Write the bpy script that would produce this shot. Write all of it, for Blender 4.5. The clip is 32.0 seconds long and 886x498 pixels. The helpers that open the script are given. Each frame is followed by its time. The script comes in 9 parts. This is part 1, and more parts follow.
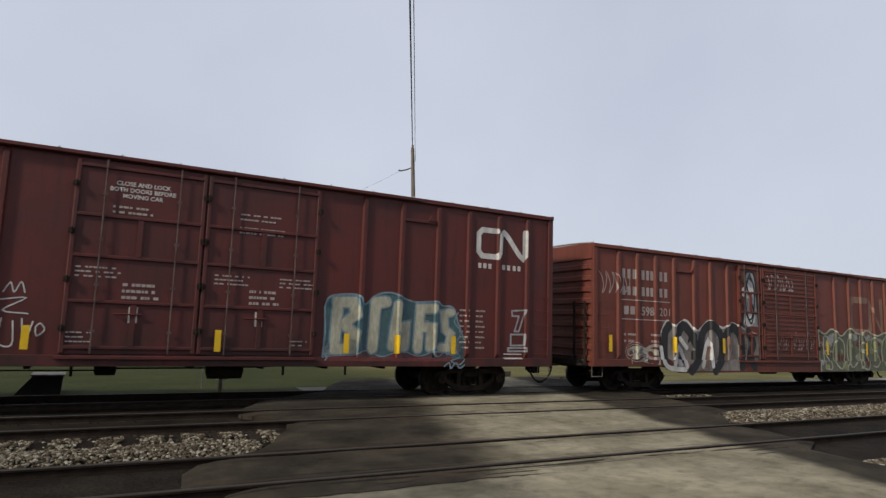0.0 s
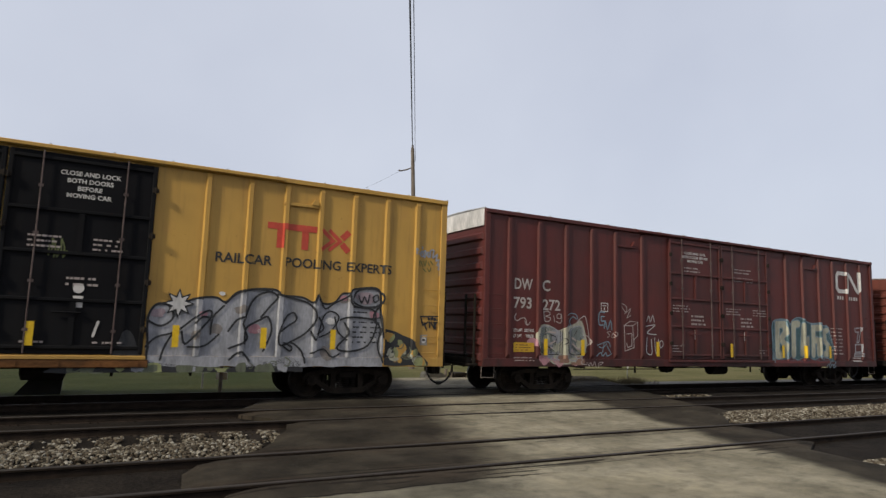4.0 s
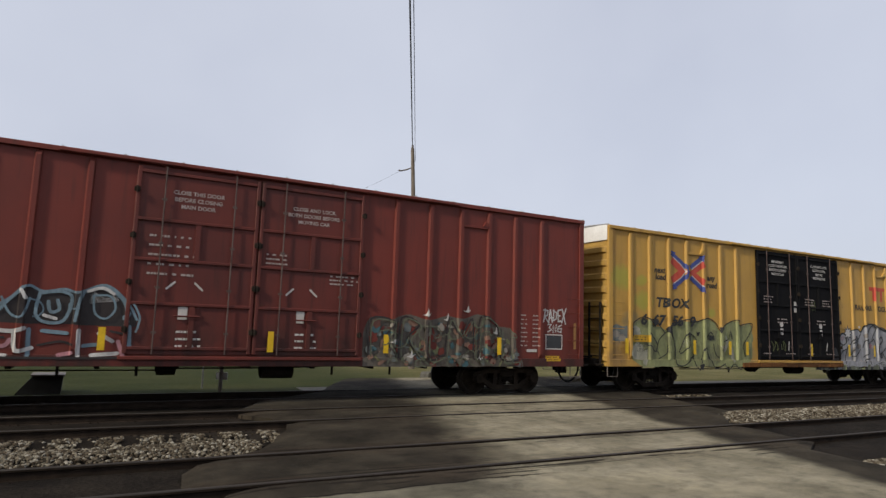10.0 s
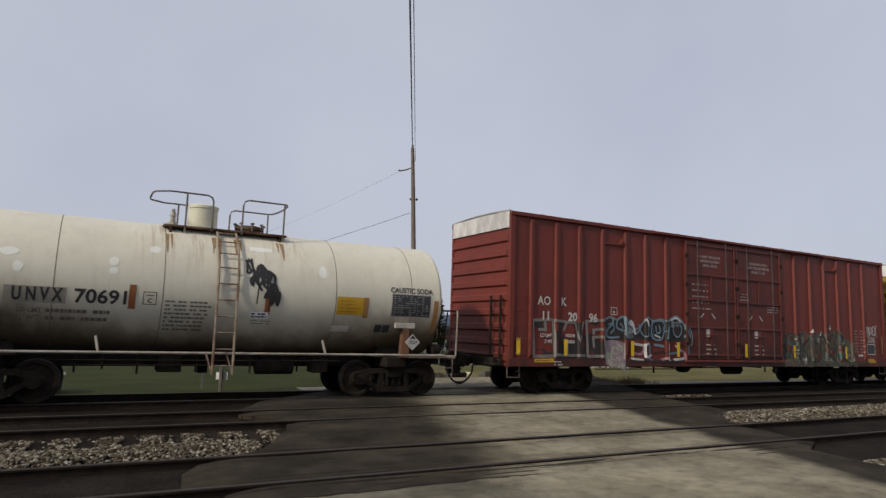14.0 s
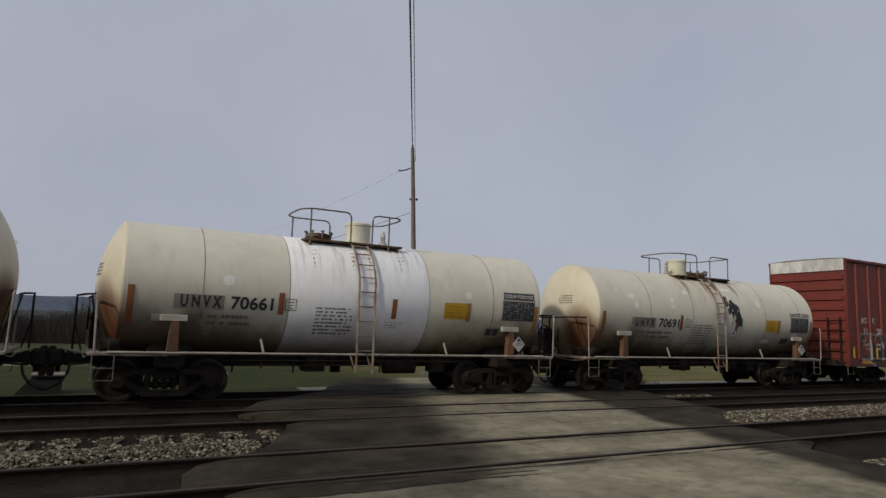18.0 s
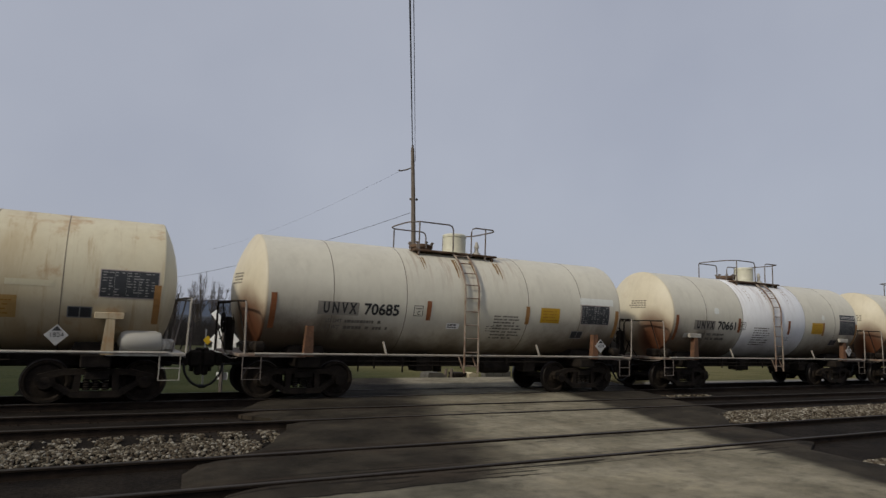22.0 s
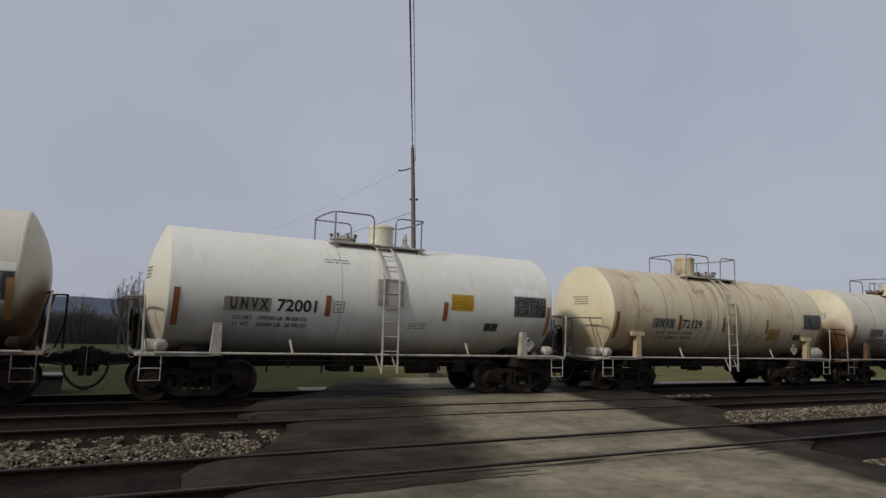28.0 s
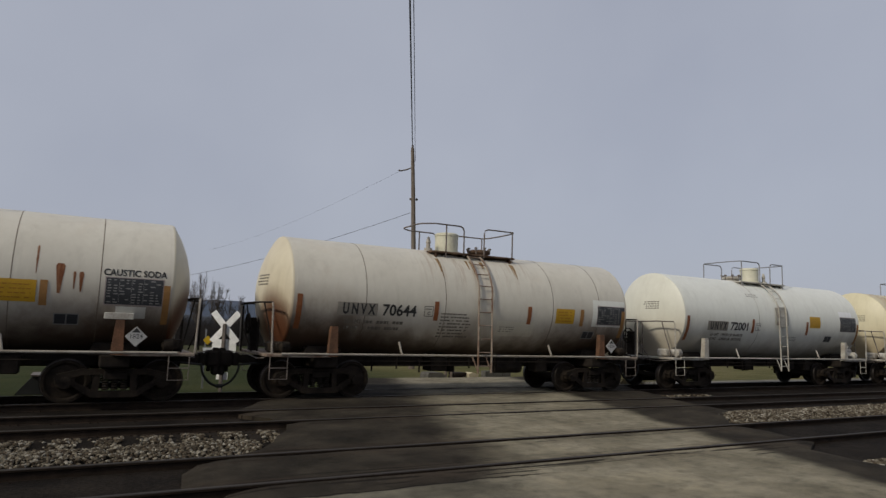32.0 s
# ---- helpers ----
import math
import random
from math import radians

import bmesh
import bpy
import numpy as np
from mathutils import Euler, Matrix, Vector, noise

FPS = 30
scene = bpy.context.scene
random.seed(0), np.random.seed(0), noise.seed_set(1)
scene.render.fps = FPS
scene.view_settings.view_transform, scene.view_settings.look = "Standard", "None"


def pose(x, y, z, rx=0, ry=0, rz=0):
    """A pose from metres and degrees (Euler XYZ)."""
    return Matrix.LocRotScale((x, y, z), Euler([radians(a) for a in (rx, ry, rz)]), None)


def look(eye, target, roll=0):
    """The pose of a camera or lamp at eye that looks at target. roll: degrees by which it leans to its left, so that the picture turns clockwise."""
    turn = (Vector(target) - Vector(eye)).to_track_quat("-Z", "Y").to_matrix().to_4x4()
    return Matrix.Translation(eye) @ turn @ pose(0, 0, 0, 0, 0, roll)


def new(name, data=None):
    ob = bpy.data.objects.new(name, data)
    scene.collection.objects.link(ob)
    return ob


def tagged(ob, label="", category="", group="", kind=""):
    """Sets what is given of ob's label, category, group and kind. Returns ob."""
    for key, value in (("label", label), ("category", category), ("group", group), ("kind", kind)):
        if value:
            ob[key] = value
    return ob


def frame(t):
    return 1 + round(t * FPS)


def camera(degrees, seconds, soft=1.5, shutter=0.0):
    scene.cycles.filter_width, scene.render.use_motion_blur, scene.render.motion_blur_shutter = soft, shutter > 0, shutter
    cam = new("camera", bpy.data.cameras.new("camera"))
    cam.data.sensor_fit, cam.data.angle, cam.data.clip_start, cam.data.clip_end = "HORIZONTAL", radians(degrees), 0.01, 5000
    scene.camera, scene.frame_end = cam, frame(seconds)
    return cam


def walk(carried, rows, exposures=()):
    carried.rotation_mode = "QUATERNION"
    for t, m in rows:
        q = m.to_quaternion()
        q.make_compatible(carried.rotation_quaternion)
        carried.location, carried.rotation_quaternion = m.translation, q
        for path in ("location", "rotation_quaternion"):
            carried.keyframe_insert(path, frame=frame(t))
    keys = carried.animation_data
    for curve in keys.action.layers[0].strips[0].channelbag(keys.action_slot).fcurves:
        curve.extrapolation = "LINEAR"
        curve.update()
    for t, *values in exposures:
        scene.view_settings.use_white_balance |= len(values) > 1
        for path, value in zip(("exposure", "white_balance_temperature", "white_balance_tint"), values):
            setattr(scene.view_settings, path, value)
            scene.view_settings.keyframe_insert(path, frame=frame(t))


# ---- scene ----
cam = camera(69.74, 32.0, soft=1.4, shutter=0.12)
EYE = pose(0, 0, 1.6455, 97.180, -1.845, -29.085)
EXPOSURES = [(0, 0.25, 6520, 8), (1.0, 0.38, 6540, 8), (2.0, 0.40, 6560, 7), (4.0, 0.30, 6550, 8), (7.0, 0.31, 6560, 8), (9.0, 0.26, 6540, 9), (11.0, 0.36, 6560, 8), (12.0, 0.37, 6560, 7), (13.0, 0.19, 6530, 9), (14.5, -0.01, 6510, 10), (16.5, -0.19, 6480, 10), (18.0, -0.31, 6470, 9), (32.0, -0.33, 6450, 9)]
walk(cam, [(0.0, EYE), (32.0, EYE)], EXPOSURES)

# the plan below was drawn a little long, tall and square to the line: its true measure along the line, across it and up
PLAN = Matrix(((0.9520, 0.0702, 0, 0), (0, 1, 0, 0), (0, 0, 0.9355, 0), (0, 0, 0, 1)))
LONG, LEAN, TALL = PLAN[0][0], PLAN[0][1], PLAN[2][2]

# ---- light: hazy bright overcast with a soft low sun from the side ----
SUN_AZ, SUN_EL = radians(16), radians(34)
sun_dir = Vector((-math.cos(SUN_AZ) * math.cos(SUN_EL), -math.sin(SUN_AZ) * math.cos(SUN_EL), math.sin(SUN_EL)))
world = bpy.data.worlds.new("sky")
scene.world = world
world.use_nodes = True
wn, wl = world.node_tree.nodes, world.node_tree.links
sky = wn.new("ShaderNodeTexSky")
sky.sky_type, sky.sun_disc = "NISHITA", False
sky.sun_elevation, sky.sun_rotation = SUN_EL, math.atan2(sun_dir.x, sun_dir.y)
sky.air_density, sky.dust_density, sky.ozone_density = 1.0, 3.0, 1.0
back = wn["Background"]
haze = wn.new("ShaderNodeMix")
haze.data_type = "RGBA"
haze.inputs["Factor"].default_value = 0.86
cloud = wn.new("ShaderNodeTexNoise")
cloud.inputs["Scale"].default_value = 2.2
cloud.inputs["Detail"].default_value = 4
cloud_tone = wn.new("ShaderNodeValToRGB")
cloud_tone.color_ramp.elements[0].position, cloud_tone.color_ramp.elements[0].color = 0.25, (4.80, 5.06, 6.05, 1)
cloud_tone.color_ramp.elements[1].position, cloud_tone.color_ramp.elements[1].color = 0.75, (5.80, 6.05, 6.95, 1)
wl.new(cloud.outputs["Fac"], cloud_tone.inputs["Fac"])
wl.new(sky.outputs["Color"], haze.inputs["A"])
wl.new(cloud_tone.outputs["Color"], haze.inputs["B"])
wl.new(haze.outputs["Result"], back.inputs["Color"])
back.inputs["Strength"].default_value = 0.1

sun = new("sun", bpy.data.lights.new("sun", "SUN"))
sun.data.energy, sun.data.angle, sun.data.color = 2.8, radians(5), (1.0, 0.92, 0.78)
sun.matrix_world = look((0, 0, 60), Vector((0, 0, 60)) - sun_dir)


# ---- materials ----
def ramp(nodes, stops):
    node = nodes.new("ShaderNodeValToRGB")
    els = node.color_ramp.elements
    while len(els) < len(stops):
        els.new(0.5)
    for el, (at, col) in zip(els, stops):
        el.position, el.color = at, (*col, 1)
    return node


def noise_node(nt, coord, scale, detail=4, stretch=(1, 1, 1), rough=0.55):
    tex = nt.nodes.new("ShaderNodeTexNoise")
    tex.inputs["Scale"].default_value = scale
    tex.inputs["Detail"].default_value = detail
    tex.inputs["Roughness"].default_value = rough
    m = nt.nodes.new("ShaderNodeMapping")
    m.inputs["Scale"].default_value = stretch
    nt.links.new(coord, m.inputs["Vector"])
    nt.links.new(m.outputs["Vector"], tex.inputs["Vector"])
    return tex.outputs["Fac"]


def blend(nt, fac, a, b, mode="MIX"):
    mix = nt.nodes.new("ShaderNodeMix")
    mix.data_type, mix.blend_type = "RGBA", mode
    for socket, value in (("Factor", fac), ("A", a), ("B", b)):
        if isinstance(value, bpy.types.NodeSocket):
            nt.links.new(value, mix.inputs[socket])
        elif socket == "Factor":
            mix.inputs[socket].default_value = value
        else:
            mix.inputs[socket].default_value = (*value, 1)
    return mix.outputs["Result"]


def maths(nt, op, a, b=0.0, clamp=False):
    node = nt.nodes.new("ShaderNodeMath")
    node.operation, node.use_clamp = op, clamp
    for i, v in enumerate((a, b)):
        if isinstance(v, bpy.types.NodeSocket):
            nt.links.new(v, node.inputs[i])
        else:
            node.inputs[i].default_value = v
    return node.outputs[0]


def span(nt, value, lo, hi):
    node = nt.nodes.new("ShaderNodeMapRange")
    node.interpolation_type = "SMOOTHSTEP"
    nt.links.new(value, node.inputs["Value"])
    node.inputs["From Min"].default_value, node.inputs["From Max"].default_value = lo, hi
    return node.outputs["Result"]


def axis(nt, coord, i):
    sep = nt.nodes.new("ShaderNodeSeparateXYZ")
    nt.links.new(coord, sep.inputs[0])
    return sep.outputs[i]


def base_material(name, rough, metal=0.0):
    m = bpy.data.materials.new(name)
    m.use_nodes = True
    nt = m.node_tree
    bsdf = nt.nodes["Principled BSDF"]
    bsdf.inputs["Roughness"].default_value = rough
    bsdf.inputs["Metallic"].default_value = metal
    bsdf.inputs["Specular IOR Level"].default_value = 0.35 if rough < 0.75 else 0.08
    coord = nt.nodes.new("ShaderNodeTexCoord").outputs["Object"]
    return m, nt, bsdf, coord


def add_bump(nt, bsdf, height, strength, distance=0.01):
    b = nt.nodes.new("ShaderNodeBump")
    b.inputs["Strength"].default_value, b.inputs["Distance"].default_value = strength, distance
    nt.links.new(height, b.inputs["Height"])
    nt.links.new(b.outputs["Normal"], bsdf.inputs["Normal"])


def surface(name, a, b, scale=3.0, rough=0.7, metal=0.0, bump=0.15, fine=40.0, stretch=(1, 1, 1), grain=0.25, dist=0.01):
    """Two tones by a broad noise, a finer grain over it, and relief."""
    m, nt, bsdf, coord = base_material(name, rough, metal)
    broad = noise_node(nt, coord, scale, 5, stretch)
    small = noise_node(nt, coord, fine, 3, stretch)
    tone = blend(nt, span(nt, broad, 0.32, 0.68), a, b)
    dark = ramp(nt.nodes, [(0.3, (1 - grain,) * 3), (0.7, (1 + grain * 0.4,) * 3)])
    nt.links.new(small, dark.inputs["Fac"])
    nt.links.new(blend(nt, 1.0, tone, dark.outputs["Color"], "MULTIPLY"), bsdf.inputs["Base Color"])
    add_bump(nt, bsdf, small, bump, dist)
    return m


def car_paint(name, colour, fade, grime, rough=0.55, rust=0.35, low_grime=0.5, spots=0.0, dabs=()):
    """Weathered paint: faded areas, vertical streaks of grime, rust flecks, road spray along the sill."""
    m, nt, bsdf, coord = base_material(name, rough)
    broad = noise_node(nt, coord, 0.7, 4)
    streak = noise_node(nt, coord, 2.0, 5, (3.0, 3.0, 0.22), 0.62)
    fleck = noise_node(nt, coord, 9.0, 6, (1, 1, 0.7), 0.7)
    speck = noise_node(nt, coord, 60.0, 2)
    tone = blend(nt, span(nt, broad, 0.35, 0.65), colour, fade)
    tone = blend(nt, maths(nt, "MULTIPLY", span(nt, streak, 0.50, 0.75), 0.55), tone, grime)
    tone = blend(nt, maths(nt, "MULTIPLY", span(nt, fleck, 0.62, 0.72), rust), tone, (0.13, 0.045, 0.02))
    up = axis(nt, coord, 2)
    spray = maths(nt, "MULTIPLY", maths(nt, "SUBTRACT", 1.0, span(nt, up, 0.7, 2.3)), span(nt, noise_node(nt, coord, 1.3, 6, (1, 1, 0.5), 0.65), 0.36, 0.62))
    tone = blend(nt, maths(nt, "MULTIPLY", spray, low_grime), tone, grime)
    if spots:
        tone = blend(nt, maths(nt, "MULTIPLY", span(nt, noise_node(nt, coord, 1.6, 5, (1.2, 1.2, 0.5), 0.6), 0.56, 0.70), spots), tone, (0.42, 0.21, 0.06))
    drip = noise_node(nt, coord, 5.0, 5, (3.0, 3.0, 0.10), 0.65)
    tone = blend(nt, maths(nt, "MULTIPLY", span(nt, drip, 0.56, 0.72), 0.38), tone, grime)
    x = axis(nt, coord, 0)
    for cx, cz, r, col in dabs:
        dx, dz = maths(nt, "SUBTRACT", x, cx), maths(nt, "SUBTRACT", up, cz)
        far = maths(nt, "ADD", maths(nt, "MULTIPLY", dx, dx), maths(nt, "MULTIPLY", maths(nt, "MULTIPLY", dz, dz), 1.6))
        far = maths(nt, "ADD", far, maths(nt, "MULTIPLY", maths(nt, "SUBTRACT", noise_node(nt, coord, 4.0, 4), 0.5), r * r * 1.2))
        tone = blend(nt, maths(nt, "MULTIPLY", maths(nt, "SUBTRACT", 1.0, span(nt, far, r * r * 0.1, r * r)), 0.62), tone, col)
    nt.links.new(tone, bsdf.inputs["Base Color"])
    bsdf.inputs["Roughness"].default_value = rough
    add_bump(nt, bsdf, blend(nt, 0.5, speck, broad), 0.08, 0.02)
    return m


def tank_paint(name, colour, fade, grime, low, streaks, spots=0.0, burn=False, runs=0.0, film_share=0.40):
    """Tank paint: gently faded, darkened low down by brown grime and painted-in underside shade, rust-streaked under
    the top walkway.
    """
    m, nt, bsdf, coord = base_material(name, 0.46)
    x, up = axis(nt, coord, 0), axis(nt, coord, 2)
    tone = blend(nt, span(nt, noise_node(nt, coord, 0.6, 4), 0.35, 0.65), colour, fade)
    fine = noise_node(nt, coord, 2.6, 6, (1.6, 1.6, 0.30), 0.65)
    tone = blend(nt, maths(nt, "MULTIPLY", span(nt, fine, 0.48, 0.72), 0.10), tone, grime)
    mottle = ramp(nt.nodes, [(0.3, (0.955, 0.95, 0.94)), (0.7, (1.03, 1.03, 1.025))])
    nt.links.new(noise_node(nt, coord, 5.5, 6, (1, 1, 0.6), 0.7), mottle.inputs["Fac"])
    tone = blend(nt, 1.0, tone, mottle.outputs["Color"], "MULTIPLY")
    # road spray, with underside shade put into the colour: heavier over the trucks than in the middle
    ragged = maths(nt, "MULTIPLY", maths(nt, "SUBTRACT", noise_node(nt, coord, 0.9, 6, (1, 1, 0.6), 0.65), 0.5), 1.3)
    ends = span(nt, maths(nt, "ABSOLUTE", x), 1.5, 5.2)
    level = maths(nt, "SUBTRACT", maths(nt, "ADD", up, ragged), maths(nt, "MULTIPLY", ends, 0.55))
    film = maths(nt, "SUBTRACT", 1.0, span(nt, level, 1.2, 2.35))
    tone = blend(nt, maths(nt, "MULTIPLY", film, low * film_share), tone, (grime[0] * 2.2, grime[1] * 1.9, grime[2] * 1.6))
    spray_shade_mask = maths(nt, "SUBTRACT", 1.0, span(nt, level, 1.0, 1.85))
    tone = blend(nt, maths(nt, "MULTIPLY", spray_shade_mask, low), tone, grime)
    # rust running down from the walkway
    run = span(nt, noise_node(nt, coord, 3.2, 5, (2.4, 0.3, 0.07), 0.65), 0.50, 0.62)
    mid = maths(nt, "SUBTRACT", 1.0, span(nt, maths(nt, "ABSOLUTE", x), 1.3, 2.2))
    high = span(nt, maths(nt, "ADD", up, maths(nt, "MULTIPLY", ragged, 1.4)), 2.55, 3.75)
    tone = blend(nt, maths(nt, "MULTIPLY", maths(nt, "MULTIPLY", run, maths(nt, "MULTIPLY", mid, high)), streaks), tone, (0.22, 0.105, 0.038))
    if runs:
        long_run = span(nt, noise_node(nt, coord, 2.1, 6, (2.0, 0.3, 0.10), 0.7), 0.54, 0.68)
        tone = blend(nt, maths(nt, "MULTIPLY", long_run, runs), tone, (0.30, 0.17, 0.06))
        # broad brown washes, running down in wide soft bands
        wash = span(nt, noise_node(nt, coord, 0.9, 5, (1.3, 0.4, 0.22), 0.6), 0.50, 0.70)
        tone = blend(nt, maths(nt, "MULTIPLY", wash, runs * 0.8), tone, (0.36, 0.245, 0.11))
    if spots:
        blot = span(nt, noise_node(nt, coord, 1.15, 7, (0.9, 0.9, 0.75), 0.66), 0.55, 0.66)
        tone = blend(nt, maths(nt, "MULTIPLY", blot, spots), tone, (0.33, 0.155, 0.045))
    if burn:
        y = axis(nt, coord, 1)
        dy, dz = maths(nt, "ADD", y, 0.78), maths(nt, "SUBTRACT", up, 1.62)
        far = maths(nt, "ADD", maths(nt, "MULTIPLY", maths(nt, "MULTIPLY", dy, dy), 2.6), maths(nt, "MULTIPLY", maths(nt, "MULTIPLY", dz, dz), 1.15))
        far = maths(nt, "ADD", far, maths(nt, "MULTIPLY", ragged, 0.45))
        tone = blend(nt, maths(nt, "MULTIPLY", maths(nt, "SUBTRACT", 1.0, span(nt, far, 0.12, 1.7)), 0.97), tone, (0.085, 0.029, 0.012))
    nt.links.new(tone, bsdf.inputs["Base Color"])
    add_bump(nt, bsdf, noise_node(nt, coord, 1.1, 3), 0.10, 0.03)
    return m


def spray(name, colour):
    """Sprayed paint, thin and faded in places."""
    return surface(name, colour, tuple(c * 0.62 + 0.015 for c in colour), 2.2, 0.6, 0.0, 0.04, 16.0, (1.5, 1.5, 0.5), 0.22)


def plain(name, colour, rough=0.6, metal=0.0, vary=0.18):
    return surface(name, colour, tuple(c * (1 - vary) for c in colour), 4.0, rough, metal, 0.04, 50.0, grain=0.12)


M = {}
M["red_dark"] = car_paint("oxide_red_paint", (0.0900, 0.0172, 0.0140), (0.0710, 0.0172, 0.0146), (0.034, 0.0132, 0.0108))
M["red"] = car_paint("brick_red_paint", (0.150, 0.0265, 0.0175), (0.124, 0.0235, 0.0165), (0.058, 0.0174, 0.0125))
M["red_old"] = car_paint("faded_red_paint", (0.142, 0.036, 0.0235), (0.112, 0.031, 0.0205), (0.050, 0.020, 0.0145), rust=0.6)
M["red_door"] = car_paint("grimy_red_door_paint", (0.115, 0.022, 0.0155), (0.088, 0.019, 0.0145), (0.032, 0.0135, 0.0105), rust=0.6, low_grime=0.95)
M["dark_door"] = car_paint("grimy_oxide_door_paint", (0.082, 0.0175, 0.015), (0.062, 0.0165, 0.0145), (0.027, 0.0125, 0.0105), rust=0.55, low_grime=0.9)
M["yellow"] = car_paint("railcar_yellow_paint", (0.46, 0.268, 0.058), (0.40, 0.232, 0.052), (0.25, 0.142, 0.04), rust=0.5, low_grime=0.6, spots=0.30,
                        dabs=((-8.85, 3.55, 0.60, (0.30, 0.33, 0.05)), (-7.95, 2.85, 0.50, (0.30, 0.33, 0.05)), (-8.05, 3.5, 0.30, (0.30, 0.33, 0.05)), (-4.8, 2.6, 0.25, (0.30, 0.33, 0.05)), (-9.0, 1.75, 0.55, (0.20, 0.15, 0.10)), (-9.1, 1.1, 0.5, (0.16, 0.10, 0.05)), (-8.5, 2.2, 0.5, (0.20, 0.17, 0.09)), (-7.6, 0.95, 0.8, (0.20, 0.13, 0.07)), (-3.0, 1.2, 0.6, (0.22, 0.16, 0.07))))
M["black_door"] = car_paint("black_door_paint", (0.0062, 0.0062, 0.0072), (0.0088, 0.0088, 0.0098), (0.0125, 0.011, 0.0098), rough=0.78, rust=0.1)
M["yellow_end"] = surface("glossy_yellow_end_paint", (0.44, 0.27, 0.07), (0.36, 0.22, 0.06), 1.5, 0.24, 0.0, 0.04, 20.0, grain=0.12)
M["door_sill"] = surface("rusty_door_sill", (0.17, 0.075, 0.028), (0.075, 0.038, 0.018), 1.5, 0.85, 0.0, 0.2, 14.0, (1, 1, 3))
M["lock_rod"] = surface("worn_lock_rod", (0.105, 0.075, 0.068), (0.05, 0.03, 0.027), 3.0, 0.6)
M["tank_grey"] = tank_paint("grey_white_tank_paint", (0.60, 0.57, 0.472), (0.555, 0.525, 0.435), (0.085, 0.058, 0.034), 0.90, 0.38, film_share=0.34)
M["tank_tan"] = tank_paint("stained_tank_paint", (0.575, 0.545, 0.47), (0.53, 0.50, 0.43), (0.064, 0.041, 0.026), 0.98, 0.35, 0.06, film_share=0.52)
M["tank_cream"] = tank_paint("cream_tank_paint", (0.605, 0.552, 0.398), (0.555, 0.484, 0.328), (0.23, 0.145, 0.07), 0.50, 0.8, 0.50, runs=0.55, film_share=0.25)
M["tank_white"] = tank_paint("white_tank_paint", (0.70, 0.705, 0.65), (0.67, 0.675, 0.62), (0.17, 0.15, 0.12), 0.58, 0.12, film_share=0.30)
# the fresh band darkens low down too: underside shade put into its paint
M["band_white"] = tank_paint("fresh_white_tank_paint", (0.80, 0.80, 0.80), (0.76, 0.765, 0.77), (0.20, 0.185, 0.165), 0.62, 0.40)
M["head_cream"] = tank_paint("tank_head_paint", (0.58, 0.53, 0.405), (0.53, 0.475, 0.355), (0.12, 0.072, 0.038), 0.75, 0.15, 0.10, True)
M["head_white"] = tank_paint("white_tank_head_paint", (0.62, 0.615, 0.54), (0.58, 0.575, 0.50), (0.18, 0.14, 0.095), 0.5, 0.1)
M["head_plain"] = tank_paint("cream_tank_head_paint", (0.62, 0.57, 0.41), (0.57, 0.52, 0.36), (0.17, 0.12, 0.065), 0.5, 0.1, 0.12)
M["walkway"] = surface("rusted_walkway_plate", (0.060, 0.036, 0.024), (0.17, 0.115, 0.08), 2.6, 0.8, 0.0, 0.3, 30.0)
M["concrete"] = surface("weathered_concrete", (0.12, 0.115, 0.10), (0.08, 0.075, 0.065), 3.0, 0.9, 0.0, 0.3, 30.0)
M["pale_block"] = surface("pale_yellow_block", (0.50, 0.44, 0.30), (0.40, 0.35, 0.24), 4.0, 0.8)
M["notice_faded"] = plain("faded_orange_notice", (0.44, 0.27, 0.09), 0.6)
M["notice_print"] = plain("brown_notice_printing", (0.33, 0.16, 0.02), 0.6)
M["twig"] = surface("dead_twigs", (0.125, 0.105, 0.090), (0.085, 0.072, 0.060), 0.5, 0.95, 0.0, 0.2, 5.0, grain=0.4)
M["housing"] = surface("cream_housing_paint", (0.60, 0.585, 0.47), (0.52, 0.50, 0.38), 1.6, 0.5, 0.0, 0.06, 14.0, grain=0.10)
M["housing_rusty"] = surface("rust_streaked_housing_paint", (0.58, 0.54, 0.40), (0.37, 0.26, 0.135), 1.5, 0.6, 0.0, 0.06, 14.0, (2.2, 2.2, 0.35), grain=0.15)
M["pipe"] = surface("grimy_pale_pipe", (0.36, 0.33, 0.28), (0.24, 0.21, 0.17), 2.0, 0.6, 0.0, 0.15, 30.0)
M["rust_post"] = surface("rusty_brown_post", (0.17, 0.088, 0.052), (0.10, 0.058, 0.038), 3.0, 0.8, 0.0, 0.2, 30.0)
M["rust_weep"] = surface("rust_weeping", (0.20, 0.115, 0.05), (0.33, 0.235, 0.13), 5.0, 0.8, stretch=(3, 3, 0.4))
M["panel_text"] = plain("pale_panel_printing", (0.26, 0.255, 0.24), 0.6)
M["brush"] = surface("dark_winter_brush", (0.062, 0.055, 0.050), (0.042, 0.038, 0.036), 0.3, 0.95, 0.0, 0.2, 5.0, grain=0.4)
M["rust_run"] = surface("rust_run", (0.16, 0.06, 0.03), (0.26, 0.13, 0.07), 6.0, 0.8, stretch=(3, 3, 0.5))
M["roof"] = surface("galvanised_roof", (0.42, 0.42, 0.42), (0.30, 0.29, 0.28), 1.5, 0.5, 0.3)
M["iron"] = surface("grimy_cast_iron", (0.017, 0.0138, 0.0112), (0.032, 0.0245, 0.0185), 5.0, 0.75, 0.1, 0.3, 40.0)
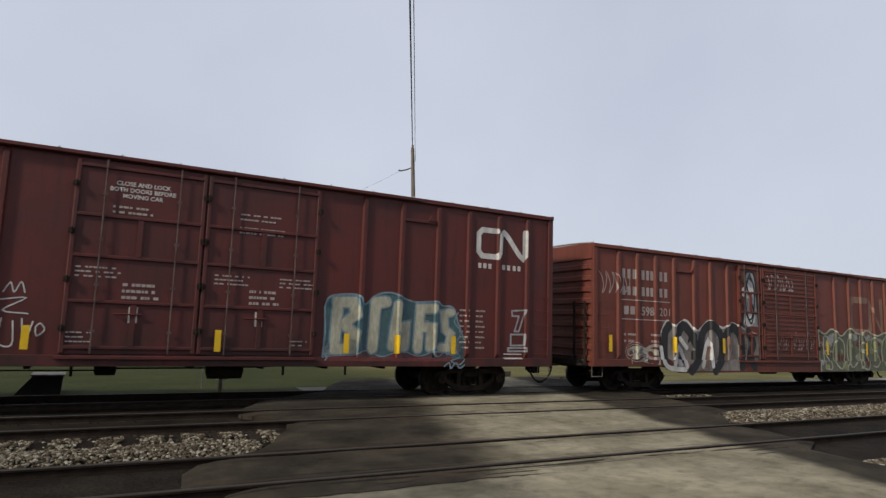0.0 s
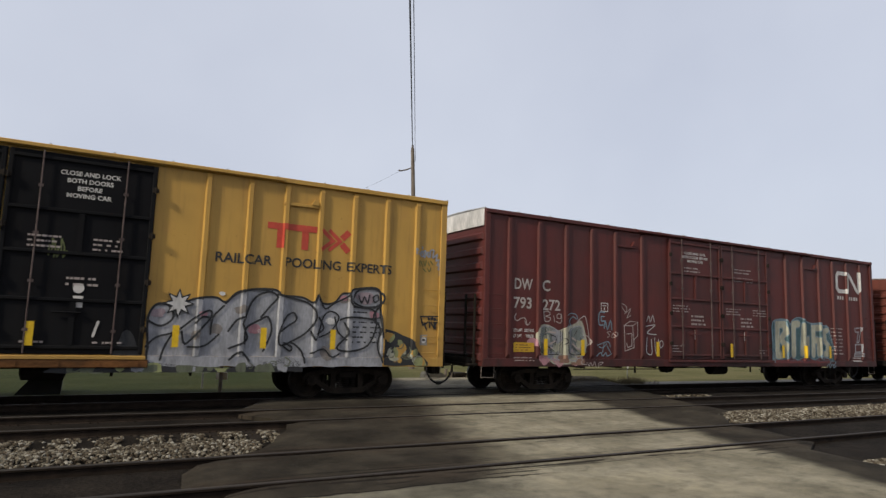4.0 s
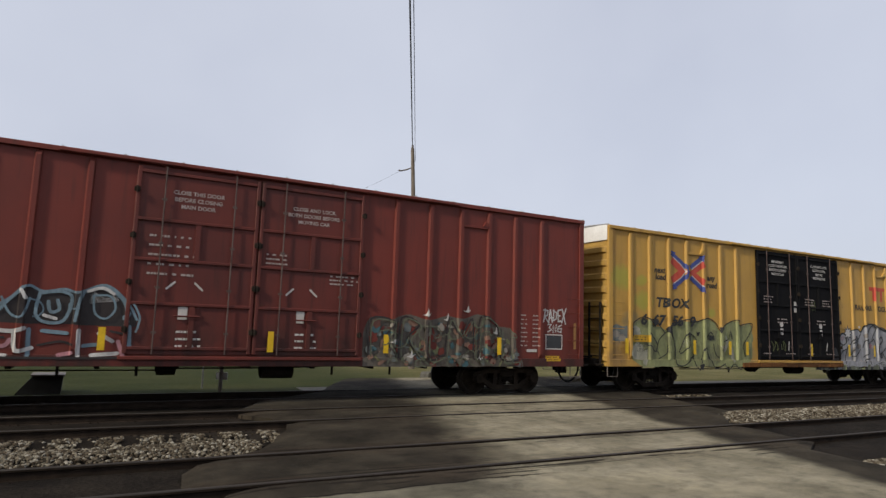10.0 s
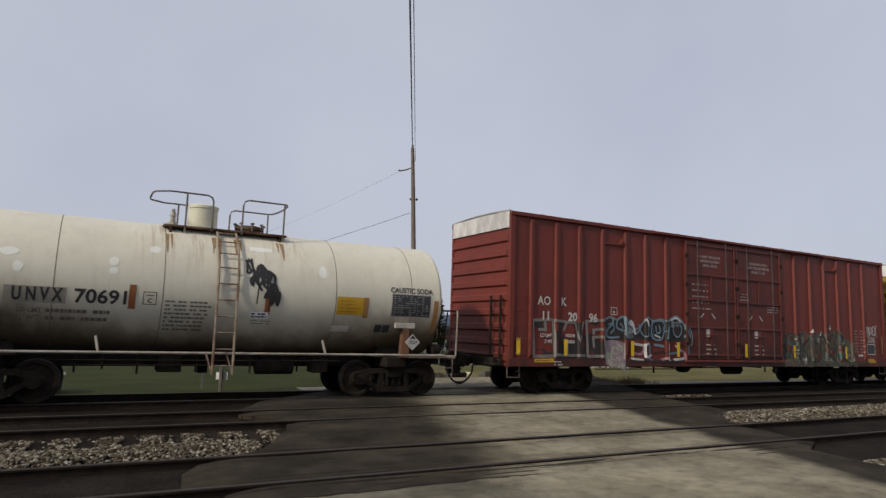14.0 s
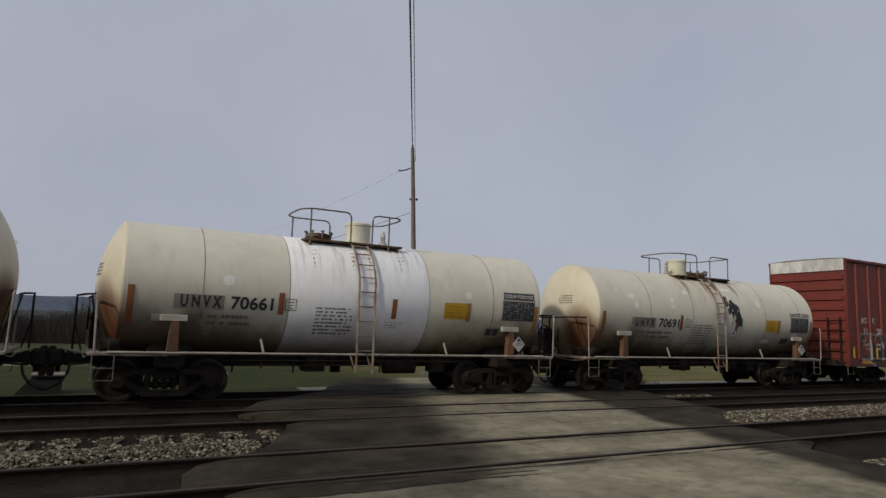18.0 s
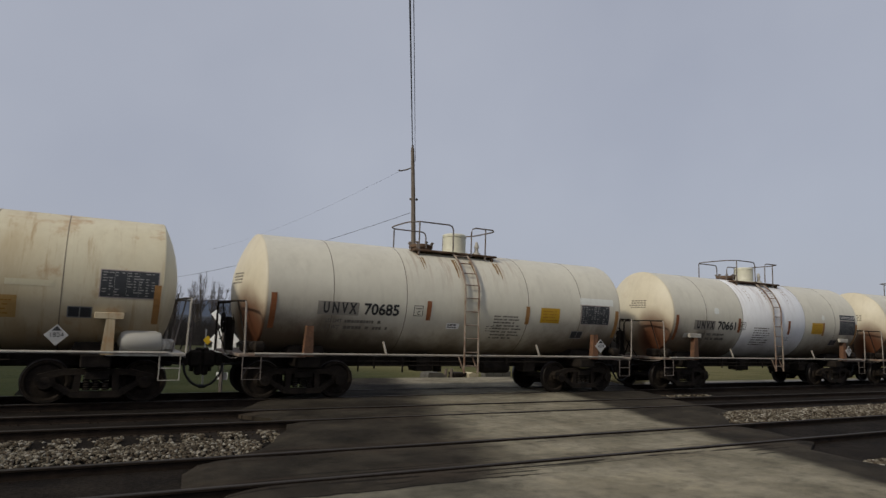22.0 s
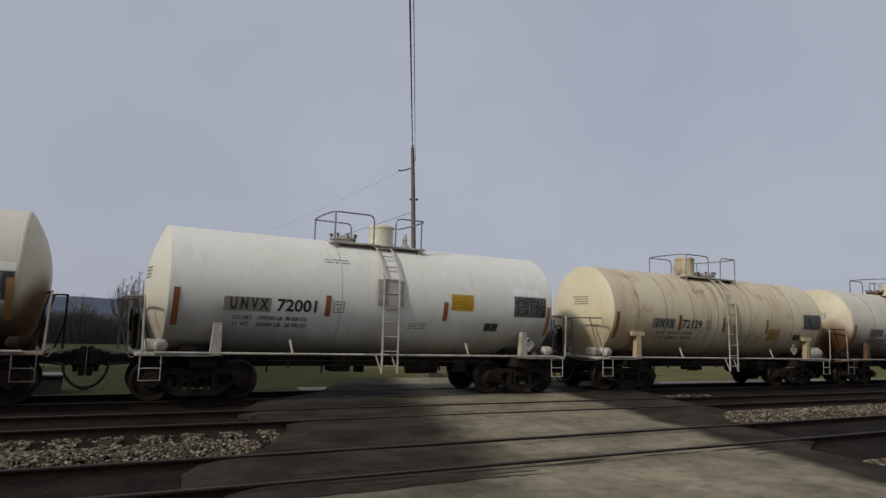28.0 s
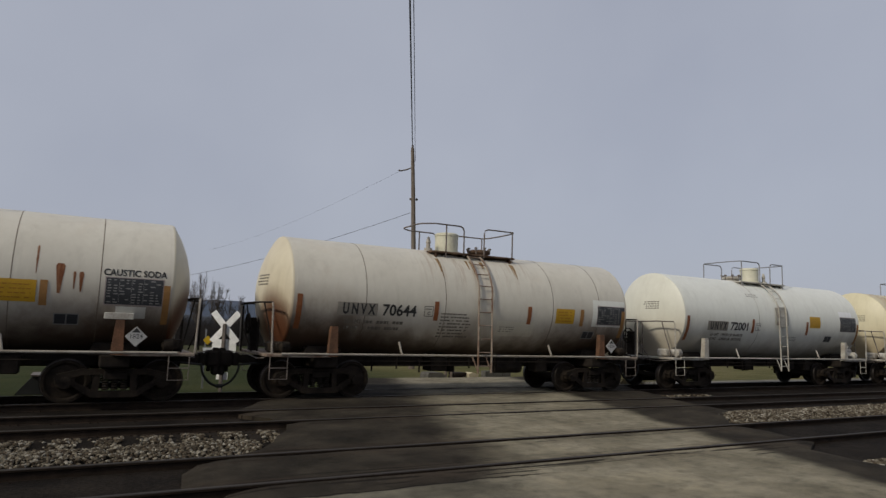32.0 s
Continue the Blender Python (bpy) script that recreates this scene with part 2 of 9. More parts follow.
M["iron_dark"] = surface("black_underframe", (0.015, 0.0125, 0.0105), (0.026, 0.021, 0.017), 4.0, 0.8, 0.0, 0.3, 40.0)
M["tread"] = surface("worn_wheel_tread", (0.045, 0.038, 0.034), (0.028, 0.023, 0.020), 8.0, 0.45, 0.5)
M["hose"] = plain("black_rubber", (0.012, 0.012, 0.012), 0.7)
M["white_iron"] = surface("dirty_white_ironwork", (0.46, 0.44, 0.39), (0.31, 0.28, 0.235), 3.0, 0.55, 0.0, 0.15, 30.0)
M["rust_iron"] = surface("rusty_ironwork", (0.15, 0.085, 0.055), (0.29, 0.245, 0.195), 3.0, 0.7, 0.0, 0.2, 30.0)
M["dark_rail"] = surface("dark_handrail_paint", (0.10, 0.085, 0.075), (0.18, 0.15, 0.13), 4.0, 0.6, 0.0, 0.15, 30.0)
M["worn_rail"] = surface("worn_handrail", (0.22, 0.19, 0.16), (0.33, 0.30, 0.26), 4.0, 0.6, 0.0, 0.15, 30.0)
M["letter"] = plain("white_lettering", (0.54, 0.51, 0.48), 0.6)
M["letter_dim"] = plain("faded_white_lettering", (0.36, 0.30, 0.28), 0.6)
M["letter_mid"] = plain("dulled_white_lettering", (0.40, 0.36, 0.33), 0.6)
M["letter_black"] = plain("black_lettering", (0.03, 0.03, 0.03), 0.6)
M["letter_grey"] = plain("grey_lettering", (0.16, 0.142, 0.118), 0.6)
M["reflector"] = plain("yellow_reflector", (0.72, 0.46, 0.02), 0.4)
M["reflector_orange"] = plain("orange_reflector", (0.32, 0.165, 0.055), 0.5)
M["reflector_brown"] = plain("brown_reflector", (0.25, 0.088, 0.032), 0.55)
M["seam"] = plain("dark_weld_line", (0.17, 0.135, 0.10), 0.7)
M["placard"] = plain("dirty_white_placard", (0.42, 0.41, 0.39), 0.5)
M["patch"] = plain("grey_paint_patch", (0.27, 0.245, 0.205), 0.6)
M["decal_black"] = plain("black_decal", (0.040, 0.042, 0.046), 0.5)
M["decal_yellow"] = plain("yellow_decal", (0.50, 0.29, 0.02), 0.5)
M["emblem_red"] = plain("red_emblem_paint", (0.52, 0.07, 0.04), 0.5)
M["emblem_blue"] = plain("blue_emblem_paint", (0.05, 0.07, 0.25), 0.5)
M["spray_silver"] = spray("silver_spray_paint", (0.33, 0.33, 0.35))
M["spray_green"] = spray("pale_green_spray_paint", (0.27, 0.285, 0.125))
M["spray_sage"] = spray("sage_spray_paint", (0.125, 0.135, 0.088))
M["patch_blue"] = spray("blue_grey_paint", (0.17, 0.19, 0.18))
M["spray_char"] = spray("charcoal_spray_paint", (0.030, 0.022, 0.021))
M["spray_grey"] = spray("grey_spray_paint", (0.24, 0.21, 0.19))
M["spray_lilac"] = spray("lilac_spray_paint", (0.30, 0.23, 0.25))
M["spray_moss"] = spray("moss_spray_paint", (0.20, 0.205, 0.10))
M["spray_murk"] = spray("murky_brown_spray_paint", (0.115, 0.098, 0.078))
M["spray_rust"] = spray("rusty_spray_paint", (0.13, 0.05, 0.035))
M["lime_tag"] = spray("dull_lime_paint", (0.13, 0.15, 0.04))
M["spray_black"] = spray("black_spray_paint", (0.02, 0.02, 0.022))
M["spray_blue"] = spray("pale_blue_spray_paint", (0.18, 0.26, 0.31))
M["spray_teal"] = spray("teal_spray_paint", (0.055, 0.12, 0.135))
M["spray_pink"] = spray("pink_spray_paint", (0.45, 0.22, 0.25))
M["fresh_white"] = surface("plain_white_paint", (0.74, 0.73, 0.71), (0.62, 0.60, 0.57), 0.8, 0.5, 0.0, 0.05, 20.0, grain=0.1)
M["spray_white"] = spray("white_spray_paint", (0.62, 0.60, 0.58))
M["spray_cream"] = spray("cream_spray_paint", (0.40, 0.39, 0.30))
M["spray_redbrown"] = spray("maroon_spray_paint", (0.15, 0.03, 0.03))
M["spray_peach"] = spray("peach_spray_paint", (0.26, 0.145, 0.10))
M["rail_side"] = surface("rusty_rail", (0.017, 0.0125, 0.0095), (0.028, 0.020, 0.0148), 5.0, 0.8, 0.1, 0.3, 50.0)
M["rail_head"] = surface("worn_rail_head", (0.034, 0.027, 0.021), (0.021, 0.0165, 0.013), 2.0, 0.68, 0.1, 0.05, 30.0, (0.2, 3, 1))
M["sleeper"] = surface("tarred_sleeper", (0.015, 0.0115, 0.009), (0.03, 0.024, 0.019), 2.0, 0.9, 0.0, 0.5, 14.0, (0.6, 5, 5))
M["pole_wood"] = surface("weathered_pole_wood", (0.13, 0.105, 0.085), (0.20, 0.17, 0.14), 2.0, 0.85, 0.0, 0.4, 18.0, (8, 8, 0.4))
M["wire"] = plain("dark_cable", (0.03, 0.03, 0.035), 0.6)
M["sign_white"] = plain("white_sign_sheet", (0.88, 0.88, 0.87), 0.45)
M["galv"] = surface("galvanised_steel", (0.34, 0.34, 0.35), (0.24, 0.24, 0.25), 6.0, 0.45, 0.6)
M["cabinet"] = surface("dark_grey_cabinet", (0.018, 0.019, 0.020), (0.026, 0.027, 0.028), 3.0, 0.7)
M["bark"] = surface("grey_bark", (0.10, 0.08, 0.065), (0.16, 0.13, 0.11), 3.0, 0.95, 0.0, 0.6, 20.0, (3, 3, 0.6))
M["needles"] = surface("dark_evergreen", (0.018, 0.030, 0.014), (0.03, 0.045, 0.02), 2.0, 0.9)
M["scrub"] = surface("winter_scrub", (0.034, 0.027, 0.019), (0.022, 0.021, 0.013), 0.25, 0.95, 0.0, 0.8, 1.6, grain=0.5, dist=0.4)
# distance haze is put into the blue of the hill and far woods colours
M["hill"] = surface("haze_tinted_hill", (0.085, 0.10, 0.135), (0.07, 0.088, 0.12), 0.006, 0.95, 0.0, 0.3, 0.06, grain=0.2)
M["far_woods"] = surface("hazy_far_woods", (0.062, 0.066, 0.074), (0.048, 0.052, 0.060), 0.08, 0.95, 0.0, 0.3, 0.8, grain=0.3, dist=0.3)
M["house_wall"] = plain("pale_house_wall", (0.5, 0.47, 0.43), 0.8)
M["house_roof"] = plain("brown_roof", (0.17, 0.075, 0.05), 0.8)


def stone_material():
    m, nt, bsdf, coord = base_material("ballast_stone", 0.9)
    geo = nt.nodes.new("ShaderNodeNewGeometry")
    tone = ramp(nt.nodes, [(0.0, (0.024, 0.019, 0.013)), (0.4, (0.068, 0.056, 0.040)), (0.75, (0.135, 0.118, 0.087)), (1.0, (0.27, 0.25, 0.205))])
    nt.links.new(geo.outputs["Random Per Island"], tone.inputs["Fac"])
    small = noise_node(nt, coord, 45.0, 4)
    nt.links.new(blend(nt, maths(nt, "MULTIPLY", span(nt, small, 0.5, 0.7), 0.6), tone.outputs["Color"], (0.11, 0.07, 0.045)), bsdf.inputs["Base Color"])
    add_bump(nt, bsdf, small, 0.5, 0.01)
    return m


def road_material():
    """Old crossing surface: dark oiled asphalt, paler along the driven lane, with cracks and patches."""
    m, nt, bsdf, coord = base_material("worn_asphalt", 0.92)
    y = axis(nt, coord, 1)
    x = maths(nt, "DIVIDE", maths(nt, "SUBTRACT", axis(nt, coord, 0), maths(nt, "MULTIPLY", y, LEAN)), LONG)
    plan = nt.nodes.new("ShaderNodeCombineXYZ")
    nt.links.new(x, plan.inputs[0])
    nt.links.new(y, plan.inputs[1])
    coord = plan.outputs[0]
    wander = maths(nt, "MULTIPLY", maths(nt, "SUBTRACT", noise_node(nt, coord, 0.7, 4), 0.5), 0.9)
    across = maths(nt, "SUBTRACT", x, maths(nt, "MULTIPLY", y, 0.30))
    u = maths(nt, "ADD", across, wander)
    lane = maths(nt, "MULTIPLY", span(nt, u, 1.75, 3.05), maths(nt, "SUBTRACT", 1.0, span(nt, u, 6.85, 7.45)))
    # the road before the first rail is pale right across, with a broken edge
    ragged = maths(nt, "ADD", y, maths(nt, "MULTIPLY", maths(nt, "SUBTRACT", noise_node(nt, coord, 1.1, 4), 0.5), 0.32))
    near = maths(nt, "SUBTRACT", 1.0, span(nt, ragged, 6.20, 6.27))
    near = maths(nt, "MULTIPLY", near, maths(nt, "SUBTRACT", 1.0, span(nt, u, 6.85, 7.5)))
    vec = nt.nodes.new("ShaderNodeCombineXYZ")
    nt.links.new(across, vec.inputs[0])
    nt.links.new(maths(nt, "MULTIPLY", y, 0.22), vec.inputs[1])
    lines = noise_node(nt, vec.outputs[0], 0.85, 5, (1, 1, 1), 0.6)
    patch = noise_node(nt, coord, 0.9, 5)
    grit = noise_node(nt, coord, 90.0, 2)
    pale = blend(nt, span(nt, patch, 0.35, 0.65), (0.190, 0.168, 0.120), (0.270, 0.241, 0.176))
    grey = blend(nt, span(nt, patch, 0.35, 0.65), (0.108, 0.098, 0.073), (0.170, 0.155, 0.118))
    dark = blend(nt, span(nt, patch, 0.35, 0.65), (0.024, 0.020, 0.015), (0.050, 0.042, 0.031))
    worn = maths(nt, "MULTIPLY", lane, maths(nt, "SUBTRACT", 1.0, maths(nt, "MULTIPLY", span(nt, lines, 0.50, 0.74), 0.34)))
    tone = blend(nt, maths(nt, "MULTIPLY", near, 0.92), dark, grey)
    tone = blend(nt, worn, tone, pale)
    # long dark cracks and scuffs along the rails, thickest close beside them
    crack = span(nt, noise_node(nt, coord, 3.0, 5, (0.10, 3.2, 1), 0.65), 0.57, 0.63)
    straight = maths(nt, "ADD", y, maths(nt, "MULTIPLY", maths(nt, "SUBTRACT", x, 5.0), 0.018))
    beside = None
    for rail in (6.83, 8.34, 11.05, 12.53, 14.40, 15.90):
        close = maths(nt, "SUBTRACT", 1.0, span(nt, maths(nt, "ABSOLUTE", maths(nt, "SUBTRACT", straight, rail)), 0.12, 0.60))
        beside = close if beside is None else maths(nt, "MAXIMUM", beside, close)
    crack = maths(nt, "MULTIPLY", crack, maths(nt, "ADD", 0.05, maths(nt, "MULTIPLY", beside, 0.95)))
    # a few long open joints beside the planking, broken here and there
    wobble = maths(nt, "MULTIPLY", maths(nt, "SUBTRACT", noise_node(nt, coord, 0.8, 4, (0.8, 0.2, 1)), 0.5), 0.16)
    for at, wide, lo in ((6.62, 0.045, 0.42), (6.42, 0.03, 0.50), (6.20, 0.022, 0.55), (7.12, 0.016, 0.52), (8.08, 0.018, 0.50), (10.72, 0.03, 0.50), (11.55, 0.03, 0.48), (12.15, 0.03, 0.52)):
        off = maths(nt, "ABSOLUTE", maths(nt, "SUBTRACT", maths(nt, "ADD", straight, wobble), at))
        open_joint = maths(nt, "SUBTRACT", 1.0, span(nt, off, wide * 0.5, wide * 1.3))
        broken = span(nt, noise_node(nt, coord, 0.9, 3, (0.9, 3.0, 1)), lo, lo + 0.07)
        crack = maths(nt, "MAXIMUM", crack, maths(nt, "MULTIPLY", open_joint, broken))
    edge = maths(nt, "SUBTRACT", 1.0, span(nt, maths(nt, "ABSOLUTE", maths(nt, "SUBTRACT", ragged, 6.255)), 0.012, 0.035))
    edge = maths(nt, "MULTIPLY", edge, maths(nt, "SUBTRACT", 1.0, span(nt, u, 2.6, 3.4)))
    crack = maths(nt, "MAXIMUM", crack, edge)
    oil = maths(nt, "MULTIPLY", beside, span(nt, noise_node(nt, coord, 1.6, 5, (0.45, 1.4, 1)), 0.42, 0.62))
    tone = blend(nt, maths(nt, "MULTIPLY", oil, 0.42), tone, (0.052, 0.037, 0.026))
    tone = blend(nt, maths(nt, "MULTIPLY", crack, 0.88), tone, (0.013, 0.010, 0.008))
    blotch = noise_node(nt, coord, 4.5, 6, (1, 1, 1), 0.7)
    bl = ramp(nt.nodes, [(0.3, (0.62,) * 3), (0.5, (1.0,) * 3), (0.72, (1.22, 1.2, 1.14))])
    nt.links.new(blotch, bl.inputs["Fac"])
    tone = blend(nt, 1.0, tone, bl.outputs["Color"], "MULTIPLY")
    stain = ramp(nt.nodes, [(0.34, (0.70, 0.70, 0.68)), (0.52, (1.0,) * 3), (0.68, (1.16, 1.14, 1.10))])
    nt.links.new(noise_node(nt, coord, 0.55, 6, (1, 1.5, 1), 0.68), stain.inputs["Fac"])
    tone = blend(nt, 1.0, tone, stain.outputs["Color"], "MULTIPLY")
    pebble = noise_node(nt, coord, 26.0, 2)
    tone = blend(nt, maths(nt, "MULTIPLY", span(nt, pebble, 0.70, 0.76), 0.45), tone, (0.30, 0.28, 0.23))
    pit = noise_node(nt, coord, 13.0, 3)
    tone = blend(nt, maths(nt, "MULTIPLY", span(nt, pit, 0.68, 0.74), 0.55), tone, (0.035, 0.030, 0.024))
    g = ramp(nt.nodes, [(0.3, (0.66,) * 3), (0.7, (1.16,) * 3)])
    nt.links.new(grit, g.inputs["Fac"])
    nt.links.new(blend(nt, 1.0, tone, g.outputs["Color"], "MULTIPLY"), bsdf.inputs["Base Color"])
    add_bump(nt, bsdf, blend(nt, crack, grit, (0, 0, 0)), 0.5, 0.008)
    return m


def ground_material():
    """Grass by the line, a pale dry verge further out, then fields."""
    m, nt, bsdf, coord = base_material("grass_and_fields", 0.95)
    y = axis(nt, coord, 1)
    far = maths(nt, "ADD", y, maths(nt, "MULTIPLY", noise_node(nt, coord, 0.12, 4), 8.0))
    clump = noise_node(nt, coord, 0.6, 6, (0.5, 1, 1), 0.65)
    blade = noise_node(nt, coord, 14.0, 4)
    green = blend(nt, span(nt, clump, 0.35, 0.65), (0.026, 0.034, 0.009), (0.042, 0.045, 0.014))
    olive = blend(nt, span(nt, clump, 0.35, 0.65), (0.085, 0.082, 0.028), (0.135, 0.118, 0.052))
    green = blend(nt, span(nt, axis(nt, coord, 0), 8.0, 13.0), green, olive)
    dry = blend(nt, span(nt, clump, 0.35, 0.65), (0.20, 0.18, 0.11), (0.11, 0.115, 0.055))
    field = blend(nt, span(nt, noise_node(nt, coord, 0.03, 4, (1, 2, 1)), 0.4, 0.6), (0.042, 0.055, 0.020), (0.065, 0.056, 0.032))
    tone = blend(nt, span(nt, far, 33.0, 36.0), green, dry)
    tone = blend(nt, span(nt, far, 41.0, 48.0), tone, field)
    b = ramp(nt.nodes, [(0.3, (0.7,) * 3), (0.7, (1.15,) * 3)])
    nt.links.new(blade, b.inputs["Fac"])
    nt.links.new(blend(nt, 1.0, tone, b.outputs["Color"], "MULTIPLY"), bsdf.inputs["Base Color"])
    add_bump(nt, bsdf, blade, 0.6, 0.05)
    return m


M["stone"] = stone_material()
M["road"] = road_material()
M["ground"] = ground_material()
M["bed"] = surface("oily_ballast_bed", (0.009, 0.0072, 0.006), (0.022, 0.0175, 0.0135), 1.2, 0.95, 0.0, 0.8, 22.0, grain=0.5, dist=0.03)
M["gravel"] = surface("pale_gravel", (0.25, 0.235, 0.21), (0.17, 0.16, 0.14), 0.8, 0.95, 0.0, 0.5, 25.0, grain=0.35)


# ---- mesh helpers ----
def part(name, bm, material, parent=None, label="", smooth=False, at=None):
    """Links a bmesh (or a ready mesh) as one object under a thing or a part."""
    if isinstance(bm, bmesh.types.BMesh):
        me = bpy.data.meshes.new(name)
        bmesh.ops.recalc_face_normals(bm, faces=bm.faces)
        if smooth:
            for f in bm.faces:
                f.smooth = True
            for e in bm.edges:
                if len(e.link_faces) == 2 and e.calc_face_angle(0) > 0.6:
                    e.smooth = False
        bm.to_mesh(me)
        bm.free()
        for m in (material if isinstance(material, (list, tuple)) else [material]):
            me.materials.append(m)
    else:
        me = bm
    ob = new(name, me)
    ob.parent = parent
    if at is not None:
        ob.matrix_basis = at
    if label:
        ob["label"] = label
    return ob


def mesh_of(name, bm, material, smooth=False):
    ob = part(name, bm, material, smooth=smooth)
    me = ob.data
    bpy.data.objects.remove(ob)
    return me


def thing(name, label, category, at=None, group="", kind=""):
    ob = new(name)
    ob.empty_display_size = 0.2
    if at is not None:
        ob.matrix_basis = at
    return tagged(ob, label, category, group, kind)


def box(bm, x0, x1, y0, y1, z0, z1, mi=0, bevel=0.0):
    vs = [bm.verts.new((x, y, z)) for x in (x0, x1) for y in (y0, y1) for z in (z0, z1)]
    fs = [bm.faces.new([vs[i] for i in q]) for q in ((0, 1, 3, 2), (4, 6, 7, 5), (0, 4, 5, 1), (2, 3, 7, 6), (0, 2, 6, 4), (1, 5, 7, 3))]
    for f in fs:
        f.material_index = mi
    if bevel:
        es = {e for f in fs for e in f.edges}
        got = bmesh.ops.bevel(bm, geom=list(es), offset=bevel, segments=1, affect="EDGES", clamp_overlap=True)
        for f in got["faces"]:
            f.material_index = mi


def prism(bm, pts, y0, y1, mi=0):
    """A polygon in x and z, given depth from y0 to y1."""
    a = [bm.verts.new((x, y0, z)) for x, z in pts]
    b = [bm.verts.new((x, y1, z)) for x, z in pts]
    n = len(pts)
    fs = [bm.faces.new(a), bm.faces.new(b[::-1])] + [bm.faces.new((a[i], b[i], b[(i + 1) % n], a[(i + 1) % n])) for i in range(n)]
    for f in fs:
        f.material_index = mi


def extrude_x(bm, pts, x0, x1, mi=0):
    """A polygon in y and z, drawn out from x0 to x1."""
    a = [bm.verts.new((x0, y, z)) for y, z in pts]
    b = [bm.verts.new((x1, y, z)) for y, z in pts]
    n = len(pts)
    fs = [bm.faces.new(a), bm.faces.new(b[::-1])] + [bm.faces.new((a[i], b[i], b[(i + 1) % n], a[(i + 1) % n])) for i in range(n)]
    for f in fs:
        f.material_index = mi


def tube(bm, pts, r, n=6, mi=0, taper=None):
    """A round bar along a line of points."""
    pts = [Vector(p) for p in pts]
    rings = []
    for i, p in enumerate(pts):
        d = (pts[min(i + 1, len(pts) - 1)] - pts[max(i - 1, 0)]).normalized()
        side = d.orthogonal().normalized() if abs(d.z) > 0.9 else d.cross(Vector((0, 0, 1))).normalized()
        up = d.cross(side).normalized()
        rr = r if taper is None else r + (taper - r) * i / (len(pts) - 1)
        rings.append([bm.verts.new(p + side * math.cos(a) * rr + up * math.sin(a) * rr) for a in (2 * math.pi * k / n for k in range(n))])
    for a, b in zip(rings, rings[1:]):
        for k in range(n):
            bm.faces.new((a[k], a[(k + 1) % n], b[(k + 1) % n], b[k])).material_index = mi
    for ring in (rings[0], rings[-1]):
        bm.faces.new(ring).material_index = mi


def lathe(bm, profile, n, axis_name, centre=(0, 0, 0), mi=0, cap=True):
    """Turns (along, radius) pairs round an axis through centre."""
    c = Vector(centre)
    rings = []
    for along, r in profile:
        ring = []
        for k in range(n):
            a = 2 * math.pi * k / n
            u, v = math.cos(a) * r, math.sin(a) * r
            p = {"x": (along, u, v), "y": (u, along, v), "z": (u, v, along)}[axis_name]
            ring.append(bm.verts.new(c + Vector(p)))
        rings.append(ring)
    for a, b in zip(rings, rings[1:]):
        for k in range(n):
            bm.faces.new((a[k], a[(k + 1) % n], b[(k + 1) % n], b[k])).material_index = mi
    if cap:
        for ring in (rings[0], rings[-1]):
            bm.faces.new(ring).material_index = mi


def sheet(bm, pts, mi=0, lift=0.0):
    """A flat polygon in x and z, facing the near side."""
    bm.faces.new([bm.verts.new((x, -lift, z)) for x, z in pts]).material_index = mi


def oblong(bm, x0, x1, z0, z1, mi=0, lift=0.0):
    sheet(bm, [(x0, z0), (x1, z0), (x1, z1), (x0, z1)], mi, lift)


def stroke(bm, pts, w, mi=0, lift=0.0, ends=True):
    """A painted line of width w, one ribbon with mitred turns and round tips, rising a hair along its length."""
    pts = [Vector(p) for i, p in enumerate(pts) if i == 0 or (Vector(p) - Vector(pts[i - 1])).length > 1e-4]
    if len(pts) < 2:
        return
    h = w / 2
    rows = []
    for i, p in enumerate(pts):
        d0 = (p - pts[i - 1]).normalized() if i else (pts[1] - p).normalized()
        d1 = (pts[i + 1] - p).normalized() if i < len(pts) - 1 else d0
        n0, n1 = Vector((-d0.y, d0.x)), Vector((-d1.y, d1.x))
        m = n0 + n1
        if m.length < 0.35:
            rows += [(p, n0), (p, n1)]
            continue
        m.normalize()
        rows.append((p, m * min(1.6, 1 / max(0.4, m.dot(n0)))))
    if ends:
        for at_end in (0, 1):
            p, n = rows[-1] if at_end else rows[0]
            n = n.normalized()
            d = Vector((n.y, -n.x)) * (1 if at_end else -1)
            tip = [(p + d * h * math.sin(a), n * math.cos(a)) for a in (0.5, 0.95, 1.35)]
            rows = rows + tip if at_end else tip[::-1] + rows
    quads = []
    for k, (p, n) in enumerate(rows):
        y = -(lift + k * 0.00004)
        quads.append((bm.verts.new((p.x + n.x * h, y, p.y + n.y * h)), bm.verts.new((p.x - n.x * h, y, p.y - n.y * h))))
    for a, b in zip(quads, quads[1:]):
        bm.faces.new((a[0], b[0], b[1], a[1])).material_index = mi


def spline(pts, n=5):
    """A smooth line through the points."""
    out = []
    for i in range(len(pts) - 1):
        p0, p1, p2, p3 = (Vector(pts[max(0, min(len(pts) - 1, i + j))]) for j in (-1, 0, 1, 2))
        for k in range(n):
            t = k / n
            out.append(tuple(0.5 * ((2 * p1) + (p2 - p0) * t + (2 * p0 - 5 * p1 + 4 * p2 - p3) * t * t + (3 * p1 - p0 - 3 * p2 + p3) * t ** 3)))
    out.append(tuple(pts[-1]))
    return out


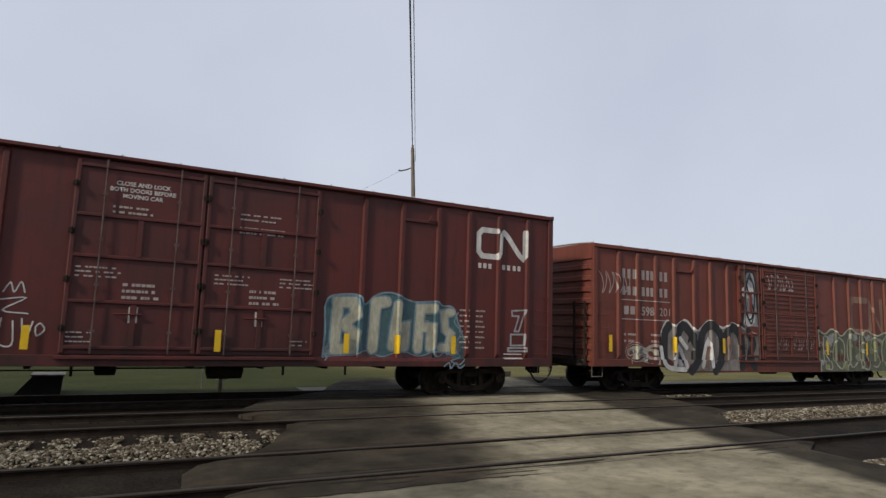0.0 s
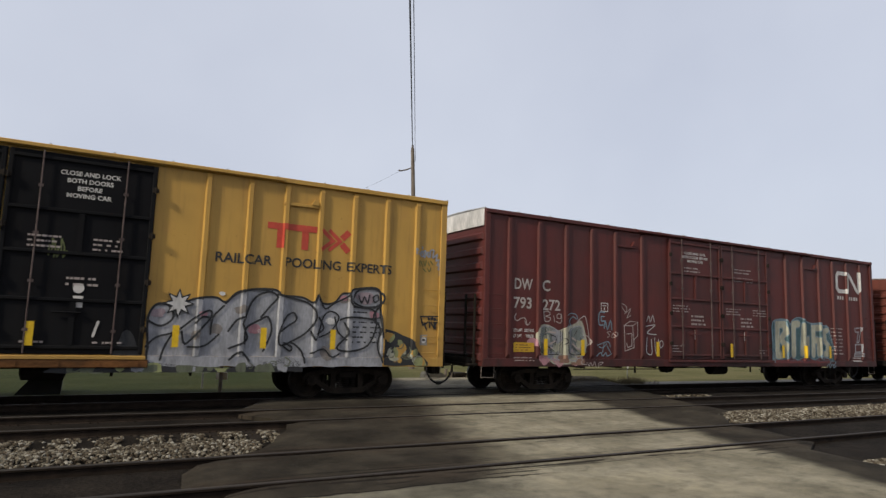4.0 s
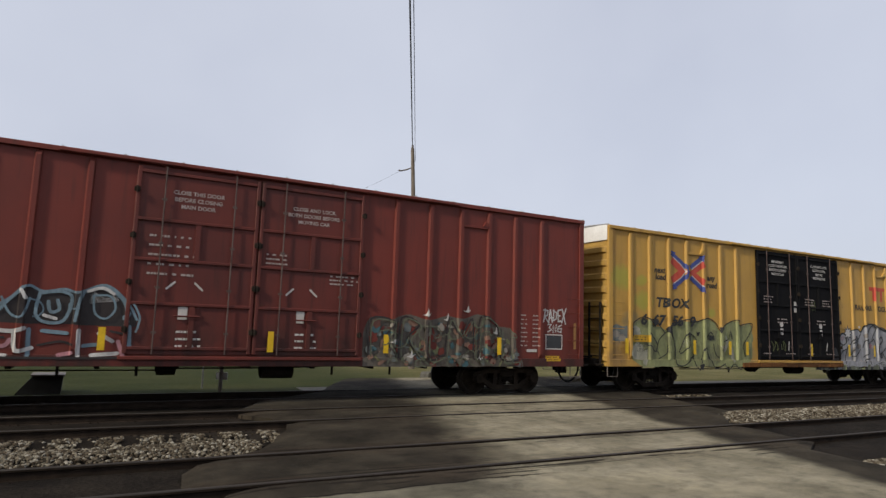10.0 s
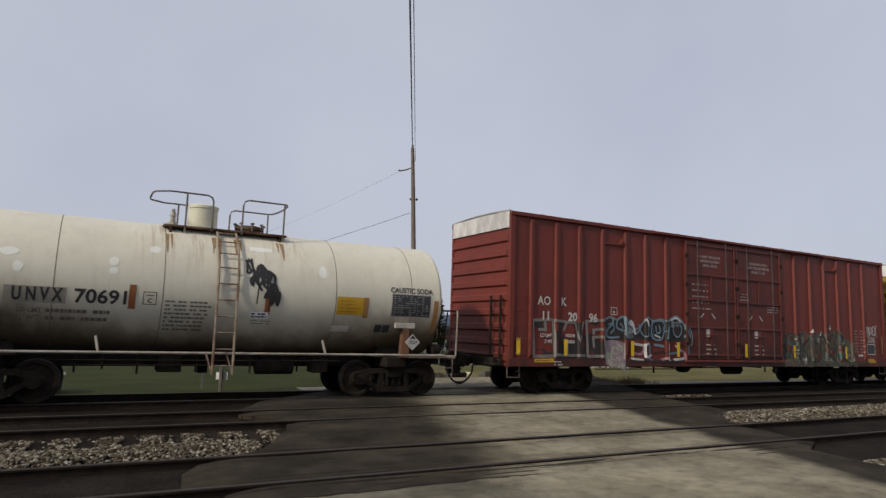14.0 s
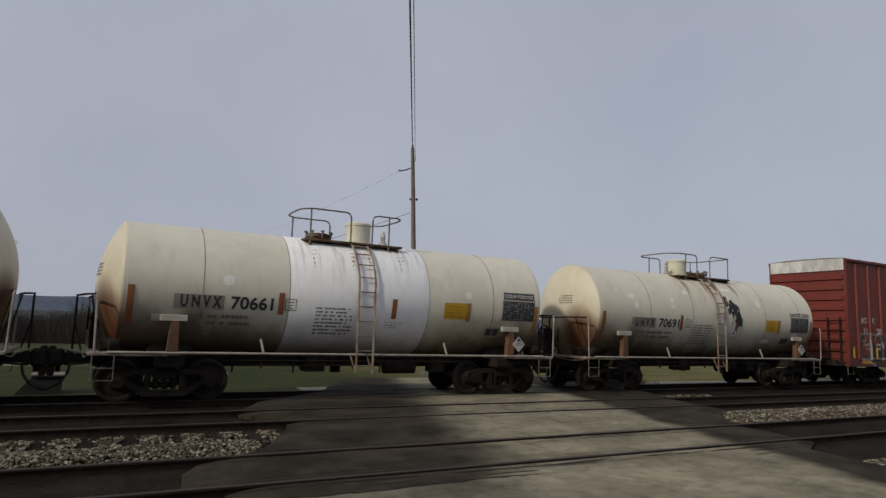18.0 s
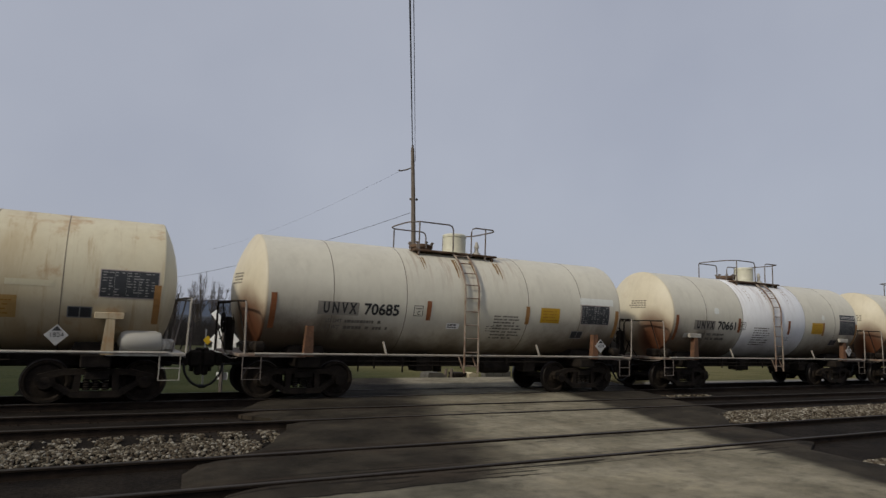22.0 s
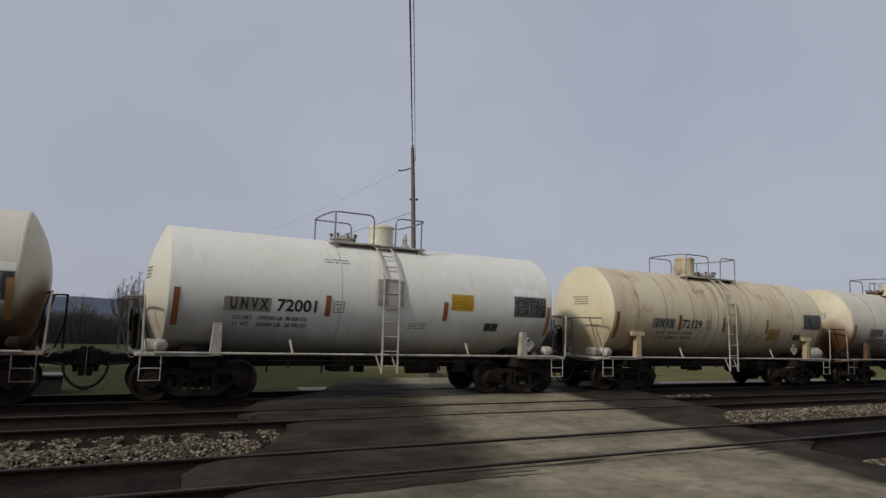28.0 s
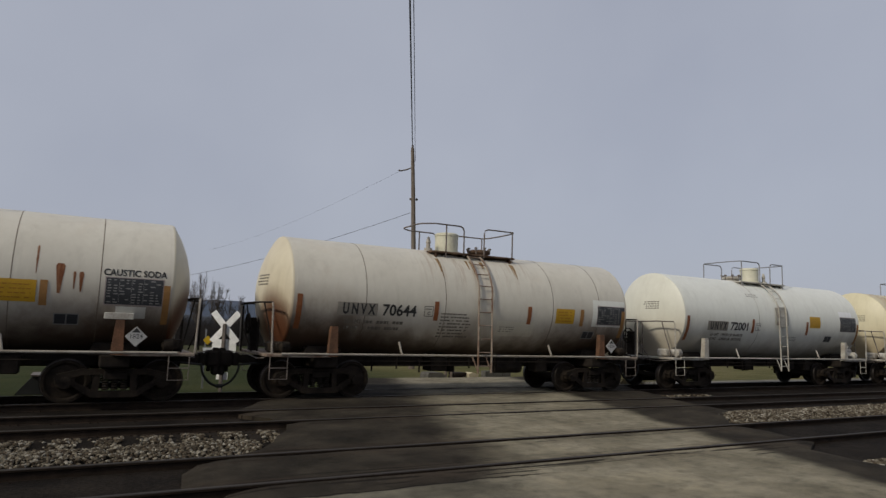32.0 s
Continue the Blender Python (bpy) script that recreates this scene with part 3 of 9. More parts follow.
def words(bm, text, x, z, size, mi=0, lift=0.004, slant=0.0, bold=0.0, stretch=1.0, align="LEFT", width=None):
    """Lettering with its left or centre at x and its foot at z; size is the height of a capital."""
    cu = bpy.data.curves.new("lettering", "FONT")
    cu.body, cu.size, cu.shear, cu.offset, cu.align_x = text, size / 0.70, slant, bold, align
    cu.resolution_u = 3
    ob = bpy.data.objects.new("lettering", cu)
    me = bpy.data.meshes.new_from_object(ob)
    first = len(bm.verts)
    firstf = len(bm.faces)
    bm.from_mesh(me)
    bm.verts.ensure_lookup_table()
    bm.faces.ensure_lookup_table()
    if width:
        lo, hi = min(v.co.x for v in bm.verts[first:]), max(v.co.x for v in bm.verts[first:])
        stretch = width / (hi - lo)
    for v in bm.verts[first:]:
        v.co = Vector((x + v.co.x * stretch, -lift, z + v.co.y))
    for f in bm.faces[firstf:]:
        f.material_index = mi
    bpy.data.objects.remove(ob)
    bpy.data.curves.remove(cu)
    bpy.data.meshes.remove(me)


def data_lines(bm, x, z, w, rows, pitch, h, mi, rng, lift=0.004, gap=0.25):
    """Lines of writing too small to read, as rows of short bars."""
    for r in range(rows):
        at_x = x
        while at_x < x + w * rng.uniform(0.75, 1.0):
            l = rng.uniform(0.03, 0.10)
            oblong(bm, at_x, min(at_x + l, x + w), z - r * pitch, z - r * pitch + h * 0.75, mi, lift)
            at_x += l + (0.016 if rng.random() < 0.7 else 0.05 + gap * 0.15)


# ---- the train's motion ----
SPEED_TIMES = (0.0, 6.4, 12.8, 19.2, 25.6, 32.0)
SPEEDS = (4.188, 4.086, 4.066, 4.032, 3.868, 3.943)
TRACK_Y = 15.15


def travelled(t):
    s = 0.0
    for t0, t1, v0, v1 in zip(SPEED_TIMES, SPEED_TIMES[1:], SPEEDS, SPEEDS[1:]):
        if t <= t0:
            break
        d = min(t, t1) - t0
        s += v0 * d + (v1 - v0) / (t1 - t0) * d * d / 2
    return s


CARS = []
WHEELSETS = []
WHEEL_R = 0.44


# ---- trucks, couplers and hoses, alike on every car ----
def wheelset_mesh():
    bm = bmesh.new()
    for s in (-1, 1):
        y = 0.755 * s
        prof = [(-0.07, 0.11), (-0.07, 0.15), (-0.02, 0.19), (-0.012, 0.34), (-0.055, 0.375), (-0.06, WHEEL_R - 0.01), (-0.045, WHEEL_R),
                (0.05, WHEEL_R + 0.003), (0.06, WHEEL_R + 0.025), (0.075, WHEEL_R + 0.02), (0.078, 0.38), (0.03, 0.35), (0.03, 0.19), (0.07, 0.15), (0.07, 0.11)]
        n0 = len(bm.faces)
        lathe(bm, [(y - s * a, r) for a, r in prof], 28, "y")
        bm.faces.ensure_lookup_table()
        for f in bm.faces[n0:]:
            if f.calc_center_median().xz.length > WHEEL_R - 0.03:
                f.material_index = 1
        for k in range(4):
            a = k * math.pi / 2
            tube(bm, [(math.cos(a) * 0.27, y - s * 0.02, math.sin(a) * 0.27), (math.cos(a) * 0.27, y - s * 0.035, math.sin(a) * 0.27)], 0.03, 6)
    lathe(bm, [(-1.02, 0.06), (-0.9, 0.075), (-0.8, 0.09), (0.8, 0.09), (0.9, 0.075), (1.02, 0.06)], 12, "y")
    return mesh_of("wheelset", bm, [M["iron"], M["tread"]], True)


def side_frame_mesh(s):
    """Cast side frame with two triangular windows, a spring nest between, and bearing ends."""
    bm = bmesh.new()
    y0, y1 = sorted((0.92 * s, 1.07 * s))
    # upper chord, lower chord, columns and diagonals
    prism(bm, [(-1.10, 0.50), (-1.05, 0.60), (-0.62, 0.71), (0.62, 0.71), (1.05, 0.60), (1.10, 0.50), (0.9, 0.50), (0.60, 0.59), (-0.60, 0.59), (-0.9, 0.50)], y0, y1)
    prism(bm, [(-0.46, 0.26), (-0.46, 0.16), (-0.40, 0.13), (0.40, 0.13), (0.46, 0.16), (0.46, 0.26)], y0, y1)
    for d in (-1, 1):
        prism(bm, [(d * 0.97, 0.50), (d * 0.80, 0.50), (d * 0.36, 0.25), (d * 0.44, 0.14)], y0 + 0.01, y1 - 0.01)
        prism(bm, [(d * 0.40, 0.60), (d * 0.27, 0.60), (d * 0.29, 0.25), (d * 0.42, 0.25)], y0 + 0.015, y1 - 0.015)
        lathe(bm, [(min(0.90 * s, 1.16 * s), 0.02), (min(0.90 * s, 1.16 * s) + 0.01, 0.12), (max(0.90 * s, 1.16 * s) - 0.02, 0.11), (max(0.90 * s, 1.16 * s), 0.07)], 14, "y", (d * 0.89, 0, WHEEL_R))
        prism(bm, [(d * 1.06, 0.40), (d * 1.06, 0.56), (d * 0.72, 0.56), (d * 0.72, 0.40)], y0 + 0.02, y1 + 0.0)
        for k in range(3):
            tube(bm, [(d * 1.02 - d * 0.13 * k, 1.165 * s, WHEEL_R + 0.05 - 0.05 * (k % 2)), (d * 1.02 - d * 0.13 * k, 1.18 * s, WHEEL_R + 0.05 - 0.05 * (k % 2))], 0.02, 6)
    return mesh_of("side_frame", bm, M["iron"])


def spring_mesh(s):
    bm = bmesh.new()
    for k in range(3):
        x = -0.17 + 0.17 * k
        for j in range(5):
            z = 0.28 + 0.05 * j
            lathe(bm, [(z, 0.055), (z + 0.012, 0.072), (z + 0.024, 0.072), (z + 0.036, 0.055)], 10, "z", (x, 1.0 * s, 0))
    return mesh_of("spring_nest", bm, M["iron_dark"])


def bolster_mesh():
    bm = bmesh.new()
    box(bm, -0.22, 0.22, -1.1, 1.1, 0.49, 0.66, bevel=0.02)
    box(bm, -0.16, 0.16, -0.5, 0.5, 0.66, 0.74)
    for d in (-0.42, 0.42):
        box(bm, d - 0.04, d + 0.04, -0.9, 0.9, 0.30, 0.42)
        for s in (-1, 1):
            prism(bm, [(d * 1.16, 0.52), (d * 1.04, 0.58), (d * 0.95, 0.30), (d * 1.10, 0.26)], s * 0.70, s * 0.82)
    return mesh_of("truck", bm, M["iron_dark"])


TRUCK = {}


def add_truck(car, x):
    if not TRUCK:
        TRUCK.update(bolster=bolster_mesh(), wheels=wheelset_mesh(), near=side_frame_mesh(-1), far=side_frame_mesh(1), sn=spring_mesh(-1), sf=spring_mesh(1))
    truck = part("truck", TRUCK["bolster"], None, car, "grimy cast-iron freight truck", at=pose(x, 0, 0))
    for key, name in (("near", "side_frame"), ("far", "side_frame"), ("sn", "spring_nest"), ("sf", "spring_nest")):
        part(name, TRUCK[key], None, truck)
    for d in (-0.89, 0.89):
        w = part("wheelset", TRUCK["wheels"], None, truck, "dark steel wheels on an axle with worn treads", at=pose(d, 0, WHEEL_R))
        WHEELSETS.append((w, d))


def add_couplers(car, half, left, right):
    """Knuckle couplers and hanging air hoses at both ends."""
    for s in (-1, 1):
        bm = bmesh.new()
        e = left if s < 0 else right
        box(bm, *sorted((s * (half - 0.6), s * (e - 0.3))), -0.10, 0.10, 0.78, 0.98, bevel=0.015)
        box(bm, *sorted((s * (e - 0.30), s * (e - 0.004))), -0.20, 0.19, 0.70, 1.08, bevel=0.05)
        box(bm, *sorted((s * (e - 0.14), s * (e - 0.006))), -0.15, 0.13, 0.50, 1.14, bevel=0.03)
        box(bm, *sorted((s * (e - 0.46), s * (e - 0.30))), -0.14, 0.14, 0.72, 1.02, bevel=0.03)
        tube(bm, [(s * (e - 0.2), 0.05, 0.72), (s * (e - 0.2), 0.05, 0.58)], 0.05, 8)
        part("coupler", bm, M["iron_dark"], car, "black knuckle coupler")
        bm = bmesh.new()
        tube(bm, spline([(s * (e - 0.42), -0.32, 0.76), (s * (e - 0.38), -0.34, 0.56), (s * (e - 0.24), -0.33, 0.36), (s * (e - 0.08), -0.32, 0.27), (s * e, -0.32, 0.26)], 5), 0.028, 8)
        tube(bm, [(s * (half - 0.3), -0.32, 0.82), (s * (e - 0.42), -0.32, 0.76)], 0.025, 8)
        tube(bm, [(s * (e - 0.07), -0.32, 0.265), (s * e, -0.32, 0.26)], 0.045, 8)
        part("air_hose", bm, M["hose"], car, "black rubber brake hose")
        bm = bmesh.new()
        tube(bm, [(s * (half + 0.06), -1.35, 0.98), (s * (half + 0.10), -0.8, 0.94), (s * (half + 0.12), -0.1, 0.98), (s * (e - 0.22), 0.0, 1.07)], 0.014, 6)
        part("uncoupling_lever", bm, M["dark_rail"], car)




# ---- the ground, the tracks and the crossing ----
RAILS = {"near": (6.83, 8.34), "middle": (11.05, 12.53), "far": (14.40, 15.90)}
TURNS = {"near": 0.745, "middle": 1.146, "far": 0.0}
GRADE = -0.24


def road_left(y):
    return float(np.interp(y, (6.0, 6.9, 7.8, 8.35, 8.5, 9.0, 10.45, 11.0, 12.1, 12.6, 14.4, 16.0, 20.0), (0.4, 0.46, 0.56, 0.78, 1.42, 1.72, 2.40, 2.42, 2.34, 1.7, 2.6, 4.4, 6.4)))


def road_right(y):
    return float(np.interp(y, (4.0, 6.2, 6.8, 8.3, 8.5, 8.75, 10.3, 10.9, 12.6, 14.4, 20.0), (10.2, 10.15, 11.2, 11.45, 11.2, 11.4, 13.5, 13.6, 14.1, 14.8, 17.7)))


def skew(x, y):
    """The two nearer tracks run at a slight angle to the far one."""
    return -float(np.interp(y, (5.0, 6.5, 8.4, 11.0, 12.6, 14.3), (0.0, 0.013, 0.013, 0.02, 0.02, 0.0))) * (x - 5.0)


def ground_height(x, y):
    h = GRADE + 0.06 * noise.noise((x * 0.09, y * 0.09, 0))
    if y > 24:
        h -= min(1.0, (y - 24) / 40) * 0.35
    return h


bm = bmesh.new()
xs = [-3000, -900, -300, -120] + [-60 + 6 * k for k in range(36)] + [220, 420, 1000, 3000]
ys = [-300, -60, -20, -8] + [-2 + 3 * k for k in range(34)] + [120, 180, 300, 700, 1500, 4000]
grid = [[bm.verts.new((x, y, ground_height(x, y) if abs(x) < 250 and y < 300 else GRADE - 0.35 * (y > 40))) for x in xs] for y in ys]
for a, b in zip(grid, grid[1:]):
    for k in range(len(xs) - 1):
        bm.faces.new((a[k], a[k + 1], b[k + 1], b[k]))
tagged(part("ground", bm, M["ground"], smooth=True), "rough green grass verge running out to dry fields", "ground", kind="structure")

# ballast bed: a low bank under the three tracks
bm = bmesh.new()
prof = [(4.9, GRADE - 0.04), (5.5, -0.22), (6.2, -0.19), (9.0, -0.19), (9.7, -0.24), (10.4, -0.20), (13.2, -0.20), (13.6, -0.20), (16.6, -0.18), (17.0, -0.21), (17.6, GRADE - 0.05)]
rows = []
for k in range(121):
    x = -70 + 2.0 * k
    dirt = 0.075 * min(1.0, max(0.0, (x - 9) / 3)) if x > 5 else 0.055
    rows.append([bm.verts.new((x, y, z + (dirt if 5 < y < 14 else 0) + 0.025 * noise.noise((x * 0.8, y * 1.2, 3)))) for y, z in prof])
for a, b in zip(rows, rows[1:]):
    for k in range(len(prof) - 1):
        bm.faces.new((a[k], a[k + 1], b[k + 1], b[k]))
tagged(part("trackbed", bm, M["bed"], smooth=True), "dark oily ballast bed under the tracks", "trackbed", kind="structure")

# pale gravel lane beyond the tracks
bm = bmesh.new()
rows = []
for k in range(60):
    x = 4.3 + 1.5 * k
    rows.append([bm.verts.new((x, y, -0.15)) for y in (16.95 + 0.15 * noise.noise((x * 0.3, 0, 0)), 17.5, 18.2 + 0.2 * noise.noise((x * 0.3, 5, 0)))])
for a, b in zip(rows, rows[1:]):
    for k in range(2):
        bm.faces.new((a[k], a[k + 1], b[k + 1], b[k]))
tagged(part("gravel_lane", bm, M["gravel"], smooth=True), "pale gravel lane beside the railway", "lane", kind="structure")


def rail_mesh(x0, x1):
    bm = bmesh.new()
    half = [(0.070, -0.165), (0.070, -0.150), (0.012, -0.130), (0.010, -0.045), (0.034, -0.032), (0.036, -0.008), (0.030, 0.0)]
    pts = half + [(-y, z) for y, z in half[::-1]]
    extrude_x(bm, pts, x0, x1)
    for f in bm.faces:
        if f.calc_center_median().z > -0.015 and f.normal.length >= 0:
            f.material_index = 1
    return mesh_of("rail", bm, [M["rail_side"], M["rail_head"]])


rail_a = rail_mesh(-70, 170)
bm = bmesh.new()
box(bm, -0.11, 0.11, -1.3, 1.3, -0.33, -0.168, bevel=0.012)
sleeper = mesh_of("sleeper", bm, M["sleeper"])
bm = bmesh.new()
box(bm, -0.09, 0.09, -0.17, 0.17, -0.168, -0.15)
for s in (-1, 1):
    for e in (-1, 1):
        box(bm, e * 0.06 - 0.012, e * 0.06 + 0.012, s * 0.095 - 0.012, s * 0.095 + 0.012, -0.15, -0.12)
tie_plate = mesh_of("tie_plate", bm, M["rail_side"])
bm = bmesh.new()
for s in (-1, 1):
    box(bm, -0.45, 0.45, *sorted((s * 0.013, s * 0.034)), -0.125, -0.05, bevel=0.006)
    for k in range(6):
        x = -0.38 + 0.152 * k
        tube(bm, [(x, s * 0.034, -0.088), (x, s * 0.058, -0.088)], 0.016, 6)
joint_bar = mesh_of("joint_bar", bm, M["rail_side"])

rng = random.Random(5)
for name, (y0, y1) in RAILS.items():
    yc = (y0 + y1) / 2
    track = thing("railway_track", "rusty steel rails spiked to dark wooden sleepers", "railway track", pose(0, yc + 5.0 * math.tan(radians(TURNS[name])), 0, 0, 0, -TURNS[name]), "three parallel tracks", "structure")
    for y in (y0, y1):
        part("rail", rail_a, None, track, "worn steel rail", at=pose(0, y - yc, 0))
    lo, hi = road_left(yc) - 0.25, road_right(yc) + 0.35
    x = -14.42
    while x < 46:
        if not lo - 0.1 < x < hi:
            out = -0.42 if name == "middle" and x < 4 else 0.0
            tie = part("sleeper", sleeper, None, track, at=pose(x, out + rng.uniform(-0.06, 0.06), 0.02 if out else rng.uniform(-0.012, 0.004), 0, 0, rng.uniform(-1.5, 1.5)))
            if x < 24:
                for y in (y0, y1):
                    part("tie_plate", tie_plate, None, track, at=pose(x, y - yc, 0))
        x += 0.60
    for y in (y0, y1):
        for x in (-6.2 + (y * 7.3) % 3.0, 21.0 + (y * 5.1) % 4):
            part("joint_bar", joint_bar, None, track, at=pose(x, y - yc, 0))


# crossing surface: slabs between and beside the rails, with open flangeways
def slab(name, y0, y1, z, label, seed, left=None, right=None, thick=0.14):
    rng = random.Random(seed)
    bm = bmesh.new()
    n, m = 44, max(2, int((y1 - y0) / 0.45))
    rows = []
    for j in range(m + 1):
        y = y0 + (y1 - y0) * j / m
        a = (left or road_left)(y) + 0.12 * noise.noise((y * 1.7, seed, 0)) + 0.05 * rng.uniform(-1, 1)
        b = (right or road_right)(y) + 0.18 * noise.noise((y * 1.7, seed + 9, 0)) + 0.06 * rng.uniform(-1, 1)
        row = []
        for i in range(n + 1):
            x = a + (b - a) * i / n
            edge = min(1.0, min(x - a, b - x) / 0.5)
            zz = z + 0.010 * noise.noise((x * 0.9, y * 1.3, 1)) - 0.05 * (1 - edge) ** 2
            row.append(bm.verts.new((x, y + skew(x, y), zz)))
        rows.append(row)
    for a, b in zip(rows, rows[1:]):
        for i in range(n):
            bm.faces.new((a[i], a[i + 1], b[i + 1], b[i]))
    rim = [e for e in bm.edges if len(e.link_faces) == 1]
    got = bmesh.ops.extrude_edge_only(bm, edges=rim)
    for v in got["geom"]:
        if isinstance(v, bmesh.types.BMVert):
            v.co.z -= thick
    tagged(part(name, bm, M["road"]), label, "road", kind="structure")


G = 0.075
A0, A1 = RAILS["near"]
B0, B1 = RAILS["middle"]
C0, C1 = RAILS["far"]
slab("road_1", -12.0, A0 - 0.06, -0.022, "pale worn asphalt road up to the crossing", 1, lambda y: -3.2 if y < 5.9 else 0.4 + (y - 5.9) * 0.6, lambda y: 13.5 if y < 3.6 else road_right(y))
slab("road_2", A0 + G, A1 - G, -0.026, "dark oiled crossing surface between two rails", 2)
slab("road_3", A1 + 0.06, B0 - 0.06, -0.018, "patched asphalt between two tracks", 3)
slab("road_4", B0 + G, B1 - G, -0.022, "dark oiled crossing surface between two rails", 4)
slab("road_5", B1 + 0.06, C0 - 0.05, -0.012, "patched asphalt between two tracks", 5)
slab("road_6", C0 + G, C1 - G, -0.012, "dark oiled crossing surface between two rails", 6)
slab("road_7", C1 + 0.05, 19.6, -0.02, "worn asphalt road beyond the tracks", 7, None, None, 0.3)


# ballast stones
def stones(name, areas, seed, label):
    rng = np.random.default_rng(seed)
    t = (1 + 5 ** 0.5) / 2
    ico = np.array([(-1, t, 0), (1, t, 0), (-1, -t, 0), (1, -t, 0), (0, -1, t), (0, 1, t), (0, -1, -t), (0, 1, -t), (t, 0, -1), (t, 0, 1), (-t, 0, -1), (-t, 0, 1)]) / 1.9
    tri = [(0, 11, 5), (0, 5, 1), (0, 1, 7), (0, 7, 10), (0, 10, 11), (1, 5, 9), (5, 11, 4), (11, 10, 2), (10, 7, 6), (7, 1, 8), (3, 9, 4), (3, 4, 2), (3, 2, 6), (3, 6, 8), (3, 8, 9), (4, 9, 5), (2, 4, 11), (6, 2, 10), (8, 6, 7), (9, 8, 1)]
    tri = np.array(tri)
    verts, faces = [], []
    base = 0
    for x0, x1, y0, y1, z, hump, count, size in areas:
        for _ in range(count):
            x, y = rng.uniform(x0, x1), rng.uniform(y0, y1)
            if y > 9.95 and x < 3 and abs((x + 14.42 + 0.3) % 0.60 - 0.30) < 0.13 and rng.uniform() < (0.97 if y > 10.15 + 0.25 * np.sin(x * 2.3) else 0.55):
                continue
            u = (y - y0) / (y1 - y0)
            y += skew(x, y)
            r = size * rng.uniform(0.55, 1.25)
            v = ico * rng.uniform(0.6, 1.2, (12, 3)) * r * np.array((1.25, 1.0, 0.75))
            a, b = rng.uniform(0, 6.28), rng.uniform(-0.5, 0.5)
            c, s, cb, sb = np.cos(a), np.sin(a), np.cos(b), np.sin(b)
            v = v @ np.array([[c, -s, 0], [s, c, 0], [0, 0, 1]]) @ np.array([[1, 0, 0], [0, cb, -sb], [0, sb, cb]])
            top = z + hump * 4 * u * (1 - u) + rng.uniform(-0.3, 0.5) * size
            verts.append(v + np.array((x, y, top)))
            faces.append(tri + base)
            base += 12
    me = bpy.data.meshes.new(name)
    me.from_pydata(np.concatenate(verts).tolist(), [], np.concatenate(faces).tolist())
    me.materials.append(M["stone"])
    tagged(new(name, me), label, "ballast", kind="stuff")


stones("ballast", [(-9, 1.75, 8.65, 10.2, -0.19, 0.10, 9800, 0.030), (-9, 2.25, 9.95, 10.95, -0.17, 0.05, 5200, 0.031), (-3, 0.42, 7.35, 8.2, -0.185, 0.02, 330, 0.030),
                   (-3, 0.3, 5.4, 6.7, -0.26, 0.0, 500, 0.038), (3.9, 5.9, 13.35, 13.75, -0.10, 0.05, 160, 0.03)], 11, "pale grey crushed ballast stones between the tracks")
stones("ballast", [(11.9, 20, 8.75, 10.7, -0.17, 0.11, 7500, 0.035), (20, 40, 8.65, 10.75, -0.17, 0.10, 7000, 0.045), (10.1, 15, 4.6, 5.6, -0.16, 0.06, 1500, 0.038), (12.4, 20, 7.2, 8.1, -0.18, 0.02, 380, 0.036), (12.4, 22, 5.5, 6.4, -0.2, 0.03, 600, 0.038), (12.6, 16.5, 13.1, 13.6, -0.14, 0.06, 420, 0.034), (17, 40, 12.9, 13.7, -0.2, 0.03, 900, 0.045)], 12, "pale brown crushed ballast stones beside the crossing")
# ---- boxcars ----
class Side:
    """The near side of a boxcar: how far its skin stands out at each place along it."""

    def __init__(self, posts, half, doors, z0, z1, skin=1.50, proud=0.065, width=0.14):
        self.posts, self.half, self.doors, self.z0, self.z1 = posts, half, doors, z0, z1
        self.skin, self.proud, self.width = skin, proud, width

    def breaks(self):
        w = self.width / 2
        out = [b for p in self.posts for b in (p - w, p - w * 0.6, p + w * 0.6, p + w)]
        for a, b in self.doors:
            out += [a - 0.001, a + 0.001, b - 0.001, b + 0.001]
        return out

    def out(self, x, z):
        for a, b in self.doors:
            if a <= x <= b:
                return self.skin + 0.045
        y = self.skin
        if self.z0 + 0.22 < z < self.z1 - 0.02:
            for p in self.posts:
                d, w = abs(x - p), self.width / 2
                if d < w:
                    y = self.skin + self.proud * min(1.0, (w - d) / (w * 0.4))
        if z < self.z0 + 0.22:
            y = self.skin + 0.055
        return y

    def drape(self, bm):
        lo = min(v.co.x for v in bm.verts)
        hi = max(v.co.x for v in bm.verts)
        for b in self.breaks():
            if lo < b < hi:
                bmesh.ops.bisect_plane(bm, geom=bm.verts[:] + bm.edges[:] + bm.faces[:], plane_co=(b, 0, 0), plane_no=(1, 0, 0))
        zlo, zhi = min(v.co.z for v in bm.verts), max(v.co.z for v in bm.verts)
        for zc in (self.z0 + 0.219, self.z0 + 0.221):
            if zlo < zc < zhi:
                bmesh.ops.bisect_plane(bm, geom=bm.verts[:] + bm.edges[:] + bm.faces[:], plane_co=(0, 0, zc), plane_no=(0, 0, 1))
        for v in bm.verts:
            v.co.y -= self.out(v.co.x, v.co.z)


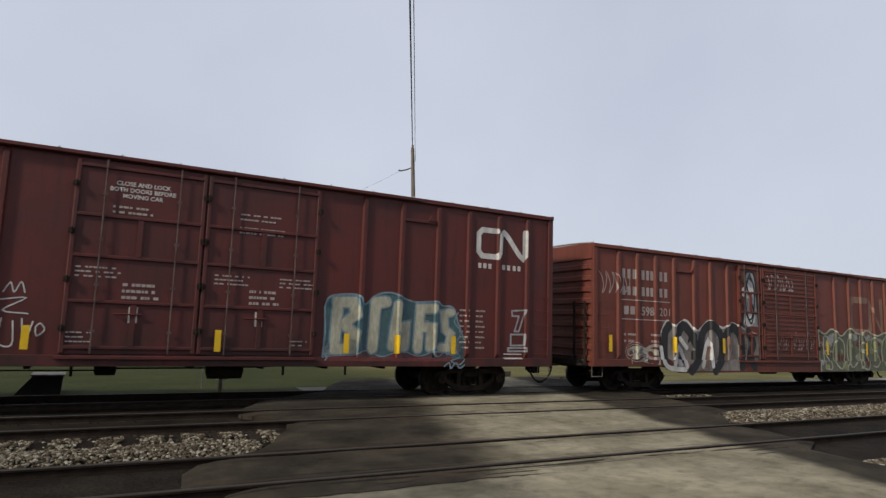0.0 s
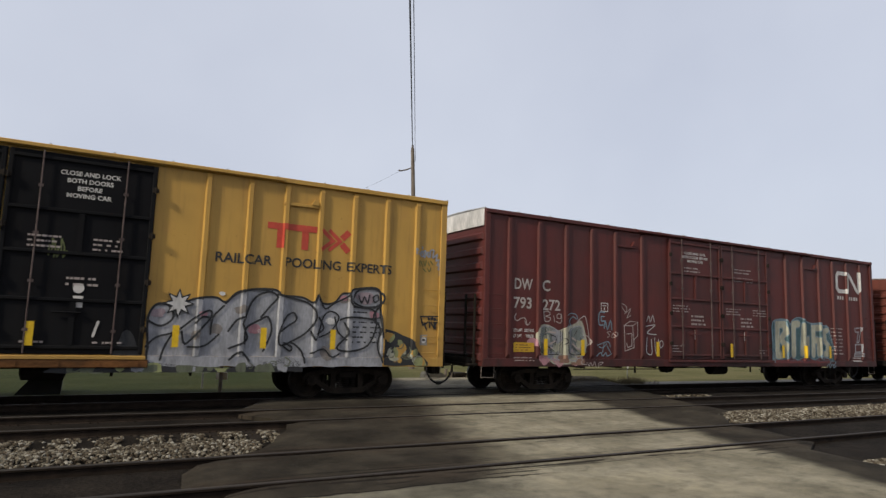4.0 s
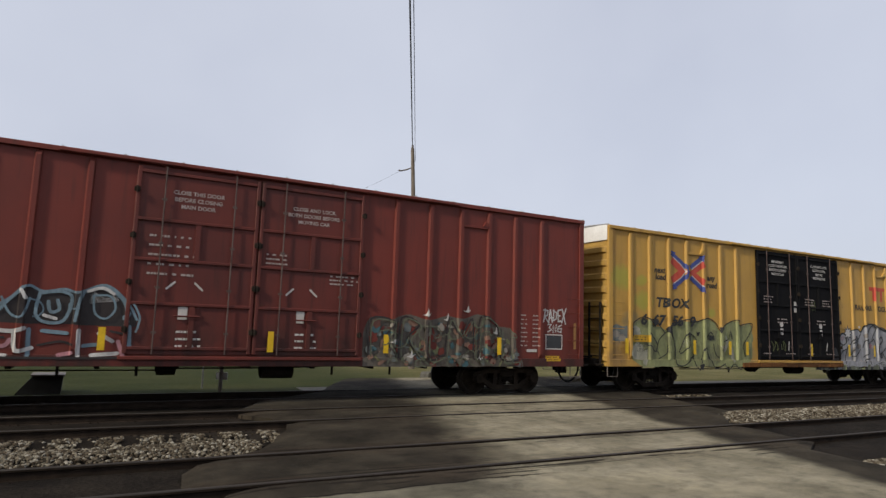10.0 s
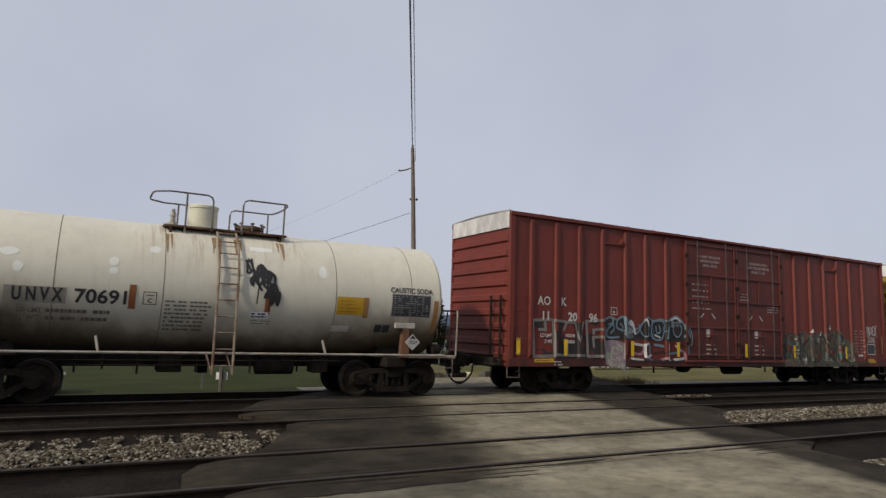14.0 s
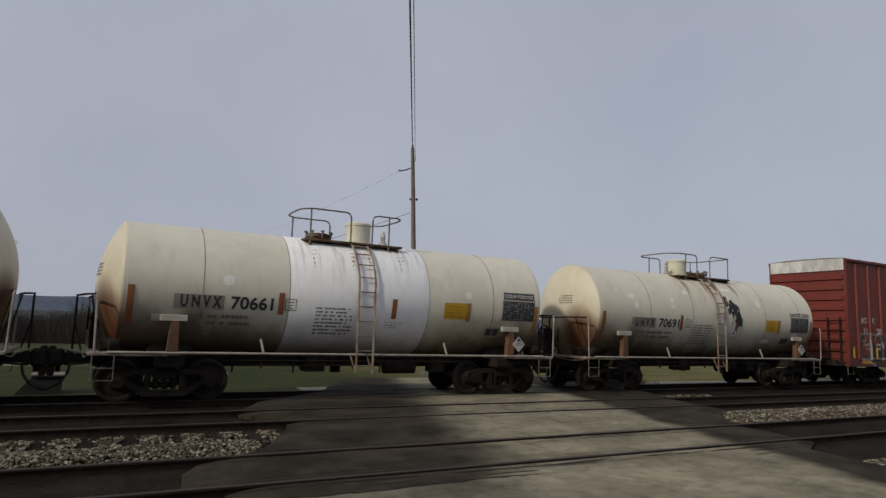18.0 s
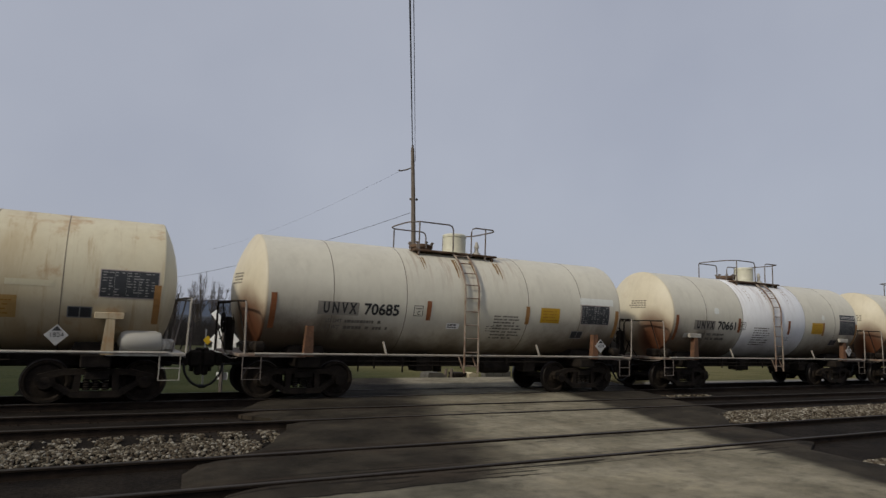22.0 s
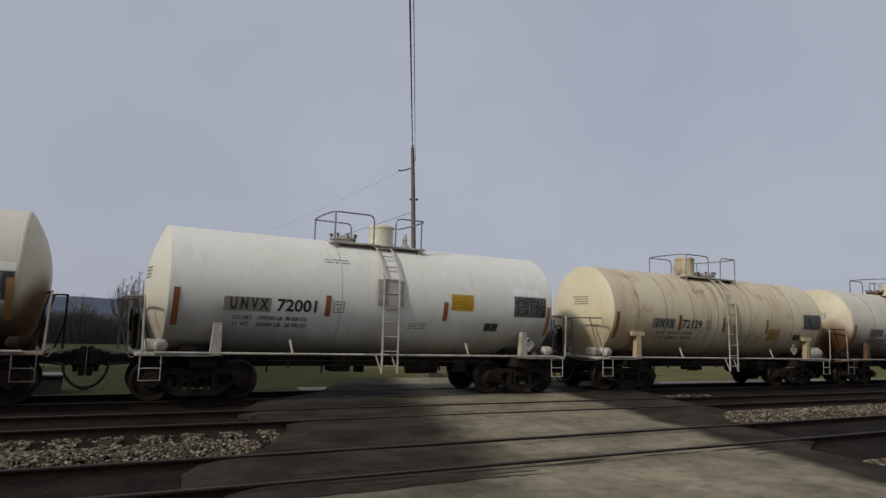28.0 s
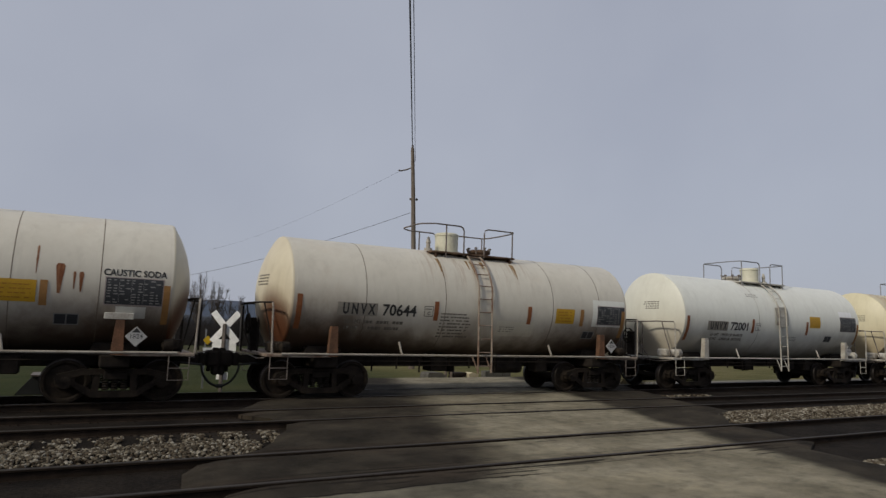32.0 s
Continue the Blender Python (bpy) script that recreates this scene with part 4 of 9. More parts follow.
def shape_line(kind, rng):
    """Loose bubble shapes in a unit square, after the painted forms on the cars."""
    j = lambda: rng.uniform(-0.06, 0.06)
    kinds = {
        "loop": [(0.5, 0.95), (0.15, 0.75), (0.12, 0.3), (0.5, 0.05), (0.88, 0.3), (0.85, 0.75), (0.5, 0.95)],
        "hook": [(0.85, 0.85), (0.45, 0.97), (0.12, 0.7), (0.12, 0.28), (0.45, 0.05), (0.88, 0.22)],
        "snake": [(0.85, 0.88), (0.4, 0.97), (0.15, 0.72), (0.5, 0.5), (0.85, 0.3), (0.55, 0.04), (0.12, 0.14)],
        "mast": [(0.2, 0.05), (0.22, 0.95), (0.75, 0.85), (0.7, 0.55), (0.28, 0.5), (0.8, 0.25), (0.75, 0.05), (0.2, 0.05)],
        "arch": [(0.1, 0.05), (0.2, 0.6), (0.48, 0.97), (0.78, 0.6), (0.9, 0.05)],
        "zig": [(0.12, 0.9), (0.22, 0.1), (0.5, 0.7), (0.76, 0.1), (0.9, 0.92)],
        "bar": [(0.5, 0.05), (0.46, 0.5), (0.52, 0.97)],
        "fork": [(0.2, 0.95), (0.2, 0.5), (0.8, 0.5), (0.8, 0.95), (0.8, 0.05)],
    }
    return [(x + j(), z + j()) for x, z in kinds[kind]]


def throw_up(side, car, x0, x1, z0, z1, kinds, mats, label, seed, width=0.16, edge=0.07, drips=0, backing=None, slant=0.0, streaks=0):
    """A spray-painted piece: dark-edged bubble shapes over a cloud, with drips and shine. mats: edge, fill, second, shine."""
    rng = random.Random(seed)
    bm = bmesh.new()
    n = len(kinds)
    step = (x1 - x0) / n
    if backing is not None:
        for k in range(n * 3):
            cx, cz = x0 + (x1 - x0) * (k + 0.5) / (n * 3), (z0 + z1) / 2 + rng.uniform(-0.1, 0.1) * (z1 - z0)
            rx, rz = step * 0.42, (z1 - z0) * rng.uniform(0.42, 0.56)
            sheet(bm, [(cx + rx * math.cos(a) * (1 + rng.uniform(-0.15, 0.15)), cz + rz * math.sin(a) * (1 + rng.uniform(-0.12, 0.12))) for a in (2 * math.pi * j / 16 for j in range(16))], backing, 0.0020 + k * 0.00008)
    for i, kind in enumerate(kinds):
        w = step * rng.uniform(1.0, 1.18)
        a0 = x0 + i * step - 0.05 * step
        top, low = z1 + rng.uniform(-0.12, 0.06) * (z1 - z0), z0 + rng.uniform(-0.02, 0.1) * (z1 - z0)
        line = [(a0 + p * w + slant * q * (top - low), low + q * (top - low)) for p, q in shape_line(kind, rng)]
        line = spline(line, 4) if kind not in ("zig", "fork", "bar") else line
        lift = 0.0045 + i * 0.0022
        stroke(bm, line, width + edge * 2, 0, lift)
        stroke(bm, line, width, 1 if i % 2 == 0 or len(mats) < 3 else 2, lift + 0.0016 if len(line) < 40 else lift + 0.0019)
        if len(mats) > 3:
            k = rng.randrange(0, max(1, len(line) - 4))
            stroke(bm, [(p + width * 0.22, q + width * 0.2) for p, q in line[k:k + 4]], width * 0.18, 3, lift + 0.0034)
    for k in range(drips):
        x = rng.uniform(x0, x1)
        z = rng.uniform(z0, z0 + 0.4 * (z1 - z0))
        stroke(bm, [(x, z), (x + rng.uniform(-0.02, 0.02), z - rng.uniform(0.1, 0.35))], 0.025, rng.choice((0, 1)), 0.0010)
    for k in range(streaks):
        x, z = rng.uniform(x0, x1), rng.uniform(z0, z1)
        p = [(x, z), (x + rng.uniform(-0.3, 0.3), z + rng.uniform(-0.2, 0.25)), (x + rng.uniform(-0.4, 0.4), z + rng.uniform(-0.3, 0.3))]
        stroke(bm, spline(p, 3), rng.uniform(0.03, 0.10), rng.randrange(len(mats)), 0.028 + k * 0.0006)
    side.drape(bm)
    part("graffiti", bm, mats, car, label)


def mural(side, car, top, low, mats, label, seed, shapes=(), line_w=0.05, patches=0, edge=True, gaps=(), patch_size=(0.10, 0.30), curls=0, shine=None, inset=0.08):
    """A large painted piece: a filled field under a bumpy top line, drawn over with bubble outlines, patches and curls.
    top: places along the car and heights; mats: fill, line, then accents."""
    rng = random.Random(seed)
    bm = bmesh.new()
    xs, zs = [p[0] for p in top], [p[1] for p in top]
    smooth_top = spline(top, 6)
    sx, sz = [p[0] for p in smooth_top], [p[1] for p in smooth_top]
    height = lambda x: float(np.interp(x, sx, sz))
    foot = (lambda x: low) if isinstance(low, (int, float)) else (lambda x: float(np.interp(x, [q[0] for q in low], [q[1] for q in low])))
    n = int((xs[-1] - xs[0]) / 0.07)
    cols = []
    for k in range(n + 1):
        x = xs[0] + (xs[-1] - xs[0]) * k / n
        z0 = foot(x) + 0.03 * noise.noise((x * 3, seed, 0))
        cols.append((bm.verts.new((x, -0.002, z0)), bm.verts.new((x, -0.002, max(z0 + 0.02, height(x))))))
    for a, b in zip(cols, cols[1:]):
        bm.faces.new((a[0], b[0], b[1], a[1])).material_index = 0
    lift = 0.0035
    for k in range(patches):
        x = rng.uniform(xs[0] + 0.1, xs[-1] - 0.1)
        z = rng.uniform(foot(x) + 0.05, max(foot(x) + 0.1, height(x) - 0.15))
        rx, rz = rng.uniform(*patch_size), rng.uniform(*patch_size)
        turn = rng.uniform(-0.6, 0.6)
        ring = []
        for j in range(14):
            a = 2 * math.pi * j / 14
            u, v = rx * math.cos(a) * rng.uniform(0.75, 1.15), rz * math.sin(a) * rng.uniform(0.75, 1.15)
            ring.append((x + u * math.cos(turn) - v * math.sin(turn), min(height(x), max(foot(x), z + u * math.sin(turn) + v * math.cos(turn)))))
        sheet(bm, ring, rng.randrange(2, len(mats)) if len(mats) > 2 else 1, lift)
        lift += 0.00025
    lift += 0.001
    for i, (x0, x1, kind) in enumerate(shapes):
        z0, z1 = foot((x0 + x1) / 2) + inset, height((x0 + x1) / 2) - inset
        line = [(x0 + u * (x1 - x0), z0 + v * (z1 - z0)) for u, v in shape_line(kind, rng)]
        line = line if kind in ("zig", "fork") else spline(line, 5)
        stroke(bm, line, line_w * rng.uniform(0.8, 1.2), 1, lift)
        if shine is not None:
            stroke(bm, [(u + line_w, v + line_w * 0.6) for u, v in line[len(line) // 4: len(line) // 2]], line_w * 0.5, shine, lift + 0.002)
        lift += 0.003
    for k in range(curls):
        x = rng.uniform(xs[0] + 0.1, xs[-1] - 0.2)
        z = rng.uniform(foot(x) + 0.1, max(foot(x) + 0.15, height(x) - 0.15))
        s = rng.uniform(0.12, 0.35)
        a = rng.uniform(0, 6.28)
        pts = [(x + s * (0.25 + 0.2 * j) * math.cos(a + j * 0.75), z + s * (0.25 + 0.16 * j) * math.sin(a + j * 0.75)) for j in range(5)]
        stroke(bm, spline([(u, min(height(u), max(foot(u), v))) for u, v in pts], 4), line_w * rng.uniform(0.5, 1.1), 1, lift)
        lift += 0.001
    if edge:
        stroke(bm, smooth_top, line_w, 1, lift + 0.001)
        stroke(bm, [(xs[0], zs[0]), (xs[0] + 0.04, (zs[0] + foot(xs[0])) / 2), (xs[0], foot(xs[0]) + 0.02)], line_w, 1, lift + 0.002)
    for x, z, r in gaps:
        sheet(bm, [(x + r * math.cos(a) * rng.uniform(0.8, 1.2), z + r * 0.8 * math.sin(a) * rng.uniform(0.8, 1.2)) for a in (2 * math.pi * j / 12 for j in range(12))], 1, lift + 0.003)
    side.drape(bm)
    part("graffiti", bm, mats, car, label)


def scrawl(side, car, x0, x1, z0, z1, mat, label, seed, w=0.03, n=9):
    """A thin tag of looping strokes."""
    rng = random.Random(seed)
    bm = bmesh.new()
    c, h = (z0 + z1) / 2, (z1 - z0) / 2
    k = 0
    while k < n:
        run = min(n - k, rng.choice((2, 3, 4)))
        a, b = x0 + (x1 - x0) * k / n, x0 + (x1 - x0) * (k + run) / n
        pts = []
        for j in range(run * 6 + 1):
            t = j / (run * 6)
            turn = 2 * math.pi * run * 0.5 * t + rng.uniform(-0.2, 0.2) + seed
            pts.append((a + (b - a) * t + (x1 - x0) / n * 0.45 * math.cos(turn * 2), c + h * rng.uniform(0.75, 1.0) * math.sin(turn)))
        stroke(bm, spline(pts[::2], 3), w, 0, 0.003 + 0.0015 * k)
        k += run
    side.drape(bm)
    part("graffiti", bm, mat, car, label)


def tag(side, car, mat, label, lines, w=0.026, smooth=True, lift=0.006):
    """Hand-painted lines, one ribbon each."""
    bm = bmesh.new()
    for k, pts in enumerate(lines):
        stroke(bm, spline(pts, 4) if smooth and len(pts) > 2 else pts, w, 0, lift + 0.0012 * k)
    side.drape(bm)
    part("graffiti", bm, mat, car, label)


def boxcar(label, x, half, z0, z1, paint, end_paint, posts, door_w, door_paint=None, sill_belly=0.0, hatches=(), roof_trim=None, white_end_top=True, reach=(10.05, 10.05), rusty_sill=False, end_recess=None, group="freight train cars"):
    """A ribbed steel boxcar with double doors, corrugated ends, ladders and trucks."""
    car = thing("boxcar", label, "boxcar", pose(x, TRACK_Y, 0), group)
    CARS.append((car, x))
    doors = [door_w] if isinstance(door_w[0], (int, float)) else list(door_w)
    d0, d1 = doors[0][0], doors[-1][1]
    side = Side(posts, half, doors, z0, z1)
    W = 1.50
    # walls, floor, roof
    for s, name in ((-1, "side_wall"), (1, "side_wall")):
        bm = bmesh.new()
        ya, yb = sorted((s * (W - 0.04), s * W))
        box(bm, -half, half, ya, yb, z0, z1)
        part(name, bm, paint, car)
        bm = bmesh.new()
        ya, yb = sorted((s * (W + 0.001), s * (W + 0.055)))
        box(bm, -half, half, ya, yb, z0, z0 + 0.22, bevel=0.008)
        if sill_belly:
            k = half - 3.6
            prism(bm, [(-k - 0.5, z0 + 0.002), (-k, z0 - sill_belly), (k, z0 - sill_belly), (k + 0.5, z0 + 0.002)], ya + 0.004, yb - 0.004)
        part("side_sill", bm, door_paint if door_paint in (M["red_door"], M["dark_door"]) else paint, car)
        bm = bmesh.new()
        ya, yb = sorted((s * (W + 0.001), s * (W + 0.075)))
        box(bm, -half - 0.005, half + 0.005, ya, yb, z1 - 0.10, z1 + 0.01, bevel=0.01)
        part("top_chord", bm, roof_trim or paint, car)
        post = side_post_mesh(side, s, paint)
        for p in posts:
            part("side_post", post, None, car, at=pose(p, 0, 0))
        for e in (-1, 1):
            bm = bmesh.new()
            box(bm, *sorted((e * (half - 0.16), e * (half + 0.004))), *sorted((s * (W + 0.001), s * (W + 0.05))), z0 + 0.2, z1 - 0.09, bevel=0.01)
            part("corner_post", bm, paint, car)
    bm = bmesh.new()
    box(bm, -half + 0.05, half - 0.05, -W + 0.05, W - 0.05, z0 + 0.05, z0 + 0.18)
    part("floor", bm, M["iron_dark"], car)
    bm = bmesh.new()
    rise = 0.07
    extrude_x(bm, [(-W - 0.06, z1 + 0.005), (-W * 0.5, z1 + rise * 0.7), (0, z1 + rise), (W * 0.5, z1 + rise * 0.7), (W + 0.06, z1 + 0.005)], -half, half)
    n = int(half * 2 / 1.1)
    for k in range(n + 1):
        xx = -half + 2 * half * k / n
        for s in (-1, 1):
            tube(bm, [(xx, s * (W + 0.03), z1 + 0.02), (xx, s * W * 0.5, z1 + rise * 0.7 + 0.015), (xx, 0, z1 + rise + 0.012)], 0.03, 4)
    part("roof", bm, M["roof"], car, "dull galvanised steel roof")
    # corrugated ends
    for e in (-1, 1):
        bm = bmesh.new()
        n = 9
        zz0, zz1 = z0, z1 - 0.46
        prof = []
        for k in range(n):
            a = zz0 + 0.12 + (zz1 - zz0 - 0.12) * k / n
            h = (zz1 - zz0 - 0.12) / n
            prof += [(a, 0.0), (a + h * 0.12, 0.065), (a + h * 0.46, 0.065), (a + h * 0.58, 0.0)]
        prof = [(zz0, 0.0)] + prof + [(zz1, 0.0)]
        rows = []
        for z, o in prof:
            rows.append([bm.verts.new((e * (half - 0.03 + oo), y, z)) for y, oo in ((-W, 0.0), (-W + 0.04, 0.0), (-W + 0.09, 0.01 + o), (W - 0.09, 0.01 + o), (W - 0.04, 0.0), (W, 0.0))])
        for r, (a, b) in enumerate(zip(rows, rows[1:])):
            for k in range(5):
                bm.faces.new((a[k], a[k + 1], b[k + 1], b[k])).material_index = 0 if prof[r][1] + prof[r + 1][1] > 0 else 1
        part("end_wall", bm, [end_paint, end_recess or end_paint], car, "corrugated steel end")
        bm = bmesh.new()
        outer = [[bm.verts.new((e * (half + d), y, z)) for y, z, d in ((-W + 0.02, zz1 + 0.002, 0.02), (-W + 0.12, zz1 + 0.002, 0.03), (W - 0.12, zz1 + 0.002, 0.03), (W - 0.02, zz1 + 0.002, 0.02))],
                 [bm.verts.new((e * (half + d), y, z)) for y, z, d in ((-W + 0.02, z1 + 0.012, 0.012), (-W + 0.22, z1 + 0.02, 0.03), (W - 0.22, z1 + 0.02, 0.03), (W - 0.02, z1 + 0.012, 0.012))]]
        inner = [[bm.verts.new((e * (half - 0.05), v.co.y, v.co.z)) for v in row] for row in outer]
        for k in range(3):
            bm.faces.new((outer[0][k], outer[0][k + 1], outer[1][k + 1], outer[1][k]))
            bm.faces.new((inner[0][k], inner[0][k + 1], inner[1][k + 1], inner[1][k]))
            bm.faces.new((outer[0][k], outer[0][k + 1], inner[0][k + 1], inner[0][k]))
            bm.faces.new((outer[1][k], outer[1][k + 1], inner[1][k + 1], inner[1][k]))
        for k in (0, 3):
            bm.faces.new((outer[0][k], outer[1][k], inner[1][k], inner[0][k]))
        part("end_top", bm, M["fresh_white"] if paint is M["yellow"] else M["spray_white"] if white_end_top else end_paint, car, "white-painted end top" if white_end_top else "")
        bm = bmesh.new()
        y0 = -1.32
        tube(bm, [(e * (half + 0.05), y0, 0), (e * (half + 0.15), y0, 0), (e * (half + 0.15), y0 + 0.45, 0), (e * (half + 0.05), y0 + 0.45, 0)], 0.014, 5)
        grab = mesh_of("grab_iron", bm, M["iron_dark"])
        for k in range(5):
            part("grab_iron", grab, None, car, at=pose(0, 0, z0 + 0.30 + 0.38 * k))
        bm = bmesh.new()
        for y in (y0, y0 + 0.45):
            box(bm, *sorted((e * (half + 0.11), e * (half + 0.16))), y - 0.03, y + 0.03, z0 - 0.05, z0 + 1.95, bevel=0.006)
        box(bm, *sorted((e * (half + 0.06), e * (half + 0.34))), y0 - 0.08, y0 + 0.9, z0 + 0.02, z0 + 0.07)
        part("end_ladder", bm, M["iron_dark"], car, "black end ladder")
        for s in (-1, 1):
            bm = bmesh.new()
            tube(bm, [(e * (half - 0.02), s * 1.46, z0), (e * (half - 0.02), s * 1.46, z0 - 0.30), (e * (half - 0.42), s * 1.46, z0 - 0.30), (e * (half - 0.42), s * 1.46, z0)], 0.014, 5)
            part("step", bm, M["dark_rail"], car)
        bm = bmesh.new()
        tube(bm, [(e * (half - 0.16), -W - 0.03, 0), (e * (half - 0.16), -W - 0.075, 0), (e * (half - 0.60), -W - 0.075, 0), (e * (half - 0.60), -W - 0.03, 0)], 0.010, 5)
        grab = mesh_of("grab_iron", bm, paint)
        for k in range(5):
            part("grab_iron", grab, None, car, at=pose(0, 0, z0 + 0.35 + 0.40 * k))
        bm = bmesh.new()
        box(bm, *sorted((e * (half - 0.1), e * (half + 0.28))), -1.2, 1.2, 0.80, 1.02, bevel=0.02)
        box(bm, *sorted((e * (half + 0.02), e * (half + 0.25))), -0.9, 0.9, 1.04, 1.08)
        part("end_sill", bm, M["iron_dark"], car, "black end sill and crossover step")
        if e > 0:
            bm = bmesh.new()
            lathe(bm, [(0, 0.26), (0.02, 0.29), (0.045, 0.29), (0.05, 0.26)], 16, "x", (half + 0.24, 0.55, 2.35), cap=False)
            for k in range(3):
                a = k * math.pi / 3
                tube(bm, [(half + 0.225, 0.55 - 0.27 * math.cos(a), 2.35 - 0.27 * math.sin(a)), (half + 0.225, 0.55 + 0.27 * math.cos(a), 2.35 + 0.27 * math.sin(a))], 0.016, 5)
            tube(bm, [(half, 0.55, 2.35), (half + 0.23, 0.55, 2.35)], 0.035, 6)
            box(bm, half + 0.05, half + 0.18, 0.38, 0.72, 2.05, 2.55, bevel=0.02)
            part("brake_wheel", bm, M["iron_dark"], car, "black hand-brake wheel")
    # doors on both sides
    for s in (-1, 1):
        for a, b in doors:
            bm = bmesh.new()
            ya, yb = sorted((s * (W + 0.002), s * (W + 0.045)))
            box(bm, a + 0.012, b - 0.012, ya, yb, z0 + 0.24, z1 - 0.14, bevel=0.006)
            leaf = part("door", bm, door_paint or paint, car)
            bm = bmesh.new()
            ya, yb = sorted((s * (W + 0.046), s * (W + 0.085)))
            for f in (0.02, 0.26, 0.50, 0.72, 0.985):
                z = z0 + 0.26 + (z1 - z0 - 0.5) * f
                box(bm, a + 0.02, b - 0.02, ya, yb, z, z + 0.07, bevel=0.012)
            for f0, f1 in ((0.02, 0.26), (0.50, 0.72)):
                box(bm, (a + b) / 2 - 0.05, (a + b) / 2 + 0.05, ya, yb - 0.004 if s > 0 else yb, z0 + 0.33 + (z1 - z0 - 0.5) * f0, z0 + 0.26 + (z1 - z0 - 0.5) * f1)
            for xx in (a + 0.02, b - 0.10):
                box(bm, xx, xx + 0.08, ya, yb + 0.001, z0 + 0.26, z1 - 0.16, bevel=0.012)
            part("door_frame", bm, door_paint or paint, leaf)
            for f in (0.22, 0.78):
                bm = bmesh.new()
                xx = a + (b - a) * f
                tube(bm, [(xx, s * (W + 0.11), z0 + 0.25), (xx, s * (W + 0.11), z1 - 0.12)], 0.015, 6)
                for g in (0.1, 0.35, 0.6, 0.85):
                    z = z0 + 0.3 + (z1 - z0 - 0.6) * g
                    box(bm, xx - 0.045, xx + 0.045, *sorted((s * (W + 0.086), s * (W + 0.125))), z, z + 0.05)
                part("lock_rod", bm, M["lock_rod"], leaf, "worn steel lock rod")
            bm = bmesh.new()
            xx = (a + b) / 2
            tube(bm, [(xx - 0.35, s * (W + 0.10), z0 + 1.05), (xx + 0.15, s * (W + 0.10), z0 + 1.05)], 0.018, 5)
            box(bm, xx - 0.06, xx + 0.06, *sorted((s * (W + 0.046), s * (W + 0.10))), z0 + 1.0, z0 + 1.2)
            part("door_lever", bm, door_paint or paint, leaf)
            if s < 0:
                for xx in (a + 0.03, b - 0.03):
                    for g in (0.12, 0.38, 0.64, 0.90):
                        bm = bmesh.new()
                        z = z0 + 0.3 + (z1 - z0 - 0.6) * g
                        box(bm, xx - 0.06, xx + 0.06, -W - 0.125, -W - 0.088, z - 0.05, z + 0.05, bevel=0.01)
                        tube(bm, [(xx, -W - 0.12, z - 0.07), (xx, -W - 0.12, z + 0.07)], 0.022, 6)
                        part("hinge", bm, M["iron"], leaf, "dark steel hinge")
        bm = bmesh.new()
        box(bm, d0 - 1.4, d1 + 2.6, *sorted((s * (W + 0.076), s * (W + 0.12))), z1 - 0.08, z1 - 0.005, bevel=0.008)
        box(bm, d0 - 0.05, d1 + 0.05, *sorted((s * (W + 0.056), s * (W + 0.11))), z0 + 0.14, z0 + 0.21, bevel=0.008)
        part("door_track", bm, roof_trim or paint, car)
        if rusty_sill:
            bm = bmesh.new()
            box(bm, d0 - 0.9, d1 + 0.1, *sorted((s * (W + 0.056), s * (W + 0.10))), z0 - 0.02, z0 + 0.135, bevel=0.01)
            for k in range(9):
                xx = d0 - 0.6 + (d1 - d0 + 0.5) * k / 8
                box(bm, xx - 0.03, xx + 0.03, *sorted((s * (W + 0.10), s * (W + 0.115))), z0 + 0.0, z0 + 0.12)
            part("door_sill", bm, M["door_sill"], car, "rust-brown sill below the doors")
    for hx in hatches:
        bm = bmesh.new()
        box(bm, hx - 0.42, hx + 0.42, -W - 0.05, -W - 0.001, z1 - 0.62, z1 - 0.55, bevel=0.008)
        prism(bm, [(hx + 0.22, z1 - 0.55), (hx + 0.40, z1 - 0.55), (hx + 0.31, z1 - 0.40)], -W - 0.075, -W - 0.002)
        part("door_stop", bm, paint, car)
    # underframe
    bm = bmesh.new()
    box(bm, -half + 0.2, half - 0.2, -0.35, 0.35, 0.72, z0 + 0.1, bevel=0.02)
    for k in range(9):
        xx = -half + 3.6 + (2 * half - 7.2) * k / 8
        box(bm, xx - 0.05, xx + 0.05, -1.4, 1.4, z0 - 0.06, z0 + 0.06)
    part("centre_sill", bm, M["iron_dark"], car)
    bm = bmesh.new()
    lathe(bm, [(0.6, 0.08), (0.64, 0.19), (1.36, 0.19), (1.4, 0.08)], 14, "x", (-0.2, -0.75, z0 - 0.14))
    part("air_reservoir", bm, M["iron_dark"], car, "black brake air tank")
    bm = bmesh.new()
    lathe(bm, [(-0.3, 0.06), (-0.27, 0.15), (0.1, 0.15), (0.12, 0.06)], 12, "x", (-1.5, -0.65, z0 - 0.10))
    tube(bm, [(-1.4, -0.65, z0 - 0.1), (1.0, -0.5, z0 - 0.1), (2.6, -0.3, z0 - 0.05)], 0.02, 5)
    tube(bm, [(-half + 3.4, -1.2, z0 - 0.10), (-2.0, -1.2, z0 - 0.10), (-1.5, -0.9, z0 - 0.12)], 0.016, 5)
    for xx in (-3.6, -2.2, 2.0, 3.5):
        tube(bm, [(xx, -1.2, z0), (xx, -1.2, z0 - 0.22)], 0.03, 5)
    part("brake_rigging", bm, M["iron_dark"], car)
    add_truck(car, -half + 2.35)
    add_truck(car, half - 2.35)
    add_couplers(car, half + 0.05, *reach)
    return car, side


